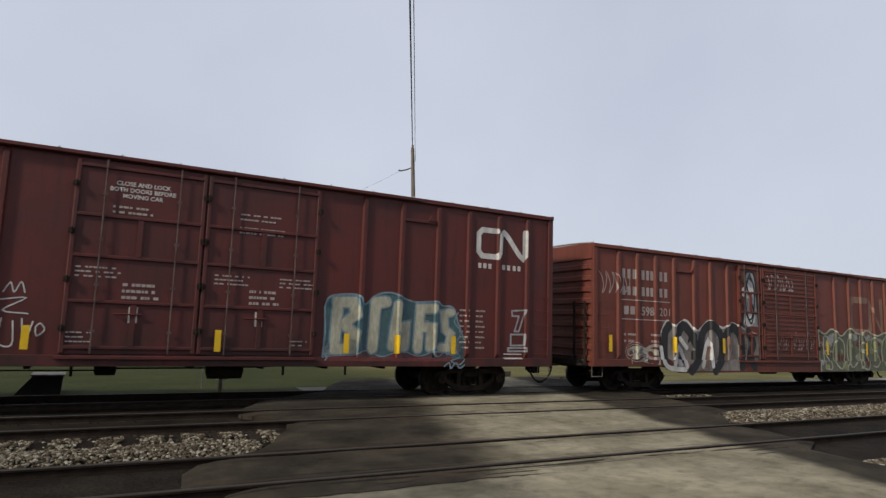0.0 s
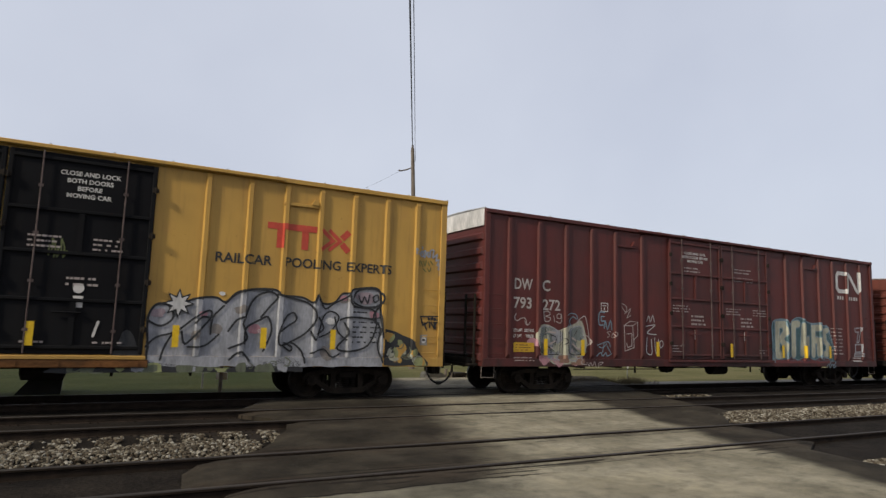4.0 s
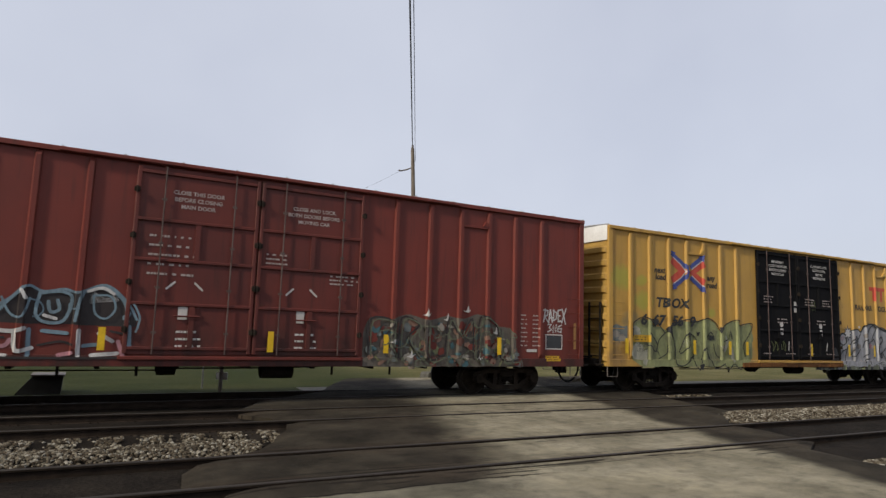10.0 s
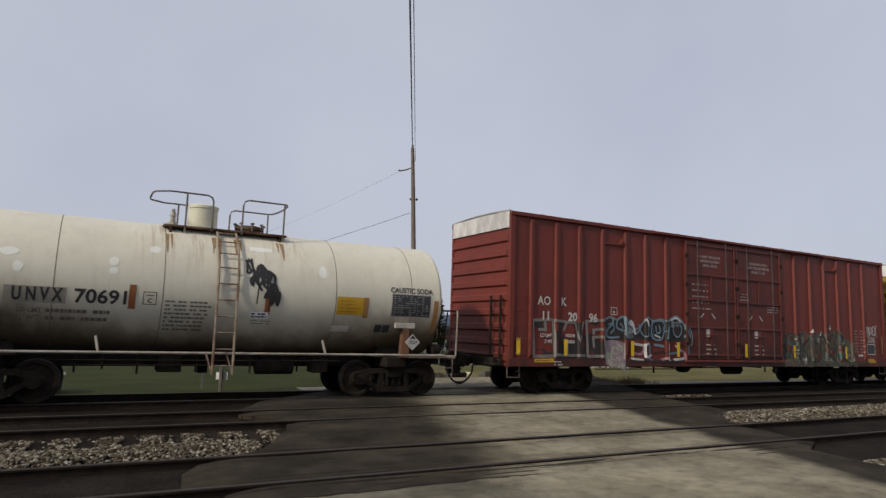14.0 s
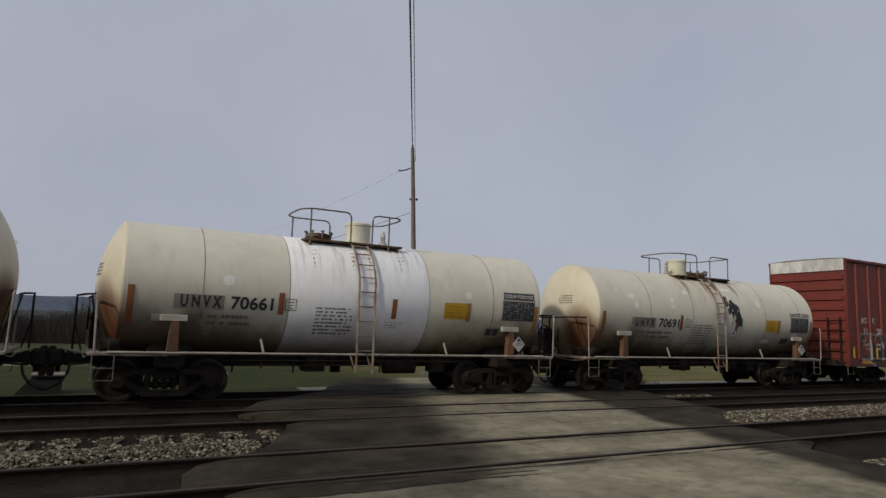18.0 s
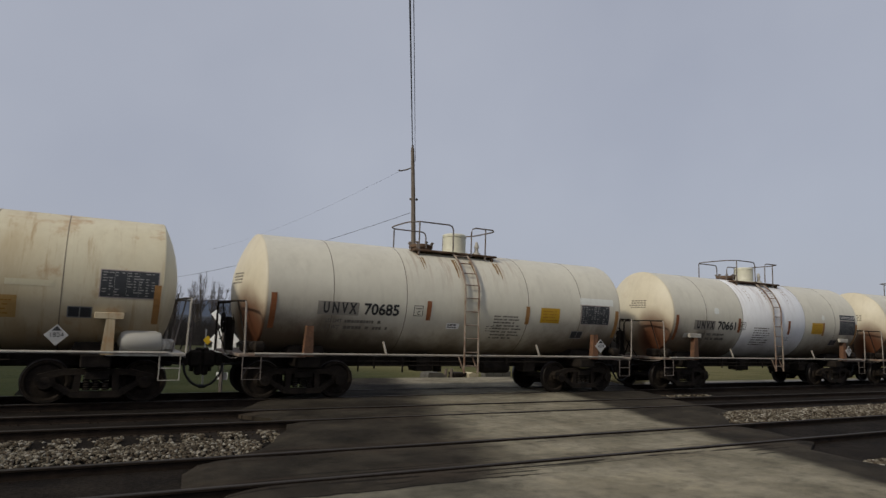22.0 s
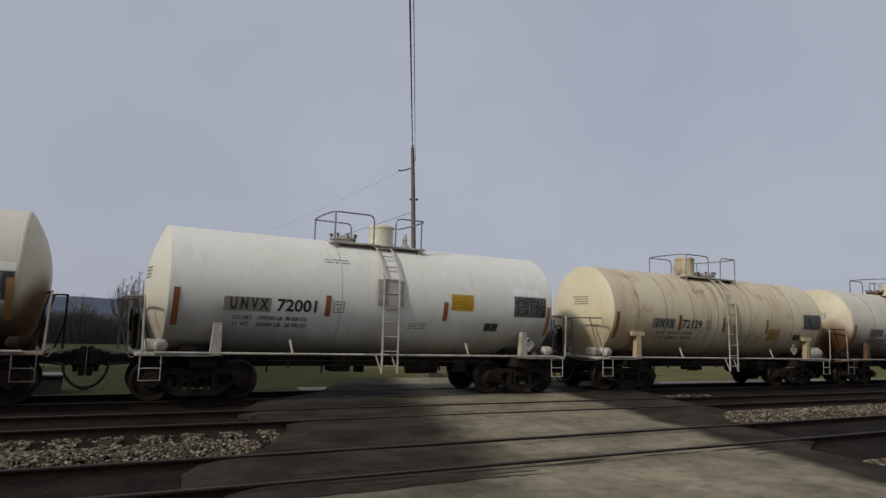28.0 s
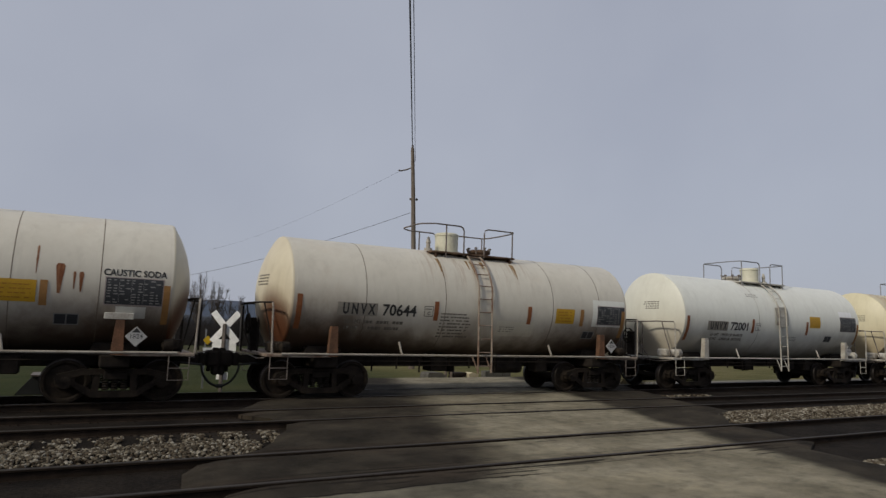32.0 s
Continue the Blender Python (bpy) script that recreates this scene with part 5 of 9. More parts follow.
def side_post_mesh(side, s, paint):
    """A hat-section post."""
    bm = bmesh.new()
    w, k = side.width / 2, side.skin
    za, zb = side.z0 + 0.215, side.z1 - 0.095
    y0, y1 = s * (k + 0.001), s * (k + side.proud)
    a = [bm.verts.new((x, y, z)) for z, tuck in ((za, 0.0), (za + 0.12, 1.0), (zb - 0.12, 1.0), (zb, 0.0)) for x, y in ((-w, y0), (-w * 0.6, y0 + (y1 - y0) * tuck), (w * 0.6, y0 + (y1 - y0) * tuck), (w, y0))]
    for r in range(3):
        for c in range(3):
            bm.faces.new((a[r * 4 + c], a[r * 4 + c + 1], a[r * 4 + 5 + c], a[r * 4 + 4 + c]))
    return mesh_of("side_post", bm, paint)


def decals(side, car, name, build, mats, label):
    bm = bmesh.new()
    build(bm)
    side.drape(bm)
    return part(name, bm, mats, car, label)


def reflectors(side, car, xs, mat, z=1.12, h=0.46, w=0.13):
    for x in xs:
        bm = bmesh.new()
        oblong(bm, x - w / 2, x + w / 2, z, z + h, 0, 0.070)
        side.drape(bm)
        part("reflector_strip", bm, mat, car, "yellow reflective strip")


# ---- tank cars ----
TANK_R, TANK_Z = 1.48, 2.50
# top fittings: walkway ends, housing, manway and relief valve, then for each railing its inner leg, post, end and bowed cross bar
TOPS = {
    "manway_first": (-1.41, 1.23, 0.285, -0.80, 0.96, (-0.22, -1.27, -1.30, -1.46), (0.36, 0.83, 1.12, 1.26)),
    "housing_first": (-1.31, 1.42, -0.40, 0.70, -1.07, (-0.30, -0.87, -1.28, -1.52), (0.36, 1.33, 1.40, 1.46)),
    "square_manway": (-1.36, 1.25, 0.30, -0.78, 0.96, (-0.25, -1.30, -1.32, -1.36), (0.36, 1.12, 1.20, 1.24)),
    "square_housing": (-1.54, 1.15, -0.55, 0.55, -1.25, (-0.30, -1.44, -1.45, -1.56), (0.33, 1.12, 1.16, 1.22)),
}


def tank_drape(bm, lift_scale=1.0):
    for v in bm.verts:
        d = v.co.z - TANK_Z
        v.co.y -= math.sqrt(max(0.01, TANK_R * TANK_R - d * d)) + 0.002


def tank_decal(car, name, build, mats, label=""):
    bm = bmesh.new()
    build(bm)
    zlo, zhi = min(v.co.z for v in bm.verts), max(v.co.z for v in bm.verts)
    n = int((zhi - zlo) / 0.12)
    for k in range(1, n + 1):
        bmesh.ops.bisect_plane(bm, geom=bm.verts[:] + bm.edges[:] + bm.faces[:], plane_co=(0, 0, zlo + (zhi - zlo) * k / (n + 1)), plane_no=(0, 0, 1))
    tank_drape(bm)
    return part(name, bm, mats, car, label)


def tank_car(label, x, number, paint, half=5.3, seams=(-3.73, -1.85, 1.77, 3.74), white_band=None, top="manway_first", ladder=0.03, iron="rust_iron", plate=True,
             cargo="", seed=1, letters=True, end_iron=None, patches=(), mark=0.0, notice=2.2, notice_z=2.03, panel=4.0, panel_z=2.05, placard=4.59, small_panel=3.6, printing=-1.2,
             strips=(), number_x=0.0, cbox=-1.6, high_print=False, scribble=False, tank_at_end=False, runs=(), dish=0.5, knuckle=0.06, reach=(6.46, 6.46), ladder_plate=False, burnt=True, limits=None, signs=()):
    car = thing("tank_car", label, "tank car", pose(x, TRACK_Y, 0), "freight train cars")
    CARS.append((car, x))
    iron_m = M[iron]
    end_m = M[end_iron or iron]
    rng = random.Random(seed)
    R, Z = TANK_R, TANK_Z
    # shell and dished ends
    bm = bmesh.new()
    lathe(bm, [(-half, R), (half, R)], 64, "x", (0, 0, Z), cap=False)
    part("tank_shell", bm, paint, car, smooth=True)
    rim = R * (1 - knuckle * 0.35)

    def bulge(r):
        return knuckle + (dish - knuckle) * (1 - (r / rim) ** 2.1) if r < rim else knuckle * (1 - (r - rim) / (R - rim))

    head_m = M["head_cream"] if burnt else M["head_white"] if paint is M["tank_white"] else M["head_plain"]
    for e in (-1, 1):
        bm = bmesh.new()
        prof = [(0, R), (knuckle * 0.45, R - (R - rim) * 0.18), (knuckle * 0.8, R - (R - rim) * 0.55)] + [(bulge(rim * (1 - k / 14)), max(0.02, rim * (1 - k / 14))) for k in range(15)]
        lathe(bm, [(e * (half + a), r) for a, r in prof], 72, "x", (0, 0, Z))
        part("tank_head", bm, head_m, car, "cream dished end with brown stains", smooth=True)
        bm = bmesh.new()
        sx = e * (half - 0.07)
        lathe(bm, [(sx - 0.010, R - 0.002), (sx - 0.006, R + 0.003), (sx + 0.006, R + 0.003), (sx + 0.010, R - 0.002)], 64, "x", (0, 0, Z), cap=False)
        part("weld_seam", bm, paint, car, smooth=True)
    # small grey printing on the end
    bm = bmesh.new()
    for k in range(4):
        y = -0.62
        while y < -0.12 + 0.1 * rng.random():
            w = rng.uniform(0.05, 0.12)
            z = Z + 0.42 - 0.075 * k
            q = [(y, z), (y + w, z), (y + w, z + 0.035), (y, z + 0.035)]
            bm.faces.new([bm.verts.new((-half - bulge(math.hypot(a, b - Z)) - 0.005, a, b)) for a, b in q])
            y += w + 0.03
    part("lettering", bm, M["letter_grey"], car, "small grey lines of printing on the end")
    for sx in seams:
        bm = bmesh.new()
        lathe(bm, [(sx - 0.010, R - 0.002), (sx - 0.006, R + 0.004), (sx + 0.006, R + 0.004), (sx + 0.010, R - 0.002)], 64, "x", (0, 0, Z), cap=False)
        part("weld_seam", bm, M["seam"] if paint is not M["tank_white"] else M["white_iron"], car, "ring seam", smooth=True)
    if white_band:
        bm = bmesh.new()
        lathe(bm, [(white_band[0], R + 0.001), (white_band[0] + 0.01, R + 0.004), (white_band[1] - 0.01, R + 0.004), (white_band[1], R + 0.001)], 64, "x", (0, 0, Z), cap=False)
        part("repainted_band", bm, M["band_white"], car, "fresh white paint round the middle", smooth=True)
    # centre sill, bolsters, side walk pipe
    bm = bmesh.new()
    box(bm, -half - 0.42, half + 0.42, -0.32, 0.32, 0.72, 1.06, bevel=0.02)
    for bx in (-4.25, 4.25):
        box(bm, bx - 0.28, bx + 0.28, -1.3, 1.3, 0.74, 1.0, bevel=0.03)
        prism(bm, [(bx - 0.5, 0.98), (bx + 0.5, 0.98), (bx + 0.4, 1.25), (bx - 0.4, 1.25)], -1.0, 1.0)
    part("centre_sill", bm, M["iron_dark"], car, "black centre sill under the tank")
    for s in (-1, 1):
        bm = bmesh.new()
        tube(bm, [(-half - 0.2, s * 1.44, 1.07), (half + 0.2, s * 1.44, 1.07)], 0.03, 8)
        for px in (-2.35, 2.35):
            tube(bm, [(px, s * 1.44, 1.07), (px - 0.07, s * 1.36, 1.40)], 0.028, 6)
        part("side_pipe", bm, M["white_iron"] if iron == "white_iron" else M["pipe"], car, "pale safety pipe along the side")
        for bx in (-half + 1.0, half - 0.95):
            bm = bmesh.new()
            prism(bm, [(bx - 0.10, 1.02), (bx + 0.13, 1.02), (bx + 0.11, 1.74), (bx - 0.05, 1.74)], *sorted((s * 1.30, s * 1.46)))
            post = part("jacking_post", bm, (paint if paint is M["tank_cream"] else iron_m) if iron == "white_iron" else M["rust_post"], car, "steel support post beside the tank")
            if plate:
                bm = bmesh.new()
                box(bm, bx - 0.27, bx + 0.27, *sorted((s * 1.36, s * 1.465)), 1.742, 1.88, bevel=0.01)
                part("post_cap", bm, paint if paint is M["tank_cream"] else M["white_iron"], post, "dirty white plate")
    # end platforms, steps and handrails
    for e in (-1, 1):
        a, b = sorted((e * (half + 0.02), e * (half + 0.55)))
        bm = bmesh.new()
        box(bm, a, b, -1.44, 1.44, 1.00, 1.07, bevel=0.012)
        box(bm, *sorted((e * (half - 0.95), e * (half + 0.02))), -1.44, -1.20, 1.00, 1.07)
        box(bm, *sorted((e * (half - 0.95), e * (half + 0.02))), 1.20, 1.44, 1.00, 1.07)
        part("end_platform", bm, end_m, car, "steel crossover platform")
        rail_m = M["white_iron"] if iron == "white_iron" else M["worn_rail"]
        dark_m = M["iron_dark"] if iron != "white_iron" else M["dark_rail"]
        for s in (-1, 1):
            x1 = e * (half - 0.05)
            # near post pale, cross bar and inner legs black, running in towards the coupler
            na, fa = (0.45, 0.82) if (e < 0) == (s < 0) else (0.58, 0.42)
            bm = bmesh.new()
            tube(bm, [(e * (half + na - 0.03), s * 1.42, 1.07), (e * (half + na), s * 1.42, 2.16), (e * (half + na + 0.01), s * 1.38, 2.25)], 0.022, 6)
            part("railing_post", bm, rail_m, car, "pale pipe post")
            bm = bmesh.new()
            tube(bm, [(e * (half + na + 0.01), s * 1.38, 2.25), (e * (half + na * 0.6 + fa * 0.4), s * 0.80, 2.26), (e * (half + fa), s * 0.10, 2.24), (e * (half + fa), s * 0.03, 2.15), (e * (half + fa), s * 0.03, 1.07)], 0.024, 6)
            part("end_railing", bm, dark_m, car, "black bent pipe handrail")
            bm = bmesh.new()
            tube(bm, [(e * (half + na * 0.75 + fa * 0.25), s * 0.95, 2.25), (e * (half + 0.30), s * 1.15, 1.07)], 0.018, 5)
            tube(bm, [(e * (half + fa - 0.02), s * 0.12, 1.60), (e * (half + fa * 0.8), s * 0.45, 1.07)], 0.018, 5)
            part("railing_brace", bm, dark_m, car)
            bm = bmesh.new()
            tube(bm, [(x1 + e * 0.5, s * 1.44, 1.0), (x1 + e * 0.5, s * 1.44, 0.50), (x1 + e * 0.1, s * 1.44, 0.50), (x1 + e * 0.1, s * 1.44, 1.0)], 0.013, 5)
            tube(bm, [(x1 + e * 0.5, s * 1.44, 0.75), (x1 + e * 0.1, s * 1.44, 0.75)], 0.012, 5)
            part("step", bm, rail_m if iron == "white_iron" else M["dark_rail"], car, "bent pipe step")
        bm = bmesh.new()
        box(bm, *sorted((e * (half + 0.10), e * (half + 0.38))), -0.95, -0.55, 1.08, 1.34, bevel=0.05)
        lathe(bm, [(-1.22, 0.02), (-1.20, 0.11), (-1.02, 0.11), (-1.0, 0.02)], 12, "y", (e * (half + 0.15), 0, 1.24))
        lathe(bm, [(0.0, 0.05), (0.05, 0.13), (0.22, 0.13), (0.28, 0.05)], 12, "x", (e * half - 0.1 if e > 0 else -half - 0.2, -1.18, 1.22))
        part("brake_gear", bm, M["iron"] if iron != "white_iron" else end_m, car, "brake valve and cylinder on the platform")
        if e < 0:
            bm = bmesh.new()
            lathe(bm, [(0, 0.24), (0.02, 0.27), (0.045, 0.27), (0.05, 0.24)], 16, "x", (-half - 0.60, 0.55, 1.75), cap=False)
            for k in range(3):
                g = k * math.pi / 3
                tube(bm, [(-half - 0.575, 0.55 - 0.25 * math.cos(g), 1.75 - 0.25 * math.sin(g)), (-half - 0.575, 0.55 + 0.25 * math.cos(g), 1.75 + 0.25 * math.sin(g))], 0.014, 5)
            box(bm, -half - 0.52, -half - 0.34, 0.42, 0.68, 1.07, 1.90, bevel=0.02)
            tube(bm, [(-half - 0.50, 0.55, 1.75), (-half - 0.58, 0.55, 1.75)], 0.03, 6)
            part("brake_wheel", bm, M["iron_dark"], car, "hand-brake wheel on its stand")
    # top platform, housing, valves and railings
    zt = Z + R
    deck = M["white_iron"] if iron == "white_iron" else M["walkway"]
    p0, p1, hx, vx, sx, left_rail, right_rail = TOPS[top]
    bm = bmesh.new()
    for s in (-1, 1):
        box(bm, p0, p1, *sorted((s * 0.42, s * 0.86)), zt - 0.125, zt - 0.075, bevel=0.01)
        for px in (p0 + 0.15, p1 - 0.15):
            prism(bm, [(px - 0.03, zt - 0.12), (px + 0.03, zt - 0.12), (px + 0.03, zt - 0.34), (px - 0.03, zt - 0.34)], *sorted((s * 0.70, s * 0.83)))
    part("top_platform", bm, deck, car, "pale steel top walkway" if iron == "white_iron" else "rust-streaked top walkway")
    hh = 0.68 if paint is M["tank_cream"] else 0.56
    bm = bmesh.new()
    lathe(bm, [(zt - 0.06, 0.40), (zt + 0.02, 0.40), (zt + 0.02, 0.335), (zt + hh - 0.10, 0.335), (zt + hh - 0.09, 0.35), (zt + hh - 0.03, 0.35), (zt + hh, 0.31), (zt + hh + 0.01, 0.02)], 28, "z", (hx, 0, 0))
    part("valve_housing", bm, M["housing"] if paint is not M["tank_cream"] else M["housing_rusty"], car, "round cream valve housing", smooth=True)
    bm = bmesh.new()
    lathe(bm, [(zt - 0.04, 0.28), (zt + 0.07, 0.28), (zt + 0.07, 0.34), (zt + 0.13, 0.34), (zt + 0.17, 0.24), (zt + 0.19, 0.02)], 20, "z", (vx, 0, 0))
    lid = part("manway", bm, M["walkway"] if iron != "white_iron" else M["white_iron"], car, "manway lid with swing bolts")
    for k in range(8):
        g = 2 * math.pi * k / 8
        c, d = math.cos(g), math.sin(g)
        bm = bmesh.new()
        tube(bm, [(vx + 0.32 * c, 0.32 * d, zt + 0.03), (vx + 0.345 * c, 0.345 * d, zt + 0.22)], 0.024, 5)
        lathe(bm, [(zt + 0.17, 0.02), (zt + 0.18, 0.05), (zt + 0.215, 0.05), (zt + 0.225, 0.02)], 6, "z", (vx + 0.34 * c, 0.34 * d, 0))
        part("bolt", bm, M["dark_rail"], lid)
    bm = bmesh.new()
    lathe(bm, [(zt - 0.03, 0.12), (zt + 0.06, 0.12), (zt + 0.06, 0.065), (zt + 0.20, 0.055), (zt + 0.22, 0.075), (zt + 0.28, 0.06), (zt + 0.38, 0.035), (zt + 0.40, 0.01)], 12, "z", (sx, -0.15, 0))
    part("relief_valve", bm, M["white_iron"], car)
    rails = M["dark_rail"] if iron != "white_iron" else M["galv"]
    zr = zt + 0.68
    for inner, post, end, bow in (left_rail, right_rail):
        e = 1 if end > inner else -1
        for s in (-1, 1):
            y = s * 0.84
            bm = bmesh.new()
            tube(bm, [(inner, y, zt - 0.16), (inner + e * 0.005, y, zr - 0.13), (inner + e * 0.04, y, zr - 0.04), (inner + e * 0.13, y, zr)] + [(end - e * 0.05, y, zr), (end, y * 0.93, zr)], 0.021, 6)
            part("top_railing", bm, rails, car, "bent pipe safety railing")
            bm = bmesh.new()
            tube(bm, [(post, y, zr), (post, y, zt - 0.22)], 0.021, 6)
            part("railing_post", bm, rails, car)
        bm = bmesh.new()
        tube(bm, spline([(end, -0.78, zr), (bow, -0.55, zr), (bow + e * 0.03, 0, zr), (bow, 0.55, zr), (end, 0.78, zr)], 4), 0.021, 6)
        part("top_railing", bm, rails, car, "bent pipe safety railing")
    # brown weeping below the walkway's brackets
    if iron != "white_iron":
        for px in (p0 + 0.16, p1 - 0.16, ladder - 0.24, ladder + 0.22):
            for k in range(3):
                qx, h = px + rng.uniform(-0.09, 0.09), rng.uniform(0.18, 0.55)
                w = rng.uniform(0.018, 0.05)
                z = 3.68
                tank_decal(car, "rust_run", lambda bm: sheet(bm, [(qx - w, z), (qx - w * 0.3, z - h), (qx + w * 0.3, z - h), (qx + w, z)], 0, 0.002 + 0.0004 * k), [M["rust_weep"]], "brown rust run")
    # side ladders follow the curve, then hang straight
    for s in (-1, 1):
        bm = bmesh.new()
        lx0, lx1 = ladder - 0.21, ladder + 0.21
        arc = []
        for k in range(9):
            g = radians(62 - 62 * k / 8)
            arc.append((s * (R + 0.09) * math.cos(g), Z + (R + 0.09) * math.sin(g)))
        arc = [(y if abs(y) < 1.53 else s * 1.53, z) for y, z in arc] + [(s * 1.55, 1.07), (s * 1.55, 0.62)]
        for lx in (lx0, lx1):
            tube(bm, [(lx, y, z) for y, z in arc], 0.026, 6)
            tube(bm, [(lx, s * 1.44, 1.07), (lx + (0.16 if lx == lx0 else -0.16) * 0 - 0.14, s * 1.46, 1.08), (lx, s * 1.55, 0.64)], 0.018, 5)
        length = [0.0]
        for p, q in zip(arc, arc[1:]):
            length.append(length[-1] + math.dist(p, q))
        d = 0.15
        while d < length[-1] - 0.03:
            i = max(k for k in range(len(length) - 1) if length[k] <= d)
            u = (d - length[i]) / (length[i + 1] - length[i])
            y, z = arc[i][0] + u * (arc[i + 1][0] - arc[i][0]), arc[i][1] + u * (arc[i + 1][1] - arc[i][1])
            tube(bm, [(lx0, y, z), (lx1, y, z)], 0.016, 5)
            d += 0.36
        part("ladder", bm, M["rust_iron"] if iron != "white_iron" else iron_m, car, "steel side ladder over the tank")
    if ladder_plate:
        for zc, h in ((2.62, 0.66),):
            bm = bmesh.new()
            n = 6
            cols = [[bm.verts.new((px, -math.sqrt((R + 0.05) ** 2 - (zz - Z) ** 2), zz)) for zz in (zc - h / 2 + h * k / n for k in range(n + 1))] for px in (ladder - 0.36, ladder + 0.36)]
            for k in range(n):
                bm.faces.new((cols[0][k], cols[1][k], cols[1][k + 1], cols[0][k + 1]))
            bmesh.ops.solidify(bm, geom=bm.faces[:], thickness=0.012)
            part("ladder_plate", bm, paint if paint is M["tank_cream"] else M["white_iron"], car, "pale steel plate behind the ladder")
    # underside fittings
    bm = bmesh.new()
    lathe(bm, [(-0.5, 0.06), (-0.46, 0.17), (0.4, 0.17), (0.44, 0.06)], 12, "x", (1.4, -0.6, 0.72))
    box(bm, -1.2, -0.7, -0.8, -0.3, 0.62, 0.98, bevel=0.02)
    box(bm, 2.2, 2.6, -0.9, -0.5, 0.60, 0.95, bevel=0.02)
    for k in range(15):
        px = -2.75 + 0.39 * k + rng.uniform(-0.12, 0.12)
        tube(bm, [(px, -0.5 - 0.4 * (k % 2), 1.02), (px, -0.5 - 0.4 * (k % 2), 0.60 + 0.1 * (k % 3))], 0.024, 5)
    tube(bm, [(-2.8, -1.2, 0.90), (2.8, -1.2, 0.90)], 0.016, 5)
    tube(bm, [(-3.4, -0.55, 0.86), (3.4, -0.55, 0.86)], 0.022, 5)
    tube(bm, [(-2.9, -0.95, 0.78), (0.4, -0.95, 0.78), (1.0, -0.6, 0.75)], 0.018, 5)
    part("brake_rigging", bm, M["iron_dark"], car, "dark brake rods and cylinder below the tank")
    bm = bmesh.new()
    lathe(bm, [(0.55, 0.12), (0.80, 0.12), (0.82, 0.18), (1.05, 0.20)], 12, "z", (-0.15, 0, 0))
    part("outlet_valve", bm, M["iron_dark"], car)
    add_truck(car, -4.3)
    add_truck(car, 4.3)
    add_couplers(car, half + 0.50, *reach)
    # reflectors and writing
    brown = M["reflector_brown"]
    for rx, mat in ((-half + 0.14, brown), (half - 0.10, M["reflector_orange"])) + tuple((v, M["reflector_orange"] if v > 1.8 else brown) for v in strips):
        bm = bmesh.new()
        h = 0.82 if abs(rx) > half - 0.3 else 0.50
        tall = (1.66, 1.66 + h) if abs(rx) > half - 0.3 else (1.97, 2.47)
        oblong(bm, rx - 0.065, rx + 0.065, *tall, 0, 0.010)
        for k in range(1, 6):
            bmesh.ops.bisect_plane(bm, geom=bm.verts[:] + bm.edges[:] + bm.faces[:], plane_co=(0, 0, tall[0] + (tall[1] - tall[0]) * k / 6), plane_no=(0, 0, 1))
        tank_drape(bm)
        part("reflector_strip", bm, mat, car, "faded orange-brown reflective strip")

    def marking(bm):
        o = mark
        oblong(bm, -4.45 + o, -3.42 + o, 2.02, 2.34, 0, 0.004)
        words(bm, "U N V X", -4.32 + o, 2.07, 0.25, 1, 0.007, bold=0.013, width=0.84)
        if number:
            words(bm, number, -3.29 + o + number_x, 2.06, 0.27, 1, 0.007, bold=0.010, width=0.93)
        words(bm, "LD LMT", -4.22 + o, 1.84, 0.085, 2, 0.005, bold=0.004)
        words(bm, "LT WT", -4.22 + o, 1.69, 0.085, 2, 0.005, bold=0.004)
        if limits:
            for r, (pounds, kilos) in enumerate(limits):
                words(bm, pounds, -3.70 + o, 1.84 - 0.15 * r, 0.085, 2, 0.005, bold=0.004, width=0.56)
                words(bm, kilos, -3.05 + o, 1.84 - 0.15 * r, 0.085, 2, 0.005, bold=0.004, width=0.50)
        else:
            data_lines(bm, -3.74 + o, 1.84, 1.15, 2, 0.15, 0.095, 2, rng, 0.005, 0.4)
        for w in ((-0.13, 2.07, 0.13, 2.085), (-0.13, 2.325, 0.13, 2.34), (-0.13, 2.07, -0.115, 2.34), (0.115, 2.07, 0.13, 2.34)):
            oblong(bm, w[0] + cbox, w[2] + cbox, w[1], w[3], 1, 0.005)
        words(bm, "C", cbox - 0.04, 2.11, 0.09, 1, 0.005, bold=0.004)
        oblong(bm, cbox - 0.08, cbox + 0.08, 2.25, 2.275, 2, 0.005)

    if letters:
        tank_decal(car, "lettering", marking, [M["patch"], M["letter_black"], M["letter_grey"]], "black reporting mark on a grey patch")

    def small(bm):
        if printing is not None:
            data_lines(bm, printing, 2.14, 0.95, 8, 0.085, 0.052, 0, rng, 0.005, 0.12)
        data_lines(bm, 0.60, 1.86, 0.5, 3, 0.06, 0.024, 0, rng, 0.005, 0.12)
        if high_print:
            data_lines(bm, -1.64, 3.36, 0.75, 2, 0.07, 0.03, 0, rng, 0.005, 0.12)

    tank_decal(car, "lettering", small, [M["letter_grey"]], "small grey lines of printing")

    def yellow(bm):
        oblong(bm, notice, notice + 0.68, notice_z, notice_z + 0.43, 0, 0.004)
        data_lines(bm, notice + 0.08, notice_z + 0.32, 0.52, 4, 0.085, 0.032, 1, rng, 0.006, 0.15)

    tank_decal(car, "warning_placard", yellow, [M["decal_yellow"] if paint is not M["tank_cream"] else M["notice_faded"], M["notice_print"]], "yellow notice with brown printing")

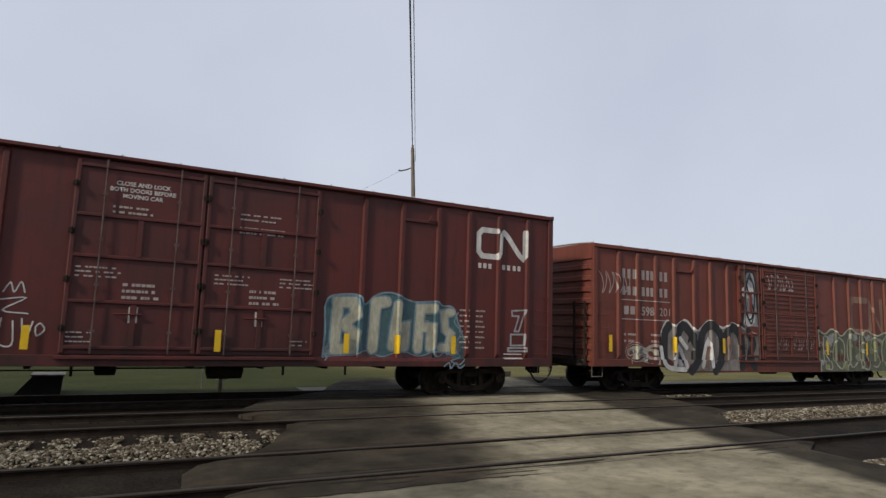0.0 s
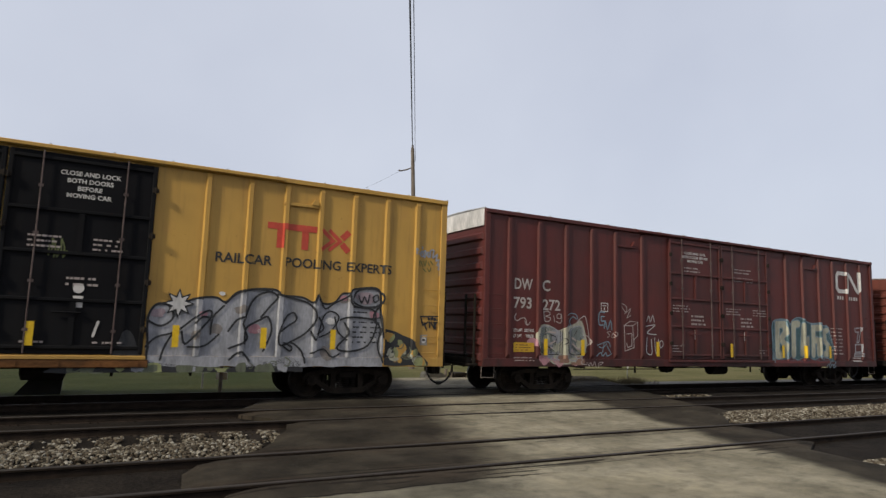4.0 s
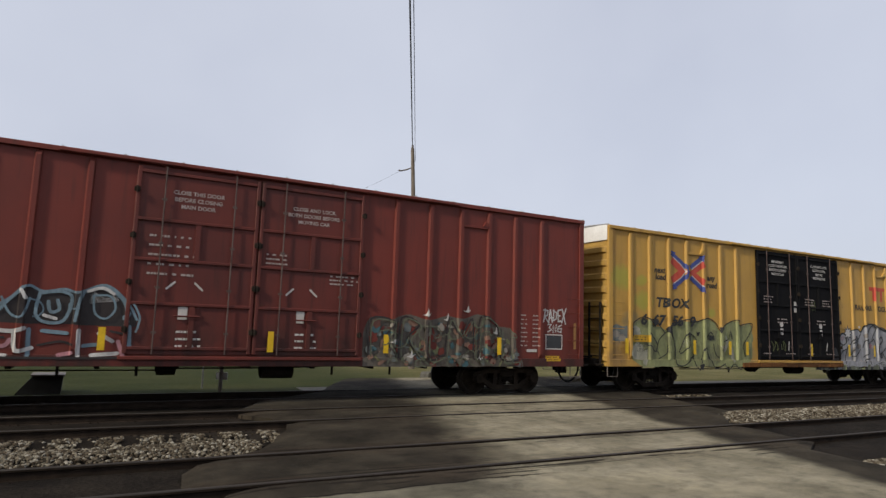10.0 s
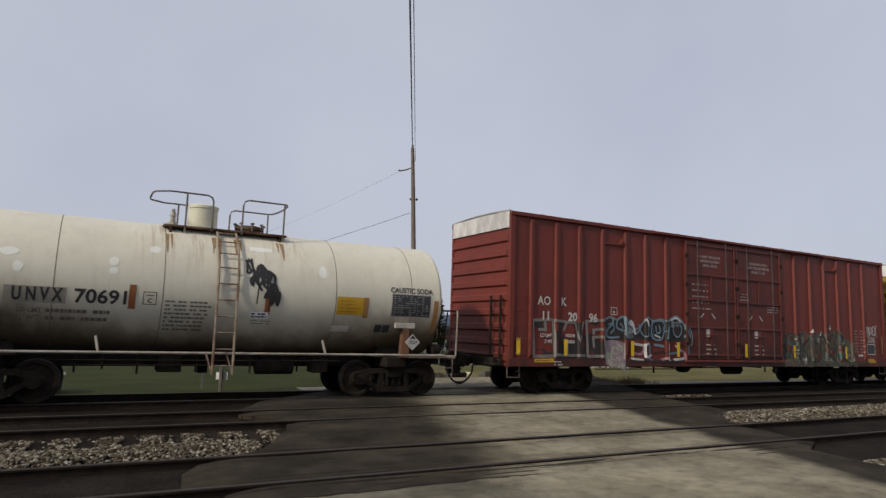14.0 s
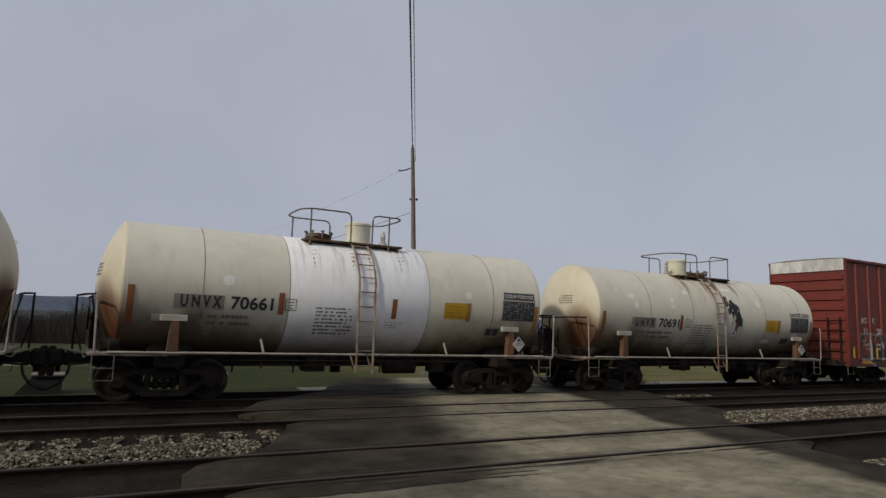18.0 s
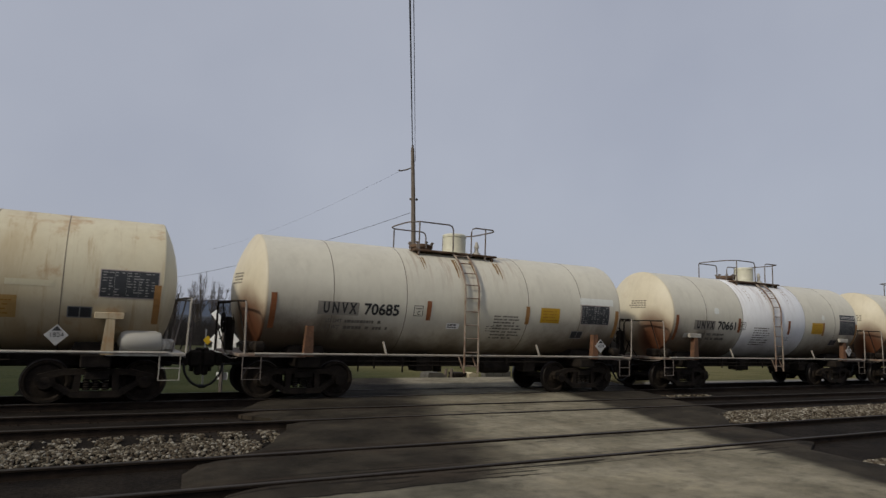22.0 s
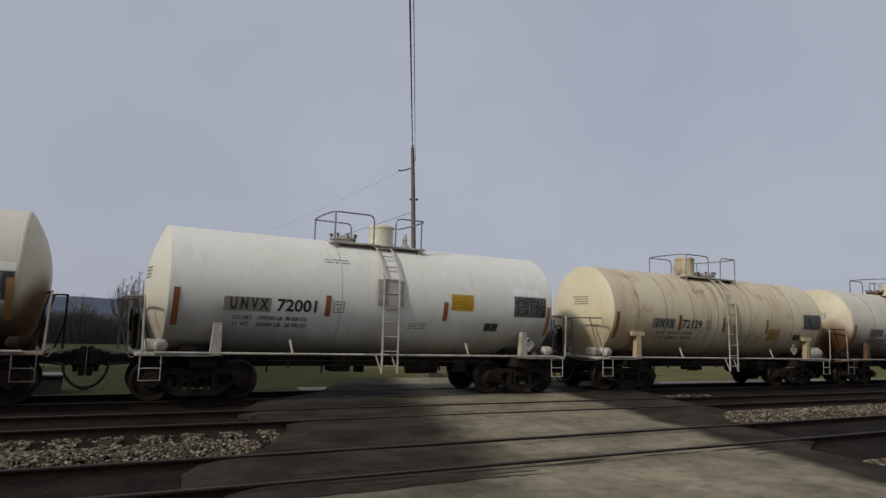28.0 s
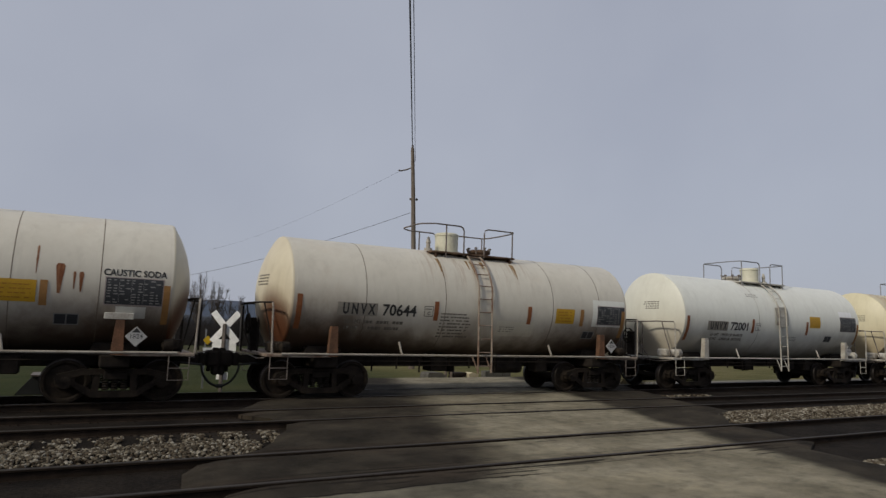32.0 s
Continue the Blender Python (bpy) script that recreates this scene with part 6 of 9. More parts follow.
    def black(bm):
        o, z = panel, panel_z
        oblong(bm, o - 0.02, o + 1.08, z - 0.02, z + 0.56, 0, 0.003)
        oblong(bm, o, o + 1.06, z, z + 0.54, 1, 0.005)
        for r in range(9):
            for c in range(9):
                if rng.random() < (0.85 if c in (0, 1, 4, 5, 7) else 0.45):
                    oblong(bm, o + 0.03 + 0.113 * c, o + 0.03 + 0.113 * c + rng.uniform(0.035, 0.09), z + 0.488 - 0.057 * r, z + 0.510 - 0.057 * r, 2, 0.007)
        for c in (2, 4, 6):
            oblong(bm, o + 0.015 + 0.113 * c, o + 0.021 + 0.113 * c, z + 0.02, z + 0.52, 2, 0.008)
        p = small_panel
        oblong(bm, p, p + 0.44, z - 0.45, z - 0.22, 2, 0.003)
        oblong(bm, p + 0.02, p + 0.21, z - 0.43, z - 0.24, 1, 0.005)
        oblong(bm, p + 0.23, p + 0.42, z - 0.43, z - 0.24, 1, 0.005)

    tank_decal(car, "data_panel", black, [M["letter_dim"], M["decal_black"], M["panel_text"]], "black test-date panel with pale columns")
    if cargo == "SODIUM HYDROXIDE":
        def name_board(bm):
            oblong(bm, panel + 0.02, panel + 1.06, 2.63, 2.83, 1, 0.004)
            words(bm, cargo, panel + 0.06, 2.68, 0.10, 0, 0.007, bold=0.003, width=0.96)
        tank_decal(car, "lettering", name_board, [M["letter"], M["decal_black"]], "white cargo name on a black board")
        cargo = ""
    if cargo and cargo != "cream":
        tank_decal(car, "lettering", lambda bm: words(bm, cargo, panel - 0.06, 2.64, 0.13, 0, 0.006, bold=0.005, width=1.18), [M["letter_black"]], "black cargo name")
    for px, pz, pw, ph, pm in patches:
        if pw < 0.36:
            cx, cz = px + pw / 2, pz + ph / 2
            ring = [(cx + pw * 0.5 * rng.uniform(0.8, 1.1) * math.cos(g), cz + ph * 0.5 * rng.uniform(0.8, 1.1) * math.sin(g)) for g in (2 * math.pi * k / 14 for k in range(14))]
            tank_decal(car, "paint_patch", lambda bm: sheet(bm, ring, 0, 0.0015), [M[pm]], "round touched-up paint patch")
        else:
            tank_decal(car, "paint_patch", lambda bm: oblong(bm, px, px + pw, pz, pz + ph, 0, 0.0015), [M[pm]], "touched-up paint patch")
    for px, pz, pw, ph in runs:
        tank_decal(car, "rust_run", lambda bm: sheet(bm, [(px - pw / 2, pz), (px - pw * 0.15, pz - ph), (px + pw * 0.15, pz - ph), (px + pw / 2, pz), (px + pw * 0.3, pz + 0.05), (px - pw * 0.3, pz + 0.05)], 0, 0.002), [M["rust_run"]], "brown rust run")
    for px, pz, pw, ph in signs:
        def notice_board(bm):
            oblong(bm, px, px + pw, pz, pz + ph, 0, 0.012)
            data_lines(bm, px + 0.03, pz + ph * 0.58, pw - 0.06, 2, ph * 0.42, ph * 0.32, 1, rng, 0.014, 0.1)
        tank_decal(car, "notice", notice_board, [M["sign_white"], M["letter_black"]], "small white notice with black printing")
    if scribble:
        def tag(bm):
            r2 = random.Random(9)
            for k, (x0, z0) in enumerate(((0.42, 3.02), (0.52, 2.74), (0.66, 2.92), (0.76, 2.66), (0.84, 2.82), (0.92, 2.50), (0.98, 2.38))):
                pts = [(x0 + 0.03 * j + 0.07 * math.sin(j * 1.9 + k), z0 + 0.15 * math.cos(j * 2.1 + k * 0.8) + r2.uniform(-0.05, 0.05)) for j in range(7)]
                stroke(bm, spline(pts, 4), r2.uniform(0.045, 0.085), 0, 0.006 + 0.002 * k)
            stroke(bm, [(0.7, 2.6), (0.68, 2.2)], 0.03, 0, 0.02)
            stroke(bm, [(0.95, 2.5), (0.96, 2.05)], 0.025, 0, 0.021)
        tank_decal(car, "graffiti", tag, [M["spray_black"]], "black spray-painted scribble")
    if tank_at_end:
        bm = bmesh.new()
        lathe(bm, [(half - 0.75, 0.05), (half - 0.70, 0.20), (half - 0.6, 0.24), (half - 0.05, 0.24), (half + 0.05, 0.20), (half + 0.1, 0.05)], 18, "x", (0, -1.22, 1.28))
        part("air_reservoir", bm, M["tank_white"], car, "white cylindrical air tank on the platform", smooth=True)
    # diamond placard
    bm = bmesh.new()
    c, r = (placard, 1.40), 0.21
    prism(bm, [(c[0], c[1] - r), (c[0] + r, c[1]), (c[0], c[1] + r), (c[0] - r, c[1])], -1.475, -1.462, 0)
    prism(bm, [(c[0], c[1] + r * 0.85), (c[0] - r * 0.4, c[1] + r * 0.4), (c[0] + r * 0.4, c[1] + r * 0.4)], -1.479, -1.476, 1)
    words(bm, "1824", c[0], c[1] - 0.04, 0.09, 1, 1.479, align="CENTER")
    part("hazard_placard", bm, [M["placard"], M["letter_black"]], car, "white diamond placard reading 1824")
    return car


# ---- the train, from its leading car ----
def cn_car():
    posts = [-7.48, -6.69, -5.9, -5.07, -4.13, -3.32, -2.46, 3.87, 4.85, 5.7, 6.6, 7.5]
    car, side = boxcar("faded red steel boxcar with louvred door, graffiti along its lower side", 20.5, 8.5, 0.80, 4.50, M["red_old"], M["red_old"], posts, ((-1.95, -0.64), (-0.64, 2.6)),
                       sill_belly=0.20, reach=(9.45, 9.45), hatches=(-4.5,), white_end_top=False)
    rng = random.Random(1)

    def marks(bm):
        for k, x in enumerate((-7.32, -7.10, -6.88, -6.50, -6.30, -6.12, -5.72, -5.50)):
            oblong(bm, x, x + 0.13, 3.52, 3.82, 0, 0.009)
            oblong(bm, x, x + 0.13, 3.00, 3.28, 0, 0.009)
        oblong(bm, -7.35, -5.25, 2.84, 2.87, 0, 0.009)
        words(bm, "598", -6.52, 2.40, 0.26, 0, 0.009, bold=0.01)
        words(bm, "201", -5.74, 2.40, 0.26, 0, 0.009)
        oblong(bm, -7.25, -7.05, 2.40, 2.66, 0, 0.009)
        oblong(bm, -6.98, -6.78, 2.40, 2.66, 0, 0.009)
        oblong(bm, -7.35, -5.25, 2.24, 2.27, 0, 0.009)
        data_lines(bm, -7.25, 1.75, 0.5, 2, 0.2, 0.09, 0, rng)
        data_lines(bm, -6.1, 1.75, 0.4, 2, 0.2, 0.09, 0, rng)

    decals(side, car, "lettering", marks, [M["letter_dim"]], "worn white lettering")

    def emblem(bm):
        stroke(bm, [(6.1, 3.48), (5.15, 3.48), (4.98, 3.3), (4.98, 2.35), (5.2, 2.18), (6.2, 2.18), (6.35, 2.35), (6.35, 3.4), (7.2, 2.2), (7.2, 3.5)], 0.26, 0, 0.009)

    decals(side, car, "emblem", emblem, [M["spray_peach"]], "large faded orange emblem")
    reflectors(side, car, (-7.85, -5.15, -2.75, 3.2, 5.9), M["reflector"], 1.25, 0.5)
    bm = bmesh.new()
    for k in range(20):
        z = 1.2 + 0.155 * k
        prism(bm, [(-0.45, z), (2.4, z), (2.4, z + 0.05), (-0.45, z + 0.05)], -1.575, -1.547)
    part("door_louvres", bm, M["red_old"], car, "rows of shallow horizontal ribs")
    mural(side, car, [(-5.66, 1.88), (-5.40, 2.26), (-5.03, 2.10), (-4.54, 2.31), (-4.01, 1.97), (-3.40, 2.33), (-2.74, 2.11), (-2.21, 2.28), (-1.61, 2.08), (-0.9, 1.9)], [(-5.7, 1.4), (-4.9, 0.66), (-0.9, 0.66)],
          [M["spray_grey"], M["spray_white"], M["spray_grey"], M["spray_silver"], M["spray_char"], M["red_old"]], "bold black and white spray-painted piece", 11, (), 0.07, 18, True, (), (0.06, 0.22), 0)
    tag(side, car, M["spray_black"], "broad black painted arches", [[(-5.53, 0.93), (-5.51, 1.79), (-5.31, 2.11)], [(-5.02, 1.60), (-4.68, 2.13), (-4.19, 1.71), (-3.99, 1.11), (-4.34, 0.66)], [(-3.89, 1.11), (-3.73, 1.91), (-3.28, 2.19), (-2.83, 1.84), (-2.83, 1.12), (-3.20, 0.66)], [(-2.59, 1.85), (-2.22, 2.15), (-1.83, 1.76), (-1.81, 0.81)], [(-1.45, 2.0), (-1.2, 1.6), (-1.4, 1.2), (-1.15, 0.8)]], 0.30, True, 0.012)
    tag(side, car, M["spray_white"], "white painted wedges", [[(-5.15, 0.76), (-4.89, 1.40), (-4.57, 0.81)], [(-3.81, 0.81), (-3.49, 1.68), (-3.32, 0.81)], [(-4.82, 1.70), (-4.53, 1.41)], [(-5.69, 1.39), (-5.49, 0.81), (-4.66, 0.70)]], 0.15, True, 0.026)
    tag(side, car, M["spray_peach"], "tan painted fill", [[(-2.66, 1.02), (-2.50, 1.75), (-2.31, 1.12)], [(-3.65, 0.81), (-3.44, 1.42)]], 0.12, True, 0.034)
    mural(side, car, [(-7.15, 1.2), (-6.9, 1.42), (-6.3, 1.38), (-5.75, 1.30)], [(-7.15, 1.12), (-6.6, 0.95), (-5.75, 0.85)], [M["spray_cream"], M["spray_white"], M["spray_grey"], M["red_old"]], "cream painted smear", 111, (), 0.03, 14, False, (), (0.06, 0.2), 3)
    throw_up(side, car, -7.2, -5.5, 0.95, 1.55, ["hook", "loop"], [M["letter_dim"], M["red_old"], M["letter_dim"]], "faded white spray-painted outline", 12, 0.05, 0.02, 2)
    mural(side, car, [(-1.75, 2.3), (-1.6, 3.1), (-1.55, 4.0), (-1.3, 4.15), (-1.05, 4.0), (-0.95, 3.1), (-0.9, 2.3)], 2.2, [M["spray_silver"], M["spray_black"], M["spray_white"]], "silver spray-painted column", 13,
          [(-1.62, -1.0, "loop"), (-1.55, -1.05, "snake")], 0.07, 5)
    scrawl(side, car, -8.2, -7.0, 3.0, 3.7, M["letter_dim"], "thin white scrawl", 14)
    scrawl(side, car, -0.3, 1.2, 3.5, 4.2, M["spray_white"], "thin white scrawl", 15, 0.035)
    scrawl(side, car, 0.2, 2.3, 1.4, 2.1, M["letter_dim"], "faint white scrawl", 16, 0.03, 14)
    mural(side, car, [(2.7, 2.2), (3.1, 2.05), (3.6, 2.25), (4.2, 2.0), (4.8, 2.3), (5.4, 2.1), (6.0, 2.25), (6.7, 2.05), (7.4, 2.2), (8.0, 2.0)], 0.62, [M["spray_sage"], M["spray_cream"], M["spray_green"], M["spray_silver"], M["red_old"]],
          "pale green spray-painted piece", 17, [(2.9, 3.6, "mast"), (3.6, 4.5, "loop"), (4.5, 5.3, "hook"), (5.3, 6.2, "mast"), (6.2, 7.0, "snake"), (7.0, 7.9, "loop")], 0.06, 34, True, (), (0.08, 0.24), 8)


def dwc_car():
    posts = [-8.64, -7.62, -6.64, -5.66, -4.72, -3.61, 3.7, 4.72, 5.75, 6.68, 7.63, 8.59]
    car, side = boxcar("dark oxide-red double-door boxcar with white emblem and graffiti", 1.0, 9.46, 0.80, 5.10, M["red_dark"], M["red_dark"], posts, ((-2.46, 0.03), (0.03, 2.57)), door_paint=M["dark_door"], reach=(10.055, 10.05), hatches=(-4.3, 5.2))
    rng = random.Random(2)

    def marks(bm):
        words(bm, "DW", -8.47, 2.95, 0.30, 2, 0.009, bold=0.008, stretch=0.82)
        words(bm, "C", -7.50, 2.95, 0.30, 2, 0.009, bold=0.008)
        words(bm, "793", -8.48, 2.42, 0.30, 2, 0.009, bold=0.008)
        words(bm, "272", -7.48, 2.40, 0.30, 2, 0.009, bold=0.008)
        words(bm, "LD LMT", -8.47, 1.76, 0.085, 0, 0.009, bold=0.003, width=0.31)
        words(bm, "LT WT", -8.47, 1.60, 0.085, 0, 0.009, bold=0.003, width=0.28)
        words(bm, "207400", -8.10, 1.76, 0.085, 0, 0.009, bold=0.003, width=0.34)
        words(bm, "78600", -8.05, 1.60, 0.085, 0, 0.009, bold=0.003, width=0.28)
        data_lines(bm, -8.44, 1.03, 0.66, 2, 0.075, 0.035, 1, rng, gap=0.06)
        for a, b, c, d in ((-5.3, -5.02, 2.44, 2.465), (-5.3, -5.02, 2.685, 2.71), (-5.3, -5.275, 2.44, 2.71), (-5.045, -5.02, 2.44, 2.71), (-5.18, -5.14, 2.49, 2.57), (-5.24, -5.08, 2.61, 2.635)):
            oblong(bm, a, b, c, d, 0, 0.006)
        words(bm, "CLOSE AND LOCK", -1.22, 4.50, 0.085, 0, 0.010, align="CENTER", bold=0.003)
        words(bm, "BOTH DOORS BEFORE", -1.22, 4.37, 0.085, 0, 0.010, align="CENTER", bold=0.003)
        words(bm, "MOVING CAR", -1.22, 4.24, 0.085, 0, 0.010, align="CENTER", bold=0.003)
        data_lines(bm, -1.75, 4.02, 0.8, 3, 0.11, 0.06, 1, rng, 0.01, 0.12)
        data_lines(bm, 0.75, 4.15, 1.0, 2, 0.11, 0.05, 1, rng, 0.01, 0.15)
        data_lines(bm, 0.75, 3.85, 1.0, 2, 0.11, 0.05, 1, rng, 0.01, 0.15)
        for x in (-2.3, 0.3, 1.7):
            data_lines(bm, x, 2.75, 0.8, 3, 0.09, 0.045, 1, rng, 0.01, 0.2)
        for x in (-1.25, 1.25):
            data_lines(bm, x - 0.2, 2.42, 0.7, 3, 0.13, 0.08, 1, rng, 0.01, 0.15)
            oblong(bm, x - 0.05, x + 0.12, 1.68, 2.0, 0, 0.01)
        for x in (6.45, 6.95):
            data_lines(bm, x, 2.25, 0.28, 8, 0.14, 0.06, 1, rng, 0.004, 0.1)
        data_lines(bm, -2.4, 1.45, 0.5, 3, 0.09, 0.04, 1, rng, 0.01, 0.2)
        data_lines(bm, 2.0, 1.35, 0.4, 3, 0.09, 0.04, 1, rng, 0.01, 0.2)
        oblong(bm, 7.85, 8.45, 1.0, 1.04, 0, 0.009)
        oblong(bm, 7.85, 8.45, 1.12, 1.15, 0, 0.009)
        for x, w in ((6.98, 0.10), (7.14, 0.10), (7.30, 0.10), (7.75, 0.10), (7.91, 0.10), (8.10, 0.10), (8.26, 0.10)):
            oblong(bm, x, x + w, 3.44, 3.58, 0, 0.009)

    decals(side, car, "lettering", marks, [M["letter"], M["letter_dim"], M["letter_mid"]], "white lettering and data")

    def emblem(bm):
        stroke(bm, [(7.55, 4.50), (7.10, 4.50), (6.98, 4.38), (6.98, 3.90), (7.10, 3.78), (7.58, 3.78), (7.68, 3.90), (7.70, 4.40), (7.80, 4.48), (7.9, 4.40), (8.34, 3.86), (8.44, 3.80), (8.5, 3.90), (8.5, 4.55)], 0.15, 0, 0.009)

    decals(side, car, "emblem", emblem, [M["spray_white"]], "bold white line emblem")

    def number(bm):
        for line in ([(8.10, 2.32), (8.56, 2.36), (8.34, 1.76), (8.2, 1.76), (8.34, 2.18), (8.12, 2.18), (8.10, 2.32)], [(8.08, 1.67), (8.53, 1.68), (8.51, 1.38), (8.08, 1.37), (8.08, 1.67)], [(8.0, 1.30), (8.58, 1.31), (8.58, 1.22), (8.0, 1.21), (8.0, 1.30)]):
            stroke(bm, line, 0.05, 0, 0.005)

    decals(side, car, "graffiti", number, [M["spray_silver"]], "thin silver scrawl")
    bm = bmesh.new()
    oblong(bm, -8.45, -7.75, 1.20, 1.46, 0, 0.006)
    data_lines(bm, -8.38, 1.38, 0.5, 3, 0.07, 0.03, 1, rng, 0.008, 0.1)
    side.drape(bm)
    part("notice", bm, [M["decal_yellow"], M["letter_black"]], car, "small yellow notice")
    # pale cloud with two grey panels and pink drips
    mural(side, car, [(-7.70, 1.7), (-7.6, 1.90), (-7.39, 1.99), (-7.1, 1.93), (-6.87, 1.83), (-6.65, 1.93), (-6.35, 2.02), (-6.05, 2.14), (-5.92, 1.85), (-5.82, 1.5)], [(-7.70, 1.6), (-7.5, 1.12), (-7.1, 0.86), (-6.1, 0.86), (-5.82, 1.4)],
          [M["spray_cream"], M["spray_silver"], M["spray_silver"], M["spray_cream"], M["letter_dim"]], "cream and grey spray-painted cloud", 21, (), 0.03, 12, False, (), (0.1, 0.25), 7)
    mural(side, car, [(-7.55, 1.86), (-7.35, 1.94), (-7.0, 1.86), (-6.88, 1.76)], [(-7.55, 1.2), (-6.88, 1.14)], [M["patch_blue"], M["spray_silver"], M["patch_blue"], M["patch_blue"]], "blue-grey painted panel", 201, (), 0.03, 5, True)
    mural(side, car, [(-6.48, 1.82), (-6.3, 1.95), (-6.05, 1.95), (-5.97, 1.7)], [(-6.48, 1.12), (-5.97, 1.14)], [M["patch_blue"], M["spray_silver"], M["patch_blue"], M["patch_blue"]], "blue-grey painted panel", 202, (), 0.03, 5, True)
    mural(side, car, [(-7.62, 1.10), (-7.3, 1.14), (-7.0, 1.02), (-6.7, 1.12), (-6.3, 1.10), (-6.0, 1.04)], [(-7.62, 1.0), (-7.45, 0.80), (-7.2, 0.98), (-6.9, 0.78), (-6.6, 1.0), (-6.3, 0.80), (-6.0, 1.0)],
          [M["spray_pink"], M["spray_cream"], M["spray_peach"]], "pink spray-painted drips", 20, (), 0.03, 4, False)
    mural(side, car, [(-8.0, 1.50), (-7.85, 1.62), (-7.65, 1.55)], [(-8.0, 1.45), (-7.85, 1.38), (-7.65, 1.36)], [M["spray_pink"], M["spray_pink"]], "pink spray-painted dab", 203, (), 0.03, 0, False)
    pale, blue = M["letter_dim"], M["spray_blue"]
    tag(side, car, M["spray_char"], "thin dark lines over the painted cloud", [[(-7.63, 1.72), (-7.58, 1.30), (-7.42, 1.16), (-6.92, 1.14)], [(-7.40, 1.88), (-7.36, 1.60)], [(-6.86, 1.84), (-6.88, 1.20)], [(-6.78, 1.82), (-6.80, 1.12)], [(-6.56, 1.78), (-6.52, 1.18), (-5.98, 1.16)], [(-6.14, 1.62), (-6.02, 1.50), (-6.10, 1.34)],
                                                                          [(-7.22, 1.70), (-7.02, 1.62), (-7.06, 1.40)], [(-7.30, 1.36), (-7.10, 1.24)], [(-6.70, 1.60), (-6.62, 1.52), (-6.70, 1.44)], [(-6.36, 1.70), (-6.26, 1.84)]], 0.022, True, 0.045)
    tag(side, car, M["letter_dim"], "pale smears over the painted cloud", [[(-7.5, 1.5), (-7.3, 1.42), (-7.05, 1.52)], [(-7.45, 1.30), (-7.15, 1.32)], [(-6.4, 1.45), (-6.2, 1.30), (-6.05, 1.36)], [(-6.42, 1.62), (-6.30, 1.56)], [(-7.30, 1.78), (-7.05, 1.76)]], 0.05, True, 0.040)
    tag(side, car, pale, "thin white arrow", [[(-8.38, 2.25), (-8.43, 2.14), (-8.34, 2.06), (-8.2, 2.13), (-8.07, 2.13), (-8.0, 1.95)], [(-8.08, 2.06), (-8.0, 1.94), (-7.9, 2.04)]])
    tag(side, car, pale, "thin white tag reading Big", [[(-7.38, 2.07), (-7.44, 2.34)], [(-7.44, 2.34), (-7.26, 2.36), (-7.21, 2.27), (-7.36, 2.22), (-7.2, 2.18), (-7.23, 2.09), (-7.38, 2.07)], [(-7.07, 2.24), (-7.05, 2.07)],
                          [(-6.82, 2.29), (-6.93, 2.30), (-6.96, 2.19), (-6.83, 2.18), (-6.81, 2.31), (-6.79, 2.12), (-6.85, 2.04), (-6.98, 2.08)]])
    tag(side, car, blue, "pale blue arch", [[(-6.53, 1.96), (-6.59, 2.18), (-6.48, 2.33), (-6.26, 2.31), (-6.2, 2.17)], [(-6.46, 1.99), (-6.49, 2.13), (-6.38, 2.24), (-6.25, 2.19)]], 0.03)
    tag(side, car, pale, "thin white outline", [[(-6.22, 2.07), (-6.06, 2.22), (-5.88, 2.21), (-5.73, 1.45)], [(-6.0, 1.6), (-5.85, 1.7), (-5.7, 1.52), (-5.86, 1.40)], [(-5.96, 1.15), (-6.1, 0.9), (-5.9, 0.86)]], 0.03)
    tag(side, car, blue, "pale blue angular tag", [[(-5.15, 2.42), (-5.36, 2.40), (-5.37, 2.06), (-5.21, 2.04)], [(-5.17, 2.29), (-5.28, 2.29), (-5.28, 2.16), (-5.16, 2.16)], [(-5.17, 1.94), (-5.13, 2.17), (-5.04, 1.92), (-4.92, 2.18), (-4.87, 1.9)]], 0.04)
    tag(side, car, pale, "small white scribble", [[(-4.9, 1.85), (-5.05, 1.82), (-4.95, 1.74), (-5.03, 1.67)], [(-4.82, 1.82), (-4.87, 1.67), (-4.76, 1.7), (-4.82, 1.82)], [(-4.77, 1.83), (-4.69, 1.8), (-4.74, 1.7)]], 0.022)
    tag(side, car, blue, "pale blue scribble", [[(-5.43, 1.43), (-5.02, 1.54), (-4.93, 1.39)], [(-5.17, 1.51), (-5.24, 1.21)], [(-5.06, 1.41), (-4.92, 1.22)], [(-5.37, 1.38), (-5.22, 1.36), (-5.07, 1.49)], [(-5.46, 1.11), (-5.31, 1.21), (-5.23, 1.11), (-5.11, 1.21), (-5.05, 1.11), (-4.87, 1.19)]], 0.03)
    tag(side, car, pale, "small white scribble", [[(-5.87, 0.91), (-5.79, 0.82), (-5.75, 0.92), (-5.67, 0.82), (-5.6, 0.94), (-5.54, 0.79)], [(-5.44, 0.79), (-5.42, 0.91), (-5.27, 0.92), (-5.39, 0.84)]], 0.022)
    tag(side, car, pale, "white outlined cube", [[(-4.36, 2.05), (-4.01, 2.05), (-3.95, 1.38), (-4.33, 1.27), (-4.36, 2.05)], [(-4.36, 2.05), (-4.13, 2.19), (-3.8, 2.17), (-4.01, 2.05)], [(-3.8, 2.17), (-3.8, 1.75), (-3.96, 1.62)],
                          [(-4.25, 1.79), (-4.05, 1.81), (-4.05, 1.43), (-4.23, 1.38), (-4.26, 1.51)]], 0.03, False)
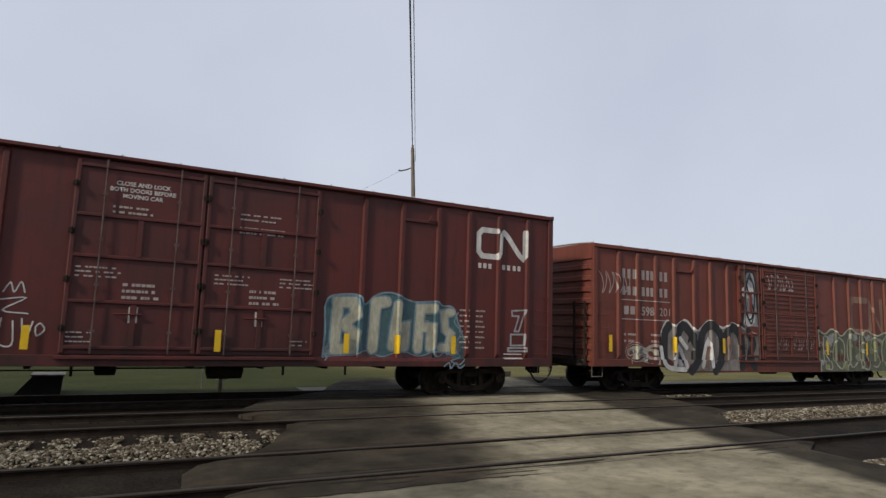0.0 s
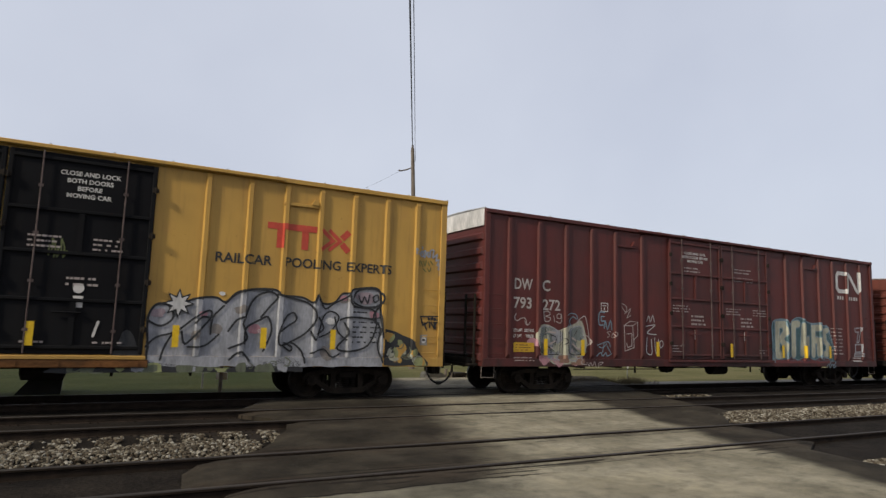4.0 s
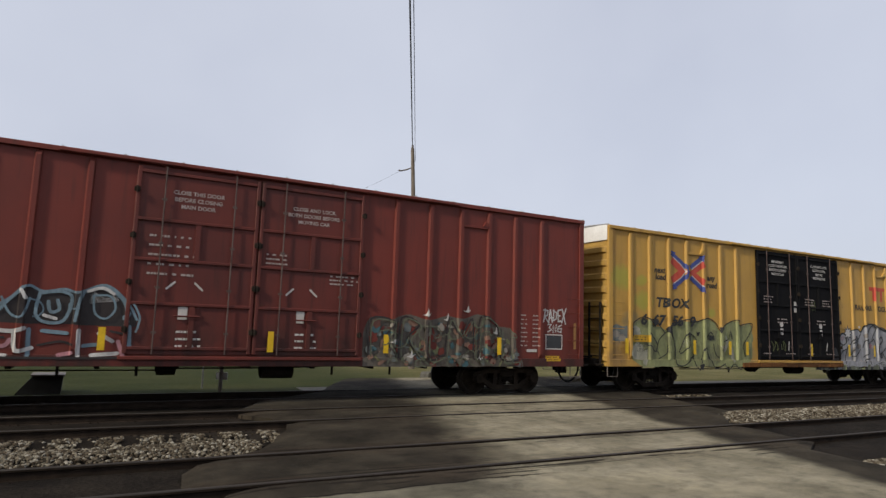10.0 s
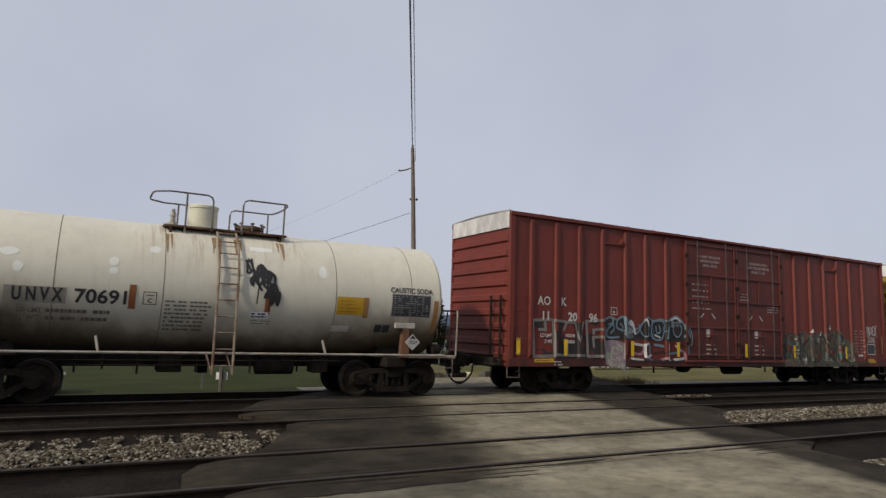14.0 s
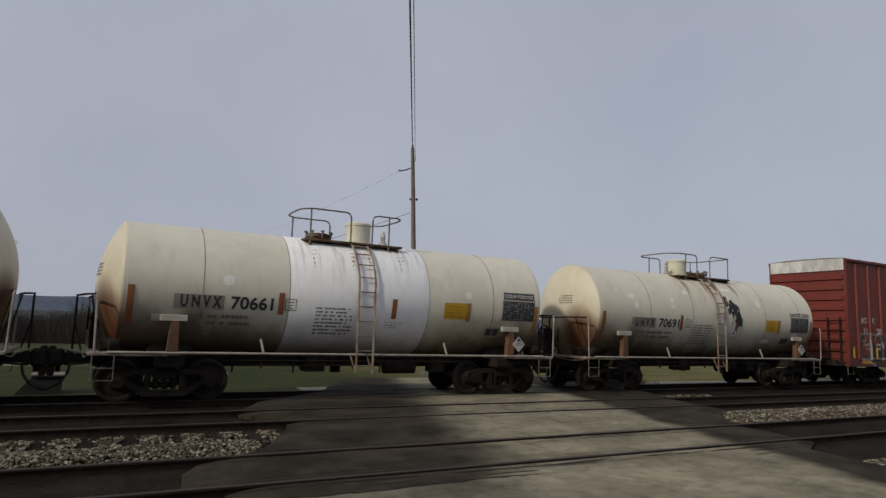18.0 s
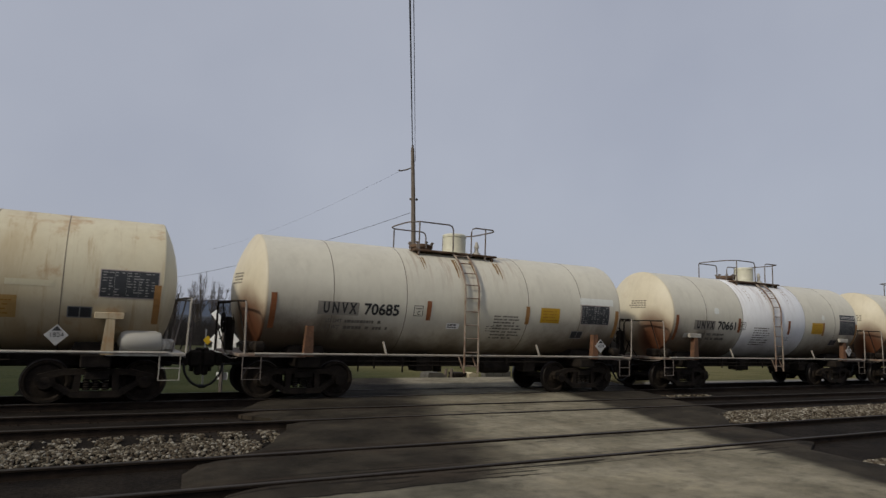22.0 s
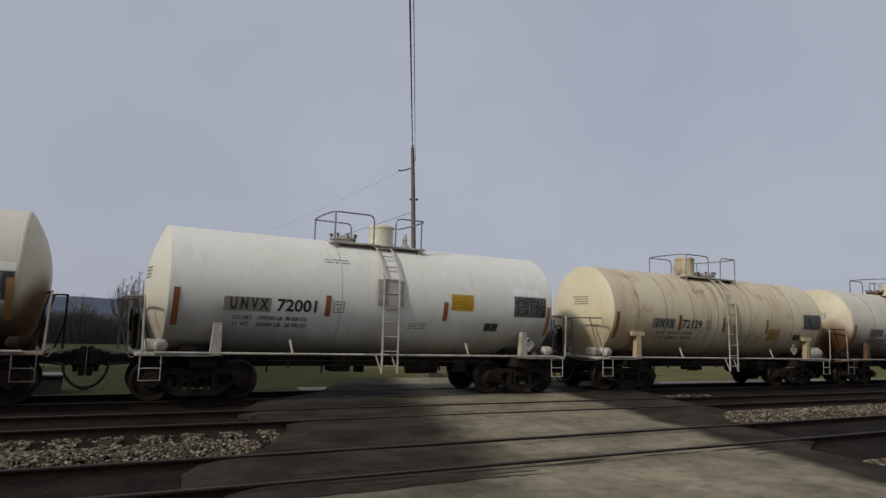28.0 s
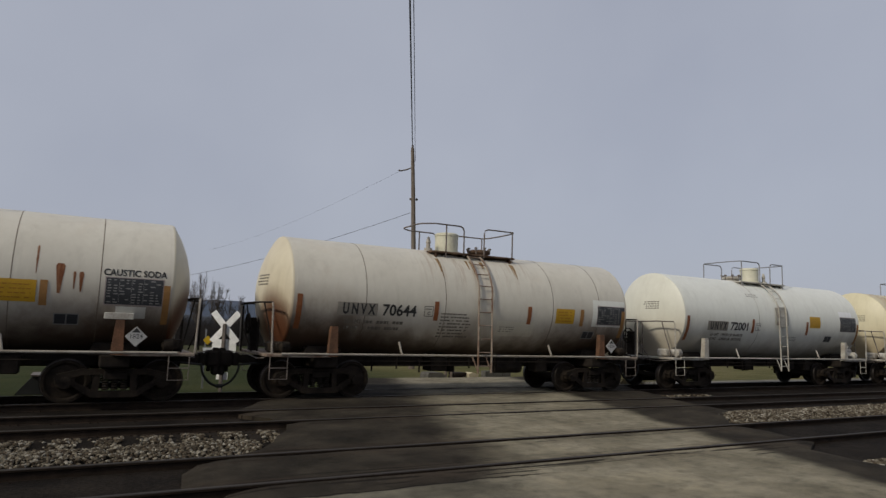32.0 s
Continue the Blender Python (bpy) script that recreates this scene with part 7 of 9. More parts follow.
    tag(side, car, pale, "small white scribble", [[(-4.46, 2.62), (-4.31, 2.47), (-4.26, 2.63), (-4.46, 2.72)], [(-4.34, 2.41), (-4.09, 2.58), (-4.25, 2.29), (-4.08, 2.37)]], 0.022)
    tag(side, car, M["spray_white"], "white spiky tag", [[(-3.42, 2.2), (-3.32, 2.38), (-3.25, 2.2), (-3.15, 2.4), (-3.08, 2.2)], [(-3.45, 2.05), (-3.05, 2.1), (-3.4, 1.85), (-3.0, 1.8)], [(-3.4, 1.7), (-3.42, 1.25), (-3.2, 1.2), (-3.22, 1.65)], [(-3.08, 1.7), (-3.02, 1.2), (-2.9, 1.65)],
                          [(-2.85, 1.55), (-2.78, 1.62), (-2.7, 1.5), (-2.82, 1.38), (-2.85, 1.55)]], 0.026)
    # fat cream letters on a teal ground
    mural(side, car, [(2.80, 2.2), (2.95, 2.46), (3.6, 2.52), (3.8, 2.3), (4.1, 2.55), (4.5, 2.62), (4.9, 2.48), (5.2, 2.42), (5.75, 2.46), (5.95, 2.36), (6.25, 2.32), (6.42, 1.9), (6.6, 1.5)], 1.0, [M["spray_teal"], M["spray_blue"], M["spray_teal"], M["patch_blue"]],
          "teal and pale blue spray-painted ground", 31, (), 0.045, 10, True, (), (0.1, 0.22), 6)
    for k, (letter, wide, lines) in enumerate((("B", 0.24, [[(3.08, 1.22), (3.12, 2.32), (3.5, 2.34), (3.58, 2.05), (3.3, 1.8), (3.56, 1.58), (3.5, 1.22), (3.08, 1.2)]]), ("stem", 0.26, [[(4.03, 1.25), (4.08, 2.36)], [(4.08, 2.36), (4.35, 2.38)]]),
                                             ("fork", 0.22, [[(4.55, 1.3), (4.68, 2.32)], [(4.62, 1.75), (4.9, 1.8), (4.88, 1.28)]]), ("flag", 0.24, [[(5.25, 1.25), (5.3, 2.25), (5.66, 2.28)], [(5.35, 1.8), (5.62, 1.78), (5.6, 1.3)]]),
                                             ("snake", 0.20, [[(6.2, 2.2), (5.98, 2.15), (6.02, 1.75), (6.2, 1.62), (6.12, 1.28), (5.9, 1.28)]]))):
        tag(side, car, M["spray_blue"], "pale blue outline of a fat letter", lines, wide + 0.08, False, 0.012)
        tag(side, car, M["spray_cream"], "fat cream spray-painted letter", lines, wide, False, 0.018)
    mural(side, car, [(2.85, 1.08), (3.2, 1.16), (3.5, 1.06), (3.9, 1.18), (4.3, 1.04), (4.8, 1.18), (5.3, 1.06), (5.8, 1.18), (6.3, 1.08)], 0.93, [M["spray_redbrown"], M["spray_blue"], M["spray_redbrown"]], "maroon scalloped edging", 32, (), 0.03, 4, True)
    tag(side, car, blue, "pale blue squiggles", [[(6.1, 1.1), (6.3, 1.2), (6.5, 1.05), (6.2, 0.95), (6.45, 0.85), (6.6, 0.98)], [(6.0, 0.8), (6.15, 0.9), (6.2, 0.75), (6.35, 0.9), (6.45, 0.76), (6.6, 0.84)], [(6.4, 2.2), (6.3, 1.95), (6.5, 1.7), (6.35, 1.4)]], 0.035)
    reflectors(side, car, (-7.4, -6.05, -3.0, 0.45, 3.35, 4.65, 6.25), M["reflector"])


def tbox_car():
    posts = [-8.54, -7.71, -6.85, -6.02, -5.2, -4.36, -3.53, 3.54, 4.44, 5.26, 6.08, 6.92, 7.78, 8.61]
    car, side = boxcar("yellow boxcar with black double doors and a red and blue emblem", -19.11, 9.45, 0.80, 5.13, M["yellow"], M["yellow_end"], posts, ((-2.46, -0.1), (-0.1, 2.52)), door_paint=M["black_door"], reach=(9.945, 10.055), rusty_sill=True, hatches=(-5.6, 5.6))
    rng = random.Random(3)

    def marks(bm):
        words(bm, "TB", -7.45, 2.70, 0.30, 0, 0.009, 0.2, 0.014, 1.15)
        words(bm, "OX", -6.75, 2.70, 0.30, 0, 0.009, 0.2, 0.014, 1.15)
        for x, c in ((-8.14, "6"), (-7.62, "67"), (-6.77, "56"), (-5.95, "9")):
            words(bm, c, x, 2.12, 0.31, 0, 0.042, 0.2, 0.020, 1.15)
        words(bm, "next", -7.50, 3.80, 0.19, 0, 0.009, 0.15, 0.008)
        words(bm, "load", -7.45, 3.58, 0.19, 0, 0.009, 0.15, 0.008)
        words(bm, "any", -5.02, 3.70, 0.19, 0, 0.009, 0.15, 0.008)
        words(bm, "road", -5.05, 3.45, 0.19, 0, 0.009, 0.15, 0.008)
        x = 3.76
        for w, adv in (("RAILCAR", 1.52), ("POOLING", 1.48), ("EXPERTS", 1.4)):
            words(bm, w, x, 3.08, 0.215, 0, 0.009, 0.0, 0.006)
            x += adv
        words(bm, "LD LMT", -8.30, 1.42, 0.10, 0, 0.05)
        words(bm, "LT WT", -8.30, 1.26, 0.10, 0, 0.05)
        data_lines(bm, 7.0, 2.2, 0.35, 8, 0.12, 0.05, 0, rng)
        data_lines(bm, 7.45, 2.2, 0.25, 8, 0.12, 0.05, 0, rng)

    decals(side, car, "lettering", marks, [M["letter_black"]], "black lettering")

    def door_marks(bm):
        for k, w in enumerate(("IMPORTANT", "CLOSE THIS DOOR", "BEFORE CLOSING", "MAIN DOOR")):
            words(bm, w, -1.25, 4.58 - 0.15 * k, 0.088, 0, 0.010, align="CENTER", bold=0.003)
        for k, w in enumerate(("CLOSE AND LOCK", "BOTH DOORS", "BEFORE", "MOVING CAR")):
            words(bm, w, 1.3, 4.58 - 0.15 * k, 0.088, 0, 0.010, align="CENTER", bold=0.003)
        for x in (-2.1, 0.35, 1.45):
            data_lines(bm, x, 3.3, 0.55, 3, 0.10, 0.05, 1, rng, 0.01, 0.2)
        for x in (-1.15, 1.25):
            data_lines(bm, x - 0.2, 2.5, 0.6, 2, 0.12, 0.06, 1, rng, 0.01, 0.15)
            oblong(bm, x - 0.05, x + 0.12, 1.95, 2.18, 0, 0.01)
            sheet(bm, [(x + 0.03 + 0.1 * math.cos(a), 2.33 + 0.1 * math.sin(a)) for a in (2 * math.pi * k / 12 for k in range(12))], 0, 0.01)
        oblong(bm, -0.35, -0.20, 2.8, 3.2, 0, 0.012)
        for x in (-2.2, -0.9, 0.4, 1.6):
            data_lines(bm, x, 1.25, 0.6, 2, 0.10, 0.05, 1, rng, 0.01, 0.2)
        stroke(bm, [(-0.75, 1.4), (-0.72, 1.7)], 0.05, 0, 0.012)
        stroke(bm, [(1.6, 1.4), (1.67, 1.68)], 0.05, 0, 0.012)

    decals(side, car, "lettering", door_marks, [M["letter"], M["letter_dim"]], "white lettering on the doors")

    def emblem(bm):
        for pts, w, mi, lift in (([(-6.70, 4.28), (-6.20, 3.92), (-6.70, 3.58)], 0.26, 0, 0.009), ([(-5.20, 4.24), (-5.72, 3.90), (-5.20, 3.60)], 0.22, 0, 0.005),
                                 ([(-6.72, 4.48), (-6.30, 4.24), (-6.02, 4.06), (-5.93, 3.92), (-6.02, 3.78), (-6.28, 3.60), (-6.64, 3.38)], 0.14, 1, 0.012),
                                 ([(-5.26, 4.44), (-5.84, 4.08)], 0.14, 1, 0.013), ([(-5.84, 3.74), (-5.24, 3.36)], 0.14, 1, 0.014),
                                 ([(-6.72, 4.40), (-6.28, 4.14), (-6.06, 3.92), (-6.28, 3.70), (-6.68, 3.46)], 0.035, 2, 0.017), ([(-5.22, 4.36), (-5.76, 4.02)], 0.035, 2, 0.018), ([(-5.76, 3.80), (-5.22, 3.46)], 0.035, 2, 0.019)):
            stroke(bm, pts, w, mi, lift, False)
        for x, z, sx, sz in ((-6.72, 4.52, 1, 1), (-6.66, 3.34, 1, -1), (-5.22, 4.48, -1, 1), (-5.20, 3.32, -1, -1)):
            sheet(bm, [(x - 0.02 * sx, z + 0.06 * sz), (x + 0.20 * sx, z + 0.0 * sz), (x + 0.02 * sx, z - 0.18 * sz)], 1, 0.02)

    decals(side, car, "emblem", emblem, [M["emblem_red"], M["emblem_blue"], M["letter"]], "crossed red and blue chevrons")

    def second(bm):
        for a, b in ((4.85, 5.45), (5.45, 6.0)):
            oblong(bm, a, b, 3.93, 4.08, 0, 0.009)
            oblong(bm, (a + b) / 2 - 0.08, (a + b) / 2 + 0.08, 3.50, 3.93, 0, 0.009)
        stroke(bm, [(6.12, 4.03), (6.40, 3.78), (6.12, 3.54)], 0.09, 0, 0.009, False)
        stroke(bm, [(6.30, 4.03), (6.58, 3.78), (6.30, 3.54)], 0.09, 0, 0.005, False)
        stroke(bm, [(6.80, 4.03), (6.62, 3.85)], 0.15, 0, 0.006, False)
        stroke(bm, [(6.62, 3.72), (6.80, 3.54)], 0.15, 0, 0.007, False)

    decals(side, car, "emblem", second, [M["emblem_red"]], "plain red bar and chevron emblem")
    bm = bmesh.new()
    oblong(bm, -8.45, -7.75, 1.56, 1.78, 0, 0.03)
    data_lines(bm, -8.38, 1.70, 0.5, 2, 0.08, 0.03, 1, rng, 0.032, 0.1)
    side.drape(bm)
    part("notice", bm, [M["decal_yellow"], M["letter_black"]], car, "small yellow notice")
    mural(side, car, [(-8.5, 1.9), (-8.35, 2.15), (-8.05, 2.28), (-7.75, 2.26), (-7.5, 2.08), (-7.2, 2.05), (-6.95, 1.95), (-6.7, 2.18), (-6.2, 2.26), (-5.6, 2.28), (-5.06, 2.38), (-4.68, 2.27), (-4.44, 2.02), (-4.09, 2.24), (-3.56, 2.37), (-3.38, 2.2), (-2.79, 2.28), (-2.74, 1.9)], [(-8.5, 1.0), (-8.1, 0.80), (-3.3, 0.80), (-2.74, 1.1)],
          [M["spray_green"], M["spray_black"], M["spray_green"], M["spray_green"], M["spray_moss"], M["spray_cream"]], "pale green spray-painted piece", 41, (), 0.03, 26, False, (), (0.10, 0.34))
    ink = M["spray_black"]
    for lines, w in (([[(-8.5, 1.7), (-8.46, 2.08), (-8.15, 2.30), (-7.8, 2.32), (-7.57, 2.07)], [(-7.6, 2.28), (-7.42, 2.2), (-7.2, 2.0), (-7.02, 1.87), (-6.76, 2.17)], [(-6.9, 2.0), (-6.66, 1.66), (-6.6, 1.2), (-6.62, 0.89), (-6.22, 0.84), (-5.81, 1.12)]], 0.034),
                     ([[(-6.7, 2.2), (-6.43, 2.23), (-5.97, 2.34), (-5.55, 2.28), (-5.06, 2.41), (-4.68, 2.29), (-4.44, 2.0)], [(-4.44, 2.0), (-4.09, 2.25), (-3.56, 2.4), (-3.4, 2.19)], [(-3.4, 2.22), (-2.79, 2.31), (-2.78, 2.09), (-3.05, 1.77), (-3.25, 1.52), (-3.16, 1.15)]], 0.034),
                     ([[(-7.02, 1.87), (-7.32, 1.65), (-7.46, 1.27), (-7.66, 1.42), (-7.84, 1.47)], [(-7.34, 1.05), (-6.98, 1.22), (-6.94, 1.49)], [(-7.75, 1.85), (-7.55, 1.7), (-7.4, 1.5)]], 0.032),
                     ([[(-6.42, 1.28), (-6.22, 1.62), (-6.0, 1.91), (-5.91, 1.8), (-6.0, 1.46), (-6.31, 1.23), (-6.42, 1.28)], [(-5.94, 1.89), (-5.63, 1.7), (-5.72, 1.3), (-5.77, 0.95), (-5.52, 0.67)], [(-5.52, 0.67), (-5.36, 1.07), (-5.2, 1.42), (-4.99, 1.07), (-4.73, 0.73), (-4.29, 0.9)]], 0.034),
                     ([[(-4.77, 1.54), (-4.69, 1.25), (-4.49, 1.08)], [(-4.37, 1.32), (-4.26, 1.62), (-4.0, 1.74), (-3.9, 2.0), (-3.82, 1.75)], [(-5.1, 1.75), (-4.9, 1.95), (-4.75, 1.72), (-5.05, 1.72)], [(-4.29, 0.9), (-4.1, 0.7), (-3.8, 0.9), (-3.5, 0.7), (-3.2, 0.85), (-2.85, 0.8)]], 0.03)):
        tag(side, car, ink, "black spray-painted outline", lines, w, True, 0.022)
    for pts in ([(-7.62, 2.3), (-7.5, 2.02), (-7.38, 2.24)], [(-7.05, 1.98), (-6.75, 2.2), (-6.7, 1.75)], [(-5.62, 1.92), (-5.42, 1.94), (-5.55, 1.78)], [(-5.0, 1.85), (-4.72, 1.8), (-4.95, 1.66)], [(-4.46, 2.12), (-4.3, 2.14), (-4.42, 1.92)], [(-8.52, 2.1), (-8.4, 1.95), (-8.5, 1.7)], [(-7.5, 1.45), (-7.38, 1.2), (-7.28, 1.1)], [(-6.06, 1.86), (-5.95, 1.9), (-6.0, 1.5)], [(-5.55, 0.85), (-5.4, 0.66), (-5.3, 0.9)]):
        decals(side, car, "graffiti", lambda bm: sheet(bm, pts, 0, 0.034), [ink], "black spray-painted wedge")
    mural(side, car, [(-6.36, 1.35), (-6.2, 1.62), (-6.05, 1.72)], [(-6.36, 1.26), (-6.05, 1.5)], [M["spray_cream"], M["spray_cream"]], "cream shine on the piece", 411, (), 0.03, 0, False)
    mural(side, car, [(-9.30, 2.0), (-9.1, 2.08), (-8.85, 2.02), (-8.66, 2.05)], [(-9.30, 1.62), (-9.0, 1.52), (-8.66, 1.6)], [M["patch_blue"], M["spray_silver"], M["patch_blue"], M["patch"]], "grey painted-out patch", 412, (), 0.03, 7, False, (), (0.05, 0.16))
    silver = [M["spray_silver"], M["spray_black"], M["spray_silver"], M["spray_silver"], M["spray_grey"]]
    mural(side, car, [(2.56, 1.57), (2.57, 1.87), (2.73, 2.10), (3.06, 2.07), (3.44, 2.24), (3.84, 2.29), (4.06, 2.20), (4.31, 2.43), (4.76, 2.53), (5.14, 2.52), (5.27, 2.41), (5.73, 2.39), (6.01, 2.28), (6.11, 2.46), (6.24, 2.27), (6.52, 2.31), (6.70, 2.52), (6.89, 2.55), (7.0, 2.65), (7.62, 2.68), (7.70, 2.1), (7.78, 1.5)], 0.80,
          silver, "silver spray-painted piece with black outlines", 42, (), 0.045, 16, True, (), (0.06, 0.2))
    ink = M["spray_black"]
    for lines, w in (
            ([[(2.55, 1.81), (2.66, 2.05), (2.90, 2.09), (3.04, 1.83), (2.83, 1.64), (2.60, 1.72), (2.55, 1.81)], [(2.56, 1.20), (2.74, 1.40), (3.11, 1.53), (3.47, 1.84), (3.74, 2.00), (3.78, 1.85), (3.55, 1.54), (3.30, 1.27), (3.22, 1.53)], [(2.84, 0.94), (2.92, 1.23), (3.10, 1.59)], [(3.36, 1.21), (3.69, 1.24), (3.96, 1.49)], [(3.79, 1.49), (3.82, 1.85), (4.03, 2.11)], [(3.48, 1.72), (3.60, 1.85), (3.73, 1.85)]], 0.042),
            ([[(4.06, 2.17), (4.31, 2.41), (4.70, 2.51), (5.01, 2.48), (5.18, 2.36), (5.03, 2.16), (4.83, 1.89)], [(4.15, 1.56), (4.32, 1.81), (4.50, 1.88), (4.45, 1.72), (4.56, 1.45), (4.48, 1.32), (4.19, 1.19)], [(4.50, 1.88), (4.60, 2.20), (4.77, 2.40), (5.04, 2.49)], [(4.92, 1.14), (5.08, 1.58), (4.99, 1.90), (4.81, 1.83), (4.52, 1.63), (4.51, 1.29)], [(4.2, 0.95), (4.45, 1.12), (4.62, 0.92)]], 0.045),
            ([[(5.18, 2.42), (5.54, 2.35), (5.94, 2.23), (6.09, 1.94), (5.91, 1.61), (5.60, 1.40), (5.29, 1.27), (5.24, 1.52), (5.40, 1.92), (5.56, 2.02), (5.63, 1.86), (5.45, 1.72), (5.30, 1.59)], [(5.35, 1.27), (5.54, 1.34), (5.78, 1.15), (5.86, 0.89)], [(5.38, 1.33), (5.55, 1.24), (5.52, 1.15), (5.38, 1.24)]], 0.045),
            ([[(6.04, 2.27), (6.13, 2.44), (6.29, 2.15), (6.52, 2.29), (6.83, 2.45), (6.89, 2.55)], [(5.98, 1.61), (6.09, 1.41), (6.18, 1.61), (6.26, 1.95), (6.43, 2.09), (6.64, 1.96), (6.46, 1.62), (6.19, 1.48)], [(6.54, 1.96), (6.63, 1.62), (6.85, 1.43)], [(6.16, 1.94), (6.28, 1.68), (6.12, 1.55)], [(6.0, 1.1), (6.3, 1.2), (6.5, 1.02), (6.7, 1.1)]], 0.04),
            ([[(6.68, 1.90), (6.93, 1.97), (7.51, 1.93), (7.59, 1.72), (7.39, 1.30), (6.97, 1.16), (6.62, 1.23), (6.88, 1.56), (6.79, 1.83)], [(6.97, 2.42), (7.11, 2.63), (7.54, 2.68), (7.76, 2.50), (7.64, 2.28), (7.27, 2.23), (7.01, 2.32), (6.97, 2.42)], [(6.89, 2.55), (6.98, 2.25), (7.50, 2.17), (7.58, 1.89)], [(7.68, 2.28), (7.51, 2.00), (7.71, 1.72), (7.65, 1.31), (7.78, 0.90)]], 0.045),
            ([[(7.11, 2.50), (7.19, 2.33), (7.26, 2.48), (7.34, 2.33), (7.39, 2.53)], [(7.48, 2.48), (7.59, 2.54), (7.63, 2.42), (7.52, 2.36), (7.48, 2.48)]], 0.035)):
        tag(side, car, ink, "black spray-painted outline", lines, w, True, 0.020)
    for cx, cz, r, mat in ((4.72, 1.62, 0.17, "spray_pink"), (4.86, 1.58, 0.10, "spray_white"), (7.52, 2.05, 0.14, "spray_pink"), (6.75, 2.42, 0.10, "spray_pink"), (6.45, 1.85, 0.13, "spray_white"), (7.55, 1.45, 0.07, "spray_white"), (3.62, 1.92, 0.10, "spray_pink"), (2.75, 1.9, 0.14, "spray_lilac"), (3.98, 2.38, 0.07, "spray_white"), (7.3, 2.45, 0.25, "spray_lilac")):
        decals(side, car, "graffiti", lambda bm: sheet(bm, [(cx + r * math.cos(a) * rng.uniform(0.7, 1.1), cz + 0.75 * r * math.sin(a) * rng.uniform(0.7, 1.1)) for a in (2 * math.pi * k / 14 for k in range(14))], 0, 0.013), [M[mat]], "small painted dab")
    def star(bm):
        c = (3.12, 2.12)
        sheet(bm, [(c[0] + (0.32 if k % 2 == 0 else 0.17) * math.cos(a), c[1] + (0.32 if k % 2 == 0 else 0.17) * math.sin(a)) for k, a in ((k, math.pi * k / 8) for k in range(16))], 0, 0.030)
        sheet(bm, [(c[0] + (0.25 if k % 2 == 0 else 0.12) * math.cos(a), c[1] + (0.25 if k % 2 == 0 else 0.12) * math.sin(a)) for k, a in ((k, math.pi * k / 8) for k in range(16))], 1, 0.032)

    decals(side, car, "graffiti", star, [M["spray_black"], M["spray_white"]], "white spray-painted star")
    mural(side, car, [(0.85, 0.70), (1.06, 0.84), (1.34, 0.90), (1.67, 0.95), (1.98, 1.06), (2.12, 1.5), (2.30, 1.46), (2.55, 0.95), (3.2, 0.84), (4.17, 0.76), (4.51, 0.90), (5.06, 0.91), (5.5, 1.02), (5.83, 0.84)], 0.68, [M["spray_black"], M["spray_sage"], M["spray_silver"], M["spray_sage"], M["spray_green"]], "mottled black and green spray paint", 49, (), 0.03, 22, False, (), (0.05, 0.18), 6)
    mural(side, car, [(7.82, 1.72), (8.12, 1.66), (8.35, 1.56), (8.6, 1.46), (8.8, 1.15), (9.02, 0.90)], 0.82, [M["spray_black"], M["spray_sage"], M["spray_cream"], M["spray_green"], M["yellow"]], "mottled black and green spray paint", 44, (), 0.03, 20, False, (), (0.05, 0.16), 5)
    tag(side, car, M["spray_silver"], "thin white scrawl", [[(8.59, 3.79), (8.6, 3.66)], [(8.59, 3.77), (8.65, 3.76), (8.68, 3.65)], [(8.71, 3.67), (8.77, 3.74), (8.75, 3.62), (8.82, 3.61)], [(8.78, 3.85), (8.78, 3.81)], [(8.84, 3.59), (8.81, 3.72), (8.87, 3.75), (8.87, 3.6)], [(8.92, 3.72), (8.99, 3.71), (8.97, 3.61), (8.92, 3.66), (8.92, 3.72)], [(9.01, 3.61), (9.01, 3.77), (9.1, 3.8)], [(9.11, 3.78), (9.09, 3.6), (9.21, 3.69), (9.18, 3.56)], [(9.18, 3.52), (9.27, 3.55), (9.22, 3.41), (9.29, 3.45), (9.25, 3.3), (9.31, 3.3), (9.29, 3.19), (9.33, 3.06)]], 0.045)
    def sticker(bm):
        oblong(bm, 8.80, 9.00, 1.33, 1.60, 0, 0.006)
        sheet(bm, [(8.90 + 0.075 * math.cos(k * math.pi / 5), 1.465 + 0.085 * math.sin(k * math.pi / 5)) for k in range(10)], 1, 0.010)
        oblong(bm, 8.86, 8.94, 1.445, 1.485, 2, 0.014)

    decals(side, car, "notice", sticker, [M["patch"], M["spray_white"], M["letter_black"]], "grey patch with a round white notice")
    tag(side, car, M["lime_tag"], "faint olive scrawl", [[(8.7, 3.48), (8.73, 3.36)], [(8.74, 3.49), (8.81, 3.35)], [(8.82, 3.48), (8.87, 3.37), (8.9, 3.51)], [(8.95, 3.47), (9.0, 3.38)], [(9.02, 3.5), (9.1, 3.41)], [(8.81, 3.29), (8.9, 3.22)], [(8.93, 3.32), (9.0, 3.23), (9.04, 3.33)]], 0.025)
    scrawl(side, car, -1.7, -0.9, 1.35, 1.75, M["lime_tag"], "dull lime tag on the doors", 46, 0.025, 7)
    scrawl(side, car, 0.7, 1.0, 2.9, 3.3, M["lime_tag"], "dull lime tag on the doors", 47, 0.025, 6)
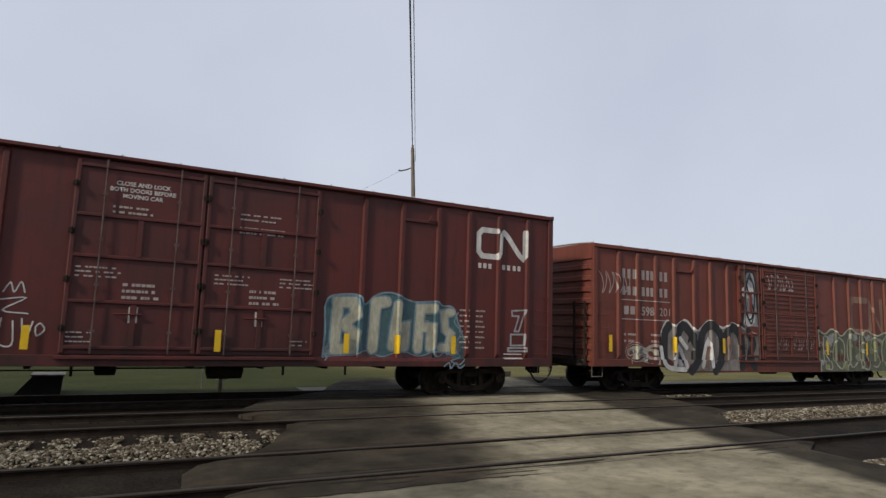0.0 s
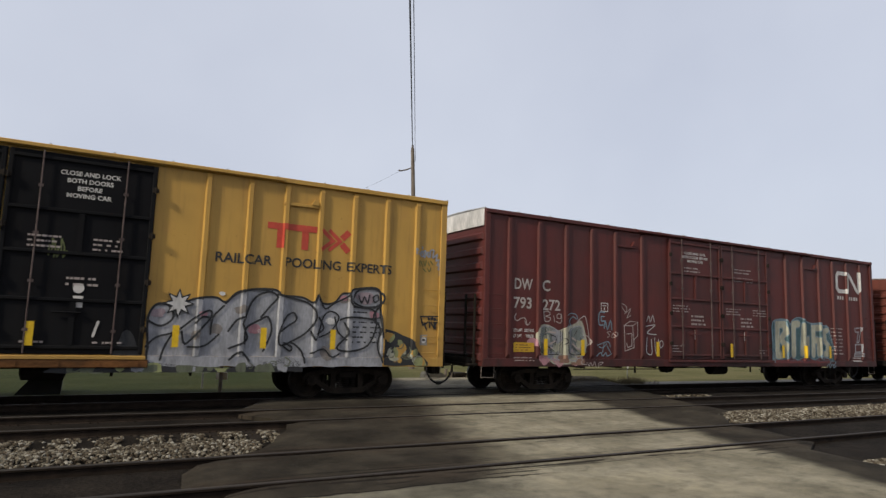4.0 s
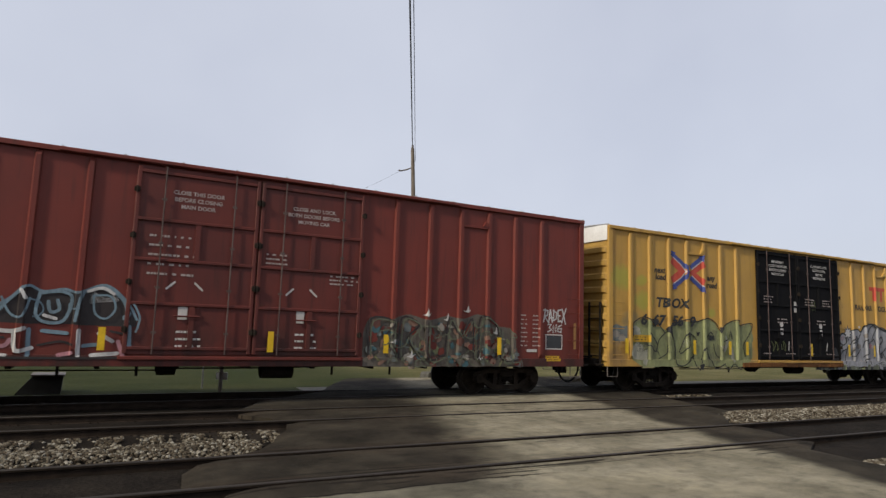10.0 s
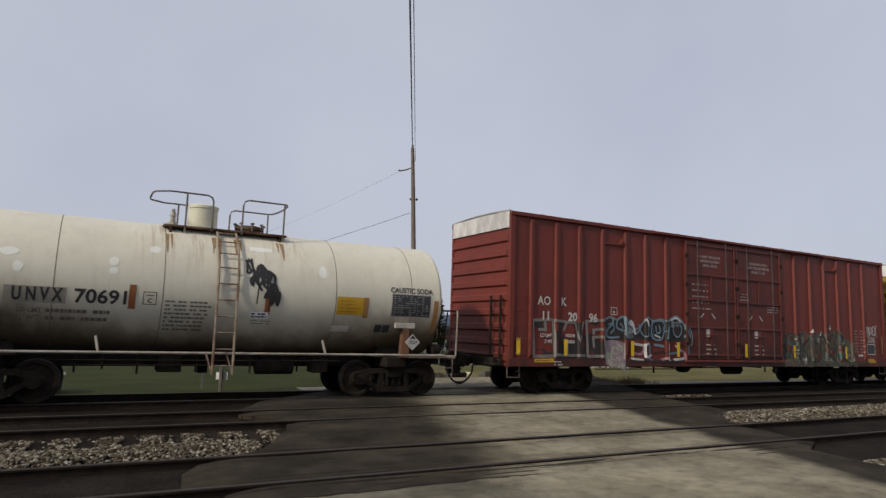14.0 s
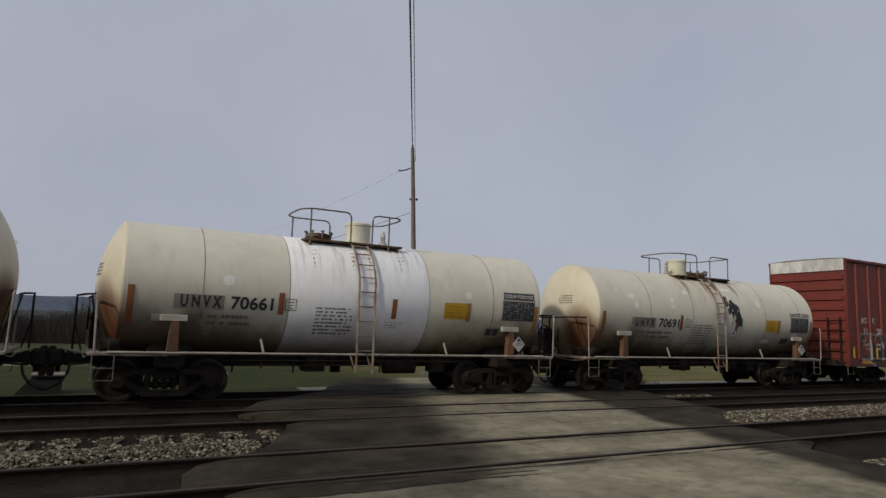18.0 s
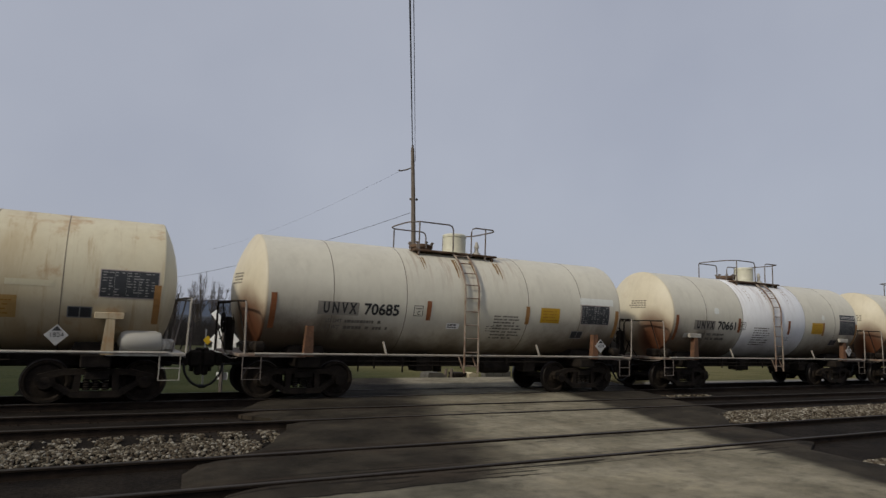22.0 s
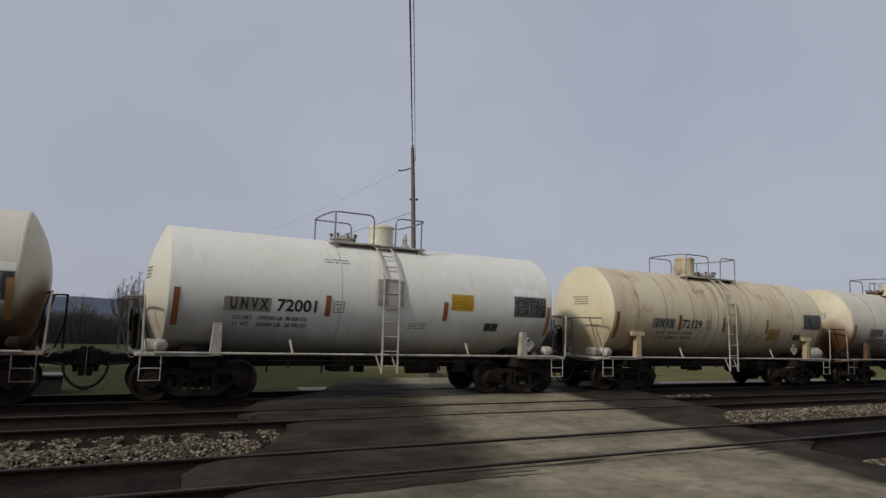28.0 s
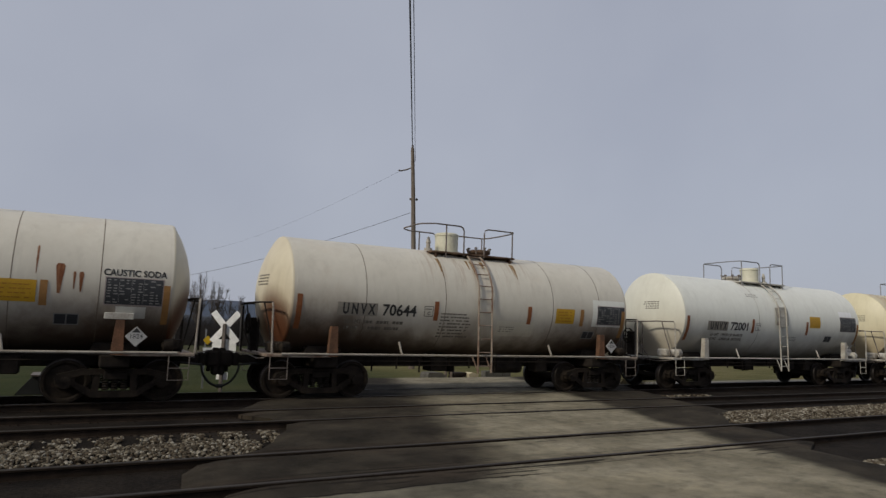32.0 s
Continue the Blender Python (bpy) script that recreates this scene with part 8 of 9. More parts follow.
    tag(side, car, M["spray_black"], "thin black tag", [[(8.81, 2.02), (8.87, 1.84)], [(8.87, 1.84), (9.02, 1.94), (9.01, 2.04)], [(8.9, 1.9), (8.98, 1.72)], [(9.05, 2.01), (9.06, 1.79)], [(9.06, 2.0), (9.14, 2.04), (9.1, 1.91), (9.18, 1.8)], [(9.18, 2.02), (9.19, 1.76)], [(9.22, 2.02), (9.23, 1.76)], [(9.19, 1.89), (9.25, 1.91)], [(9.34, 2.06), (9.25, 1.95), (9.36, 1.92), (9.3, 1.77), (9.41, 1.74)], [(9.39, 1.96), (9.36, 1.48)], [(9.32, 1.66), (9.43, 1.68), (9.4, 1.48), (9.31, 1.48)], [(8.79, 2.06), (9.34, 2.08)]], 0.04)
    reflectors(side, car, (-8.75, -4.0, -5.75, -3.1, 0.55, 3.1, 4.9, 6.5), M["reflector"], 1.2)


def aok_car():
    posts = [-8.7, -7.81, -6.95, -6.06, -5.12, -4.27, -3.36, 3.39, 4.35, 5.27, 6.14, 7.01, 7.92]
    car, side = boxcar("brick-red boxcar with double doors and white lettering, tagged along the bottom", -39.0, 9.45, 0.80, 5.13, M["red"], M["red"], posts, ((-2.54, 0.0), (0.0, 2.51)), door_paint=M["red_door"], reach=(10.2, 9.945), hatches=(-5.6, 5.7))
    rng = random.Random(6)

    def marks(bm):
        words(bm, "AO", -8.46, 2.55, 0.24, 0, 0.009, bold=0.006, stretch=0.9)
        words(bm, "K", -7.63, 2.55, 0.24, 0, 0.009, bold=0.006, stretch=0.85)
        words(bm, "11", -8.37, 2.12, 0.24, 0, 0.042, bold=0.010)
        words(bm, "20", -7.40, 2.12, 0.24, 0, 0.042, bold=0.010)
        words(bm, "96", -6.62, 2.12, 0.24, 0, 0.042, bold=0.010)
        words(bm, "LD LMT", -8.38, 1.63, 0.10, 0, 0.03, bold=0.003, width=0.40)
        words(bm, "LT WT", -8.24, 1.46, 0.10, 0, 0.03, bold=0.003, width=0.28)
        words(bm, "205200", -7.47, 1.65, 0.085, 0, 0.03, bold=0.003, width=0.34)
        words(bm, "80800", -7.42, 1.47, 0.085, 0, 0.03, bold=0.003, width=0.28)
        data_lines(bm, -6.53, 0.77, 0.85, 1, 0.07, 0.045, 0, rng, gap=0.06)
        for a, b, c, d in ((-5.72, -5.46, 2.36, 2.38), (-5.72, -5.46, 2.57, 2.59), (-5.72, -5.70, 2.36, 2.59), (-5.48, -5.46, 2.36, 2.59), (-5.62, -5.56, 2.41, 2.49)):
            oblong(bm, a, b, c, d, 0, 0.006)
        data_lines(bm, -7.9, 0.92, 0.3, 2, 0.08, 0.04, 0, rng)
        for k, w in enumerate(("CLOSE THIS DOOR", "BEFORE CLOSING", "MAIN DOOR")):
            words(bm, w, -1.3, 4.45 - 0.15 * k, 0.085, 1, 0.010, align="CENTER", bold=0.003)
        for k, w in enumerate(("CLOSE AND LOCK", "BOTH DOORS BEFORE", "MOVING CAR")):
            words(bm, w, 1.25, 4.40 - 0.15 * k, 0.085, 1, 0.010, align="CENTER", bold=0.003)
        data_lines(bm, -2.2, 3.5, 0.9, 5, 0.2, 0.06, 1, rng, 0.01, 0.3)
        data_lines(bm, 0.2, 3.3, 0.5, 3, 0.1, 0.05, 1, rng, 0.01, 0.2)
        data_lines(bm, 1.7, 2.9, 0.7, 3, 0.09, 0.05, 1, rng, 0.01, 0.2)
        for x in (-1.45, 1.05):
            oblong(bm, x - 0.09, x + 0.09, 1.78, 2.05, 0, 0.01)
            stroke(bm, [(x - 0.35, 2.42), (x - 0.2, 2.56)], 0.04, 0, 0.01)
            stroke(bm, [(x + 0.35, 2.42), (x + 0.2, 2.56)], 0.04, 0, 0.01)
            data_lines(bm, x - 0.1, 1.5, 0.5, 3, 0.15, 0.06, 0, rng, 0.01, 0.2)
        for x in (7.25, 7.65):
            data_lines(bm, x, 2.2, 0.22, 8, 0.12, 0.05, 1, rng, 0.004, 0.1)
        oblong(bm, 7.45, 7.80, 1.20, 1.28, 0, 0.009)
        for a, b, c, d in ((8.1, 8.7, 1.28, 1.31), (8.1, 8.7, 1.68, 1.71), (8.1, 8.13, 1.28, 1.71), (8.67, 8.7, 1.28, 1.71)):
            oblong(bm, a, b, c, d, 0, 0.006)

    decals(side, car, "lettering", marks, [M["letter"], M["letter_dim"]], "white lettering and data")
    for x0, x1, z0, z1 in ((-8.6, -7.9, 0.92, 1.08), (8.1, 8.6, 0.95, 1.1)):
        bm = bmesh.new()
        oblong(bm, x0, x1, z0, z1, 0, 0.006)
        data_lines(bm, x0 + 0.06, z0 + 0.1, x1 - x0 - 0.15, 2, 0.06, 0.025, 1, rng, 0.008, 0.1)
        side.drape(bm)
        part("notice", bm, [M["decal_yellow"], M["letter_black"]], car, "small yellow notice")
    bm = bmesh.new()
    oblong(bm, 8.14, 8.66, 1.32, 1.67, 0, 0.005)
    side.drape(bm)
    part("notice", bm, [M["decal_black"]], car, "small black panel")
    mural(side, car, [(-8.68, 2.06), (-8.2, 2.12), (-7.5, 2.06), (-6.9, 2.08), (-6.3, 2.14), (-5.98, 2.16)], 1.02, [M["spray_char"], M["patch"], M["spray_char"], M["red"], M["red"]], "black block piece painted over red", 51, (), 0.03, 18, False, (), (0.10, 0.30))
    for x0, x1, z0, z1 in ((-8.5, -7.98, 1.42, 1.82), (-7.6, -7.1, 1.45, 1.82)):
        mural(side, car, [(x0, z1), ((x0 + x1) / 2, z1 + 0.03), (x1, z1)], z0, [M["red"], M["red"]], "bare red paint left round the data", 510, (), 0.03, 0, False)
    grey = M["spray_grey"]
    tag(side, car, grey, "grey outline of block letters", [[(-8.57, 1.08), (-8.63, 2.09), (-7.95, 2.14)], [(-8.57, 1.08), (-7.88, 1.10)], [(-7.92, 2.10), (-7.86, 1.12)], [(-8.21, 2.1), (-8.18, 1.83), (-8.4, 1.84)]], 0.085, False, 0.014)
    tag(side, car, grey, "grey outline of block letters", [[(-7.95, 2.12), (-7.1, 2.06), (-6.97, 1.52), (-6.8, 2.09)], [(-7.43, 2.06), (-7.52, 1.86)], [(-7.40, 1.42), (-7.39, 1.12), (-6.74, 1.12)], [(-7.86, 1.14), (-7.45, 1.12)]], 0.075, False, 0.018)
    tag(side, car, grey, "grey outline of block letters", [[(-6.06, 2.18), (-6.69, 2.12), (-6.63, 1.1), (-5.97, 1.11), (-6.03, 1.68), (-6.43, 1.66), (-6.40, 1.38)], [(-6.1, 1.91), (-6.42, 1.87), (-6.41, 1.77)]], 0.085, False, 0.022)
    mural(side, car, [(-6.0, 2.15), (-5.75, 2.28), (-5.45, 2.22), (-5.2, 2.32), (-5.0, 2.05), (-4.68, 1.95), (-4.4, 2.15), (-4.2, 2.34), (-3.95, 2.24), (-3.6, 2.3), (-3.35, 2.25), (-2.9, 2.42), (-2.5, 2.1), (-2.3, 1.75)], [(-6.0, 1.6), (-4.9, 1.62), (-2.3, 1.6)],
          [M["spray_char"], M["spray_blue"], M["spray_char"], M["patch_blue"], M["spray_blue"]], "black spray-painted piece with pale blue outlines", 52, (), 0.05, 10, True, (), (0.05, 0.16), 3)
    tag(side, car, M["spray_blue"], "pale blue letter outlines", [[(-6.02, 2.2), (-5.73, 2.28), (-5.64, 2.12), (-5.88, 1.89), (-5.86, 1.68), (-5.42, 1.69)], [(-5.13, 1.7), (-5.2, 2.28), (-5.45, 2.22), (-5.49, 1.98), (-5.2, 1.89)], [(-4.92, 2.05), (-4.68, 1.82), (-4.51, 2.02), (-4.28, 2.3)]], 0.06, True, 0.02)
    tag(side, car, M["spray_blue"], "pale blue letter outlines", [[(-4.0, 2.2), (-4.04, 1.81), (-3.88, 1.65), (-3.57, 1.69), (-3.46, 2.13), (-3.66, 2.25), (-4.0, 2.2)], [(-3.38, 1.69), (-3.27, 2.25), (-2.88, 2.36), (-2.55, 2.1), (-2.46, 1.69)], [(-3.85, 2.05), (-3.8, 1.85), (-3.66, 1.9), (-3.7, 2.08)]], 0.06, True, 0.024)
    mural(side, car, [(-5.0, 2.15), (-4.9, 2.25), (-4.75, 2.1)], [(-5.0, 1.75), (-4.75, 1.85)], [M["spray_white"], M["spray_blue"]], "white highlight", 520, (), 0.02, 0, False)
    mural(side, car, [(-3.15, 2.2), (-2.95, 2.4), (-2.65, 2.3)], [(-3.15, 2.05), (-2.65, 2.1)], [M["spray_white"], M["spray_blue"]], "white highlight", 521, (), 0.02, 0, False)
    mural(side, car, [(-5.97, 1.55), (-5.6, 1.6), (-5.17, 1.52)], [(-5.97, 0.85), (-5.2, 0.7)], [M["spray_lilac"], M["spray_cream"], M["spray_cream"], M["spray_lilac"], M["letter_dim"]], "pale lilac spray-painted block", 522, (), 0.04, 14, False, (), (0.06, 0.2), 4)
    for mat, label, lines in (("spray_white", "white spray-painted bars", [[(-4.9, 1.05), (-4.45, 1.0)], [(-4.35, 1.45), (-4.3, 1.1), (-4.05, 1.15)], [(-3.3, 1.5), (-3.28, 1.0)], [(-3.05, 1.02), (-2.6, 1.06)], [(-4.8, 1.5), (-4.4, 1.46), (-4.2, 1.52)], [(-2.95, 1.45), (-2.7, 1.3)]]),
                              ("spray_pink", "pink spray-painted bars", [[(-4.85, 1.22), (-4.5, 1.18), (-4.4, 1.3)], [(-3.6, 1.02), (-3.4, 1.06)], [(-2.6, 1.3), (-2.5, 1.0)]]),
                              ("spray_blue", "pale blue spray-painted bars", [[(-4.12, 1.5), (-4.1, 1.0)], [(-3.9, 1.48), (-3.5, 1.44)], [(-3.2, 1.2), (-2.9, 1.24)], [(-2.42, 1.6), (-2.4, 1.2)]]),
                              ("spray_char", "black spray-painted bars", [[(-4.95, 1.36), (-4.5, 1.34)], [(-3.95, 1.2), (-3.6, 1.28), (-3.4, 1.22)], [(-4.9, 0.97), (-3.4, 0.96), (-2.4, 0.98)], [(-2.75, 1.5), (-2.5, 1.45)]])):
        tag(side, car, M[mat], label, lines, 0.075 if mat != "spray_char" else 0.045, True, 0.012)
    tag(side, car, M["spray_blue"], "pale blue outlines", [[(-5.85, 2.05), (-5.7, 2.1), (-5.6, 1.95), (-5.75, 1.8)], [(-5.35, 2.1), (-5.25, 2.0), (-5.3, 1.85)], [(-4.6, 2.1), (-4.45, 1.8), (-4.25, 1.75), (-4.15, 2.1)], [(-3.1, 2.2), (-3.05, 1.85), (-2.85, 1.75), (-2.7, 1.95), (-2.8, 2.2), (-3.1, 2.2)], [(-2.4, 2.1), (-2.25, 1.8), (-2.3, 1.5)]], 0.04, True, 0.03)
    tag(side, car, M["spray_white"], "white highlights", [[(-4.95, 2.1), (-4.8, 2.0), (-4.75, 1.8)], [(-4.3, 2.25), (-4.22, 2.1)], [(-3.2, 2.28), (-2.95, 2.36), (-2.75, 2.25)], [(-3.9, 1.78), (-3.7, 1.72)]], 0.06, True, 0.036)
    mural(side, car, [(2.62, 1.6), (2.8, 2.0), (3.3, 1.95), (3.8, 2.1), (4.4, 1.98), (4.9, 2.1), (5.4, 2.05), (5.9, 2.18), (6.4, 1.9), (6.9, 1.8), (7.15, 1.2), (7.3, 0.9)], 0.80,
          [M["spray_murk"], M["spray_sage"], M["spray_moss"], M["spray_teal"], M["red"], M["spray_rust"], M["patch_blue"], M["spray_peach"], M["patch"], M["spray_murk"], M["red"]], "muted green, blue and brown spray-painted piece", 54, (), 0.03, 190, False, (), (0.025, 0.13), 30)
    for lines in ([[(2.75, 1.1), (2.78, 1.95), (3.4, 1.9), (3.2, 1.5), (3.45, 1.1)], [(3.55, 1.0), (3.6, 2.0), (4.1, 1.85), (3.8, 1.5), (4.15, 1.0)], [(4.3, 1.95), (4.35, 1.0), (4.8, 1.1)]], [[(4.85, 1.1), (4.95, 2.05), (5.3, 1.6), (5.65, 2.05), (5.7, 1.0)], [(5.85, 1.0), (5.9, 2.1), (6.45, 1.85), (6.4, 1.0)], [(6.55, 1.8), (6.58, 1.0), (7.1, 0.98)]]):
        tag(side, car, M["spray_char"], "dark spray-painted letter lines", lines, 0.05, True, 0.052)
        tag(side, car, M["spray_sage"], "pale green letter lines", [[(x + 0.07, z - 0.05) for x, z in line] for line in lines], 0.03, True, 0.060)
    def prickles(bm):
        for x, z in ((4.3, 2.1), (3.9, 1.05), (4.9, 2.0), (5.5, 2.25), (6.4, 1.7), (3.4, 1.4), (5.9, 1.0)):
            sheet(bm, [(x - 0.11, z), (x - 0.02, z + 0.02), (x + 0.02, z + 0.18), (x + 0.05, z + 0.02), (x + 0.13, z + 0.07), (x + 0.03, z - 0.04)], 0, 0.045)

    decals(side, car, "graffiti", prickles, [M["spray_white"]], "white spray-painted flashes")
    tag(side, car, M["spray_white"], "spiky white tag", [[(8.03, 2.06), (8.08, 2.42)], [(8.0, 2.40), (8.17, 2.38), (8.16, 2.25), (8.06, 2.22), (8.19, 2.05)], [(8.20, 2.03), (8.26, 2.42), (8.33, 2.06)], [(8.21, 2.18), (8.33, 2.19)], [(8.38, 2.40), (8.37, 2.10), (8.47, 2.16), (8.48, 2.33), (8.36, 2.40)],
                                                         [(8.63, 2.42), (8.53, 2.40), (8.54, 2.08), (8.64, 2.10)], [(8.53, 2.25), (8.61, 2.25)], [(8.68, 2.44), (8.80, 2.02)], [(8.82, 2.46), (8.66, 2.05)]], 0.042, False)
    tag(side, car, M["spray_white"], "spiky white tag", [[(8.18, 1.98), (8.30, 2.0), (8.22, 1.90), (8.31, 1.84), (8.18, 1.78)], [(8.36, 1.76), (8.37, 1.97), (8.46, 1.78), (8.47, 1.99)], [(8.66, 1.98), (8.54, 1.93), (8.53, 1.80), (8.64, 1.77), (8.66, 1.88), (8.59, 1.88)]], 0.035, False)
    reflectors(side, car, (-9.15, -7.5, -4.9, -2.9, 0.4, 3.2, 6.5), M["reflector"])
    reflectors(side, car, (9.1,), M["reflector_orange"], 1.30, 0.75, 0.09)


cn_car()
dwc_car()
tbox_car()
aok_car()
tank_car("grey-white tank car streaked brown, black scrawl on its side", -55.85, "70691", M["tank_grey"], 5.33, (-3.23, -1.26, 2.53, 4.53), top="housing_first", cargo="CAUSTIC SODA", seed=71, reach=(6.465, 6.65), cbox=-1.5, mark=0.42, notice=2.56, panel=4.0, strips=(-1.83, 0.93, 3.30),
         scribble=True, signs=((0.56, 1.86, 0.40, 0.15),), patches=((-4.18, 2.92, 0.33, 0.17, "tank_white"), (-3.93, 2.60, 0.18, 0.22, "tank_white"), (-2.32, 2.84, 0.20, 0.20, "tank_white"), (-2.30, 2.66, 0.17, 0.16, "tank_white"), (-1.57, 3.18, 0.22, 0.16, "tank_white"), (2.1, 2.85, 0.2, 0.32, "tank_white"), (2.5, 1.62, 0.45, 0.14, "tank_white"), (0.52, 3.42, 0.5, 0.10, "tank_white")))
tank_car("grey-white tank car with a fresh white band round its middle", -68.78, "70661", M["tank_grey"], 5.27, white_band=(-1.85, 1.77), seed=72, reach=(6.52, 6.465), cbox=-1.81, mark=0.14, notice=2.22, panel=4.05, strips=(-2.03, 0.80, 2.96), cargo="SODIUM HYDROXIDE",
         patches=((-3.35, 2.56, 0.28, 0.24, "tank_white"), (2.84, 2.56, 0.22, 0.22, "tank_white"), (-4.7, 1.74, 0.7, 0.15, "tank_white")))
tank_car("grey-white tank car with rust streaks below the top walkway", -81.82, "70685", M["tank_grey"], 5.34, (-3.79, -1.86, 1.92, 3.83), seed=73, reach=(6.44, 6.52), cbox=-1.52, plate=False, mark=0.29, notice=2.36, panel=3.87, strips=(-1.22, 1.90), printing=0.8,
         signs=((-0.64, 1.77, 0.38, 0.15),), patches=((3.8, 2.62, 1.3, 0.2, "tank_white"),))
tank_car("cream tank car heavily stained with rust and grime", -94.7, "72129", M["tank_cream"], 5.36, (-4.34, -3.11, -1.85, -0.62, 1.11, 2.3, 3.54), top="square_housing", limits=(("200100 LB", "90 750 KG"), ("62900 LB", "28 550 KG")), seed=74, reach=(6.43, 6.44), cbox=-1.13, number_x=0.2, high_print=True, iron="white_iron", mark=0.72, notice=2.14, notice_z=1.72, panel=4.2, panel_z=2.2,
         placard=3.53, small_panel=3.66, printing=None, strips=(-2.48, -0.31, 2.02), tank_at_end=True, dish=0.40, knuckle=0.025, ladder_plate=True, burnt=False, patches=((2.6, 2.35, 0.8, 0.12, "head_plain"),))
tank_car("clean white tank car with white steelwork", -107.56, "72001", M["tank_white"], 5.06, (-1.25,), top="square_manway", limits=(("199700 LB", "90 600 KG"), ("63300 LB", "28 700 KG")), seed=75, reach=(6.46, 6.43), cbox=-1.31, high_print=True, iron="white_iron", plate=False, mark=0.5, notice=1.76, notice_z=2.26, panel=3.78, panel_z=2.18, placard=4.27, small_panel=2.86,
         printing=None, strips=(-1.58, 1.60), dish=0.38, knuckle=0.025, ladder_plate=True, burnt=False, patches=((3.74, 2.76, 0.88, 0.2, "band_white"),))
tank_car("tan-stained white tank car with dark brown ends", -120.48, "70644", M["tank_tan"], 5.17, (-3.38, -1.16, 2.37, 4.11), seed=76, reach=(6.485, 6.46), cbox=-1.65, top="housing_first", plate=False, mark=0.35, notice=2.48, panel=4.06, strips=(-1.43, 1.54, 3.45), printing=-1.28,
         patches=((0.5, 1.62, 1.25, 0.42, "tank_grey"), (3.86, 1.98, 1.28, 0.80, "tank_white")))
tank_car("grimy grey tank car with rust runs on its side", -133.45, "", M["tank_tan"], 5.2, (-3.4, -1.2, 2.35, 3.85), seed=77, reach=(6.5, 6.485), cargo="CAUSTIC SODA", letters=False, notice=2.10, panel=3.96, small_panel=3.1, strips=(2.9,),
         runs=((3.15, 2.77, 0.16, 0.55), (3.4, 2.62, 0.05, 0.3), (3.52, 2.62, 0.09, 0.35), (2.75, 3.1, 0.04, 0.5), (2.75, 2.9, 0.04, 0.2)), patches=((4.17, 1.77, 0.56, 0.24, "tank_white"),))


# ---- beyond the tracks ----
def crossbuck():
    sign = thing("crossbuck_sign", "white crossbuck on a grey post, seen from behind", "road sign", pose(2.15, 18.1, -0.34, 0, 0, -28))
    bm = bmesh.new()
    box(bm, -0.045, 0.045, -0.17, -0.085, -0.3, 2.05, bevel=0.01)
    part("post", bm, M["dark_rail"], sign, "dark grey post")
    for s in (-1, 1):
        bm = bmesh.new()
        box(bm, -0.56, 0.56, -0.012, 0.012, -0.09, 0.09, bevel=0.006)
        part("blade", bm, M["sign_white"], sign, "white crossbuck blade", at=pose(0, -0.055 - 0.014 * s, 1.95, 0, s * 50, 0))
    bm = bmesh.new()
    prism(bm, [(-0.32, 1.0), (0.32, 1.0), (0.34, 1.12), (0.34, 1.46), (0.24, 1.60), (-0.24, 1.60), (-0.34, 1.46), (-0.34, 1.12)], -0.07, -0.052)
    part("sign_plate", bm, M["sign_white"], sign, "blank white plate")
    bm = bmesh.new()
    prism(bm, [(-0.16, 0.46), (0.16, 0.46), (0.16, 0.66), (-0.16, 0.66)], -0.07, -0.052)
    part("sign_plate", bm, M["sign_white"], sign, "small white plate")


def marker():
    m = thing("marker_post", "thin white marker post with a yellow diamond and a white plate", "marker post", pose(1.70, 19.0, -0.42))
    bm = bmesh.new()
    box(bm, -0.02, 0.02, -0.02, 0.02, -0.2, 1.95)
    part("post", bm, M["galv"], m)
    bm = bmesh.new()
    prism(bm, [(0.05, 1.48), (0.18, 1.62), (0.05, 1.76), (-0.08, 1.62)], -0.04, -0.022)
    part("sign_plate", bm, M["reflector"], m, "yellow diamond plate")
    bm = bmesh.new()
    prism(bm, [(-0.06, 1.08), (0.2, 1.08), (0.2, 1.40), (-0.06, 1.40)], -0.04, -0.022)
    part("sign_plate", bm, M["sign_white"], m, "small white plate")


def cabinet():
    c = thing("equipment_cabinet", "low dark grey cabinet with a sloping lid in the grass", "cabinet", pose(-2.2, 18.35, -0.42))
    bm = bmesh.new()
    prism(bm, [(-0.72, 0.0), (0.40, 0.0), (0.44, 0.66), (-0.22, 0.66)], -0.3, 0.5)
    part("body", bm, M["cabinet"], c)
    bm = bmesh.new()
    prism(bm, [(-0.26, 0.662), (0.48, 0.662), (0.48, 0.70), (-0.26, 0.70)], -0.34, 0.54)
    part("lid", bm, M["dark_rail"], c, "dull metal lid")


def tall_sign():
    s = thing("tall_sign", "white panel on a tall dark post, tilted", "sign", pose(-3.62, 20.0, -0.42))
    bm = bmesh.new()
    tube(bm, [(0, 0, -0.2), (0, 0, 4.0)], 0.05, 8)
    part("post", bm, M["dark_rail"], s, "dark steel post")
    bm = bmesh.new()
    prism(bm, [(-0.45, 3.80), (0.10, 3.80), (0.30, 4.26), (-0.45, 4.20)], -0.09, -0.055)
    part("panel", bm, M["sign_white"], s, "white tilted panel")


def triangle_marker():
    t = thing("triangle_marker", "small white triangular marker on a thin post", "marker", pose(20.2, 20.6, -0.45))
    bm = bmesh.new()
    tube(bm, [(0, 0, -0.1), (0, 0, 0.85)], 0.02, 6)
    part("post", bm, M["galv"], t)
    bm = bmesh.new()
    prism(bm, [(-0.22, 1.05), (0.0, 0.66), (0.22, 1.05)], -0.04, -0.022)
    part("panel", bm, M["sign_white"], t)


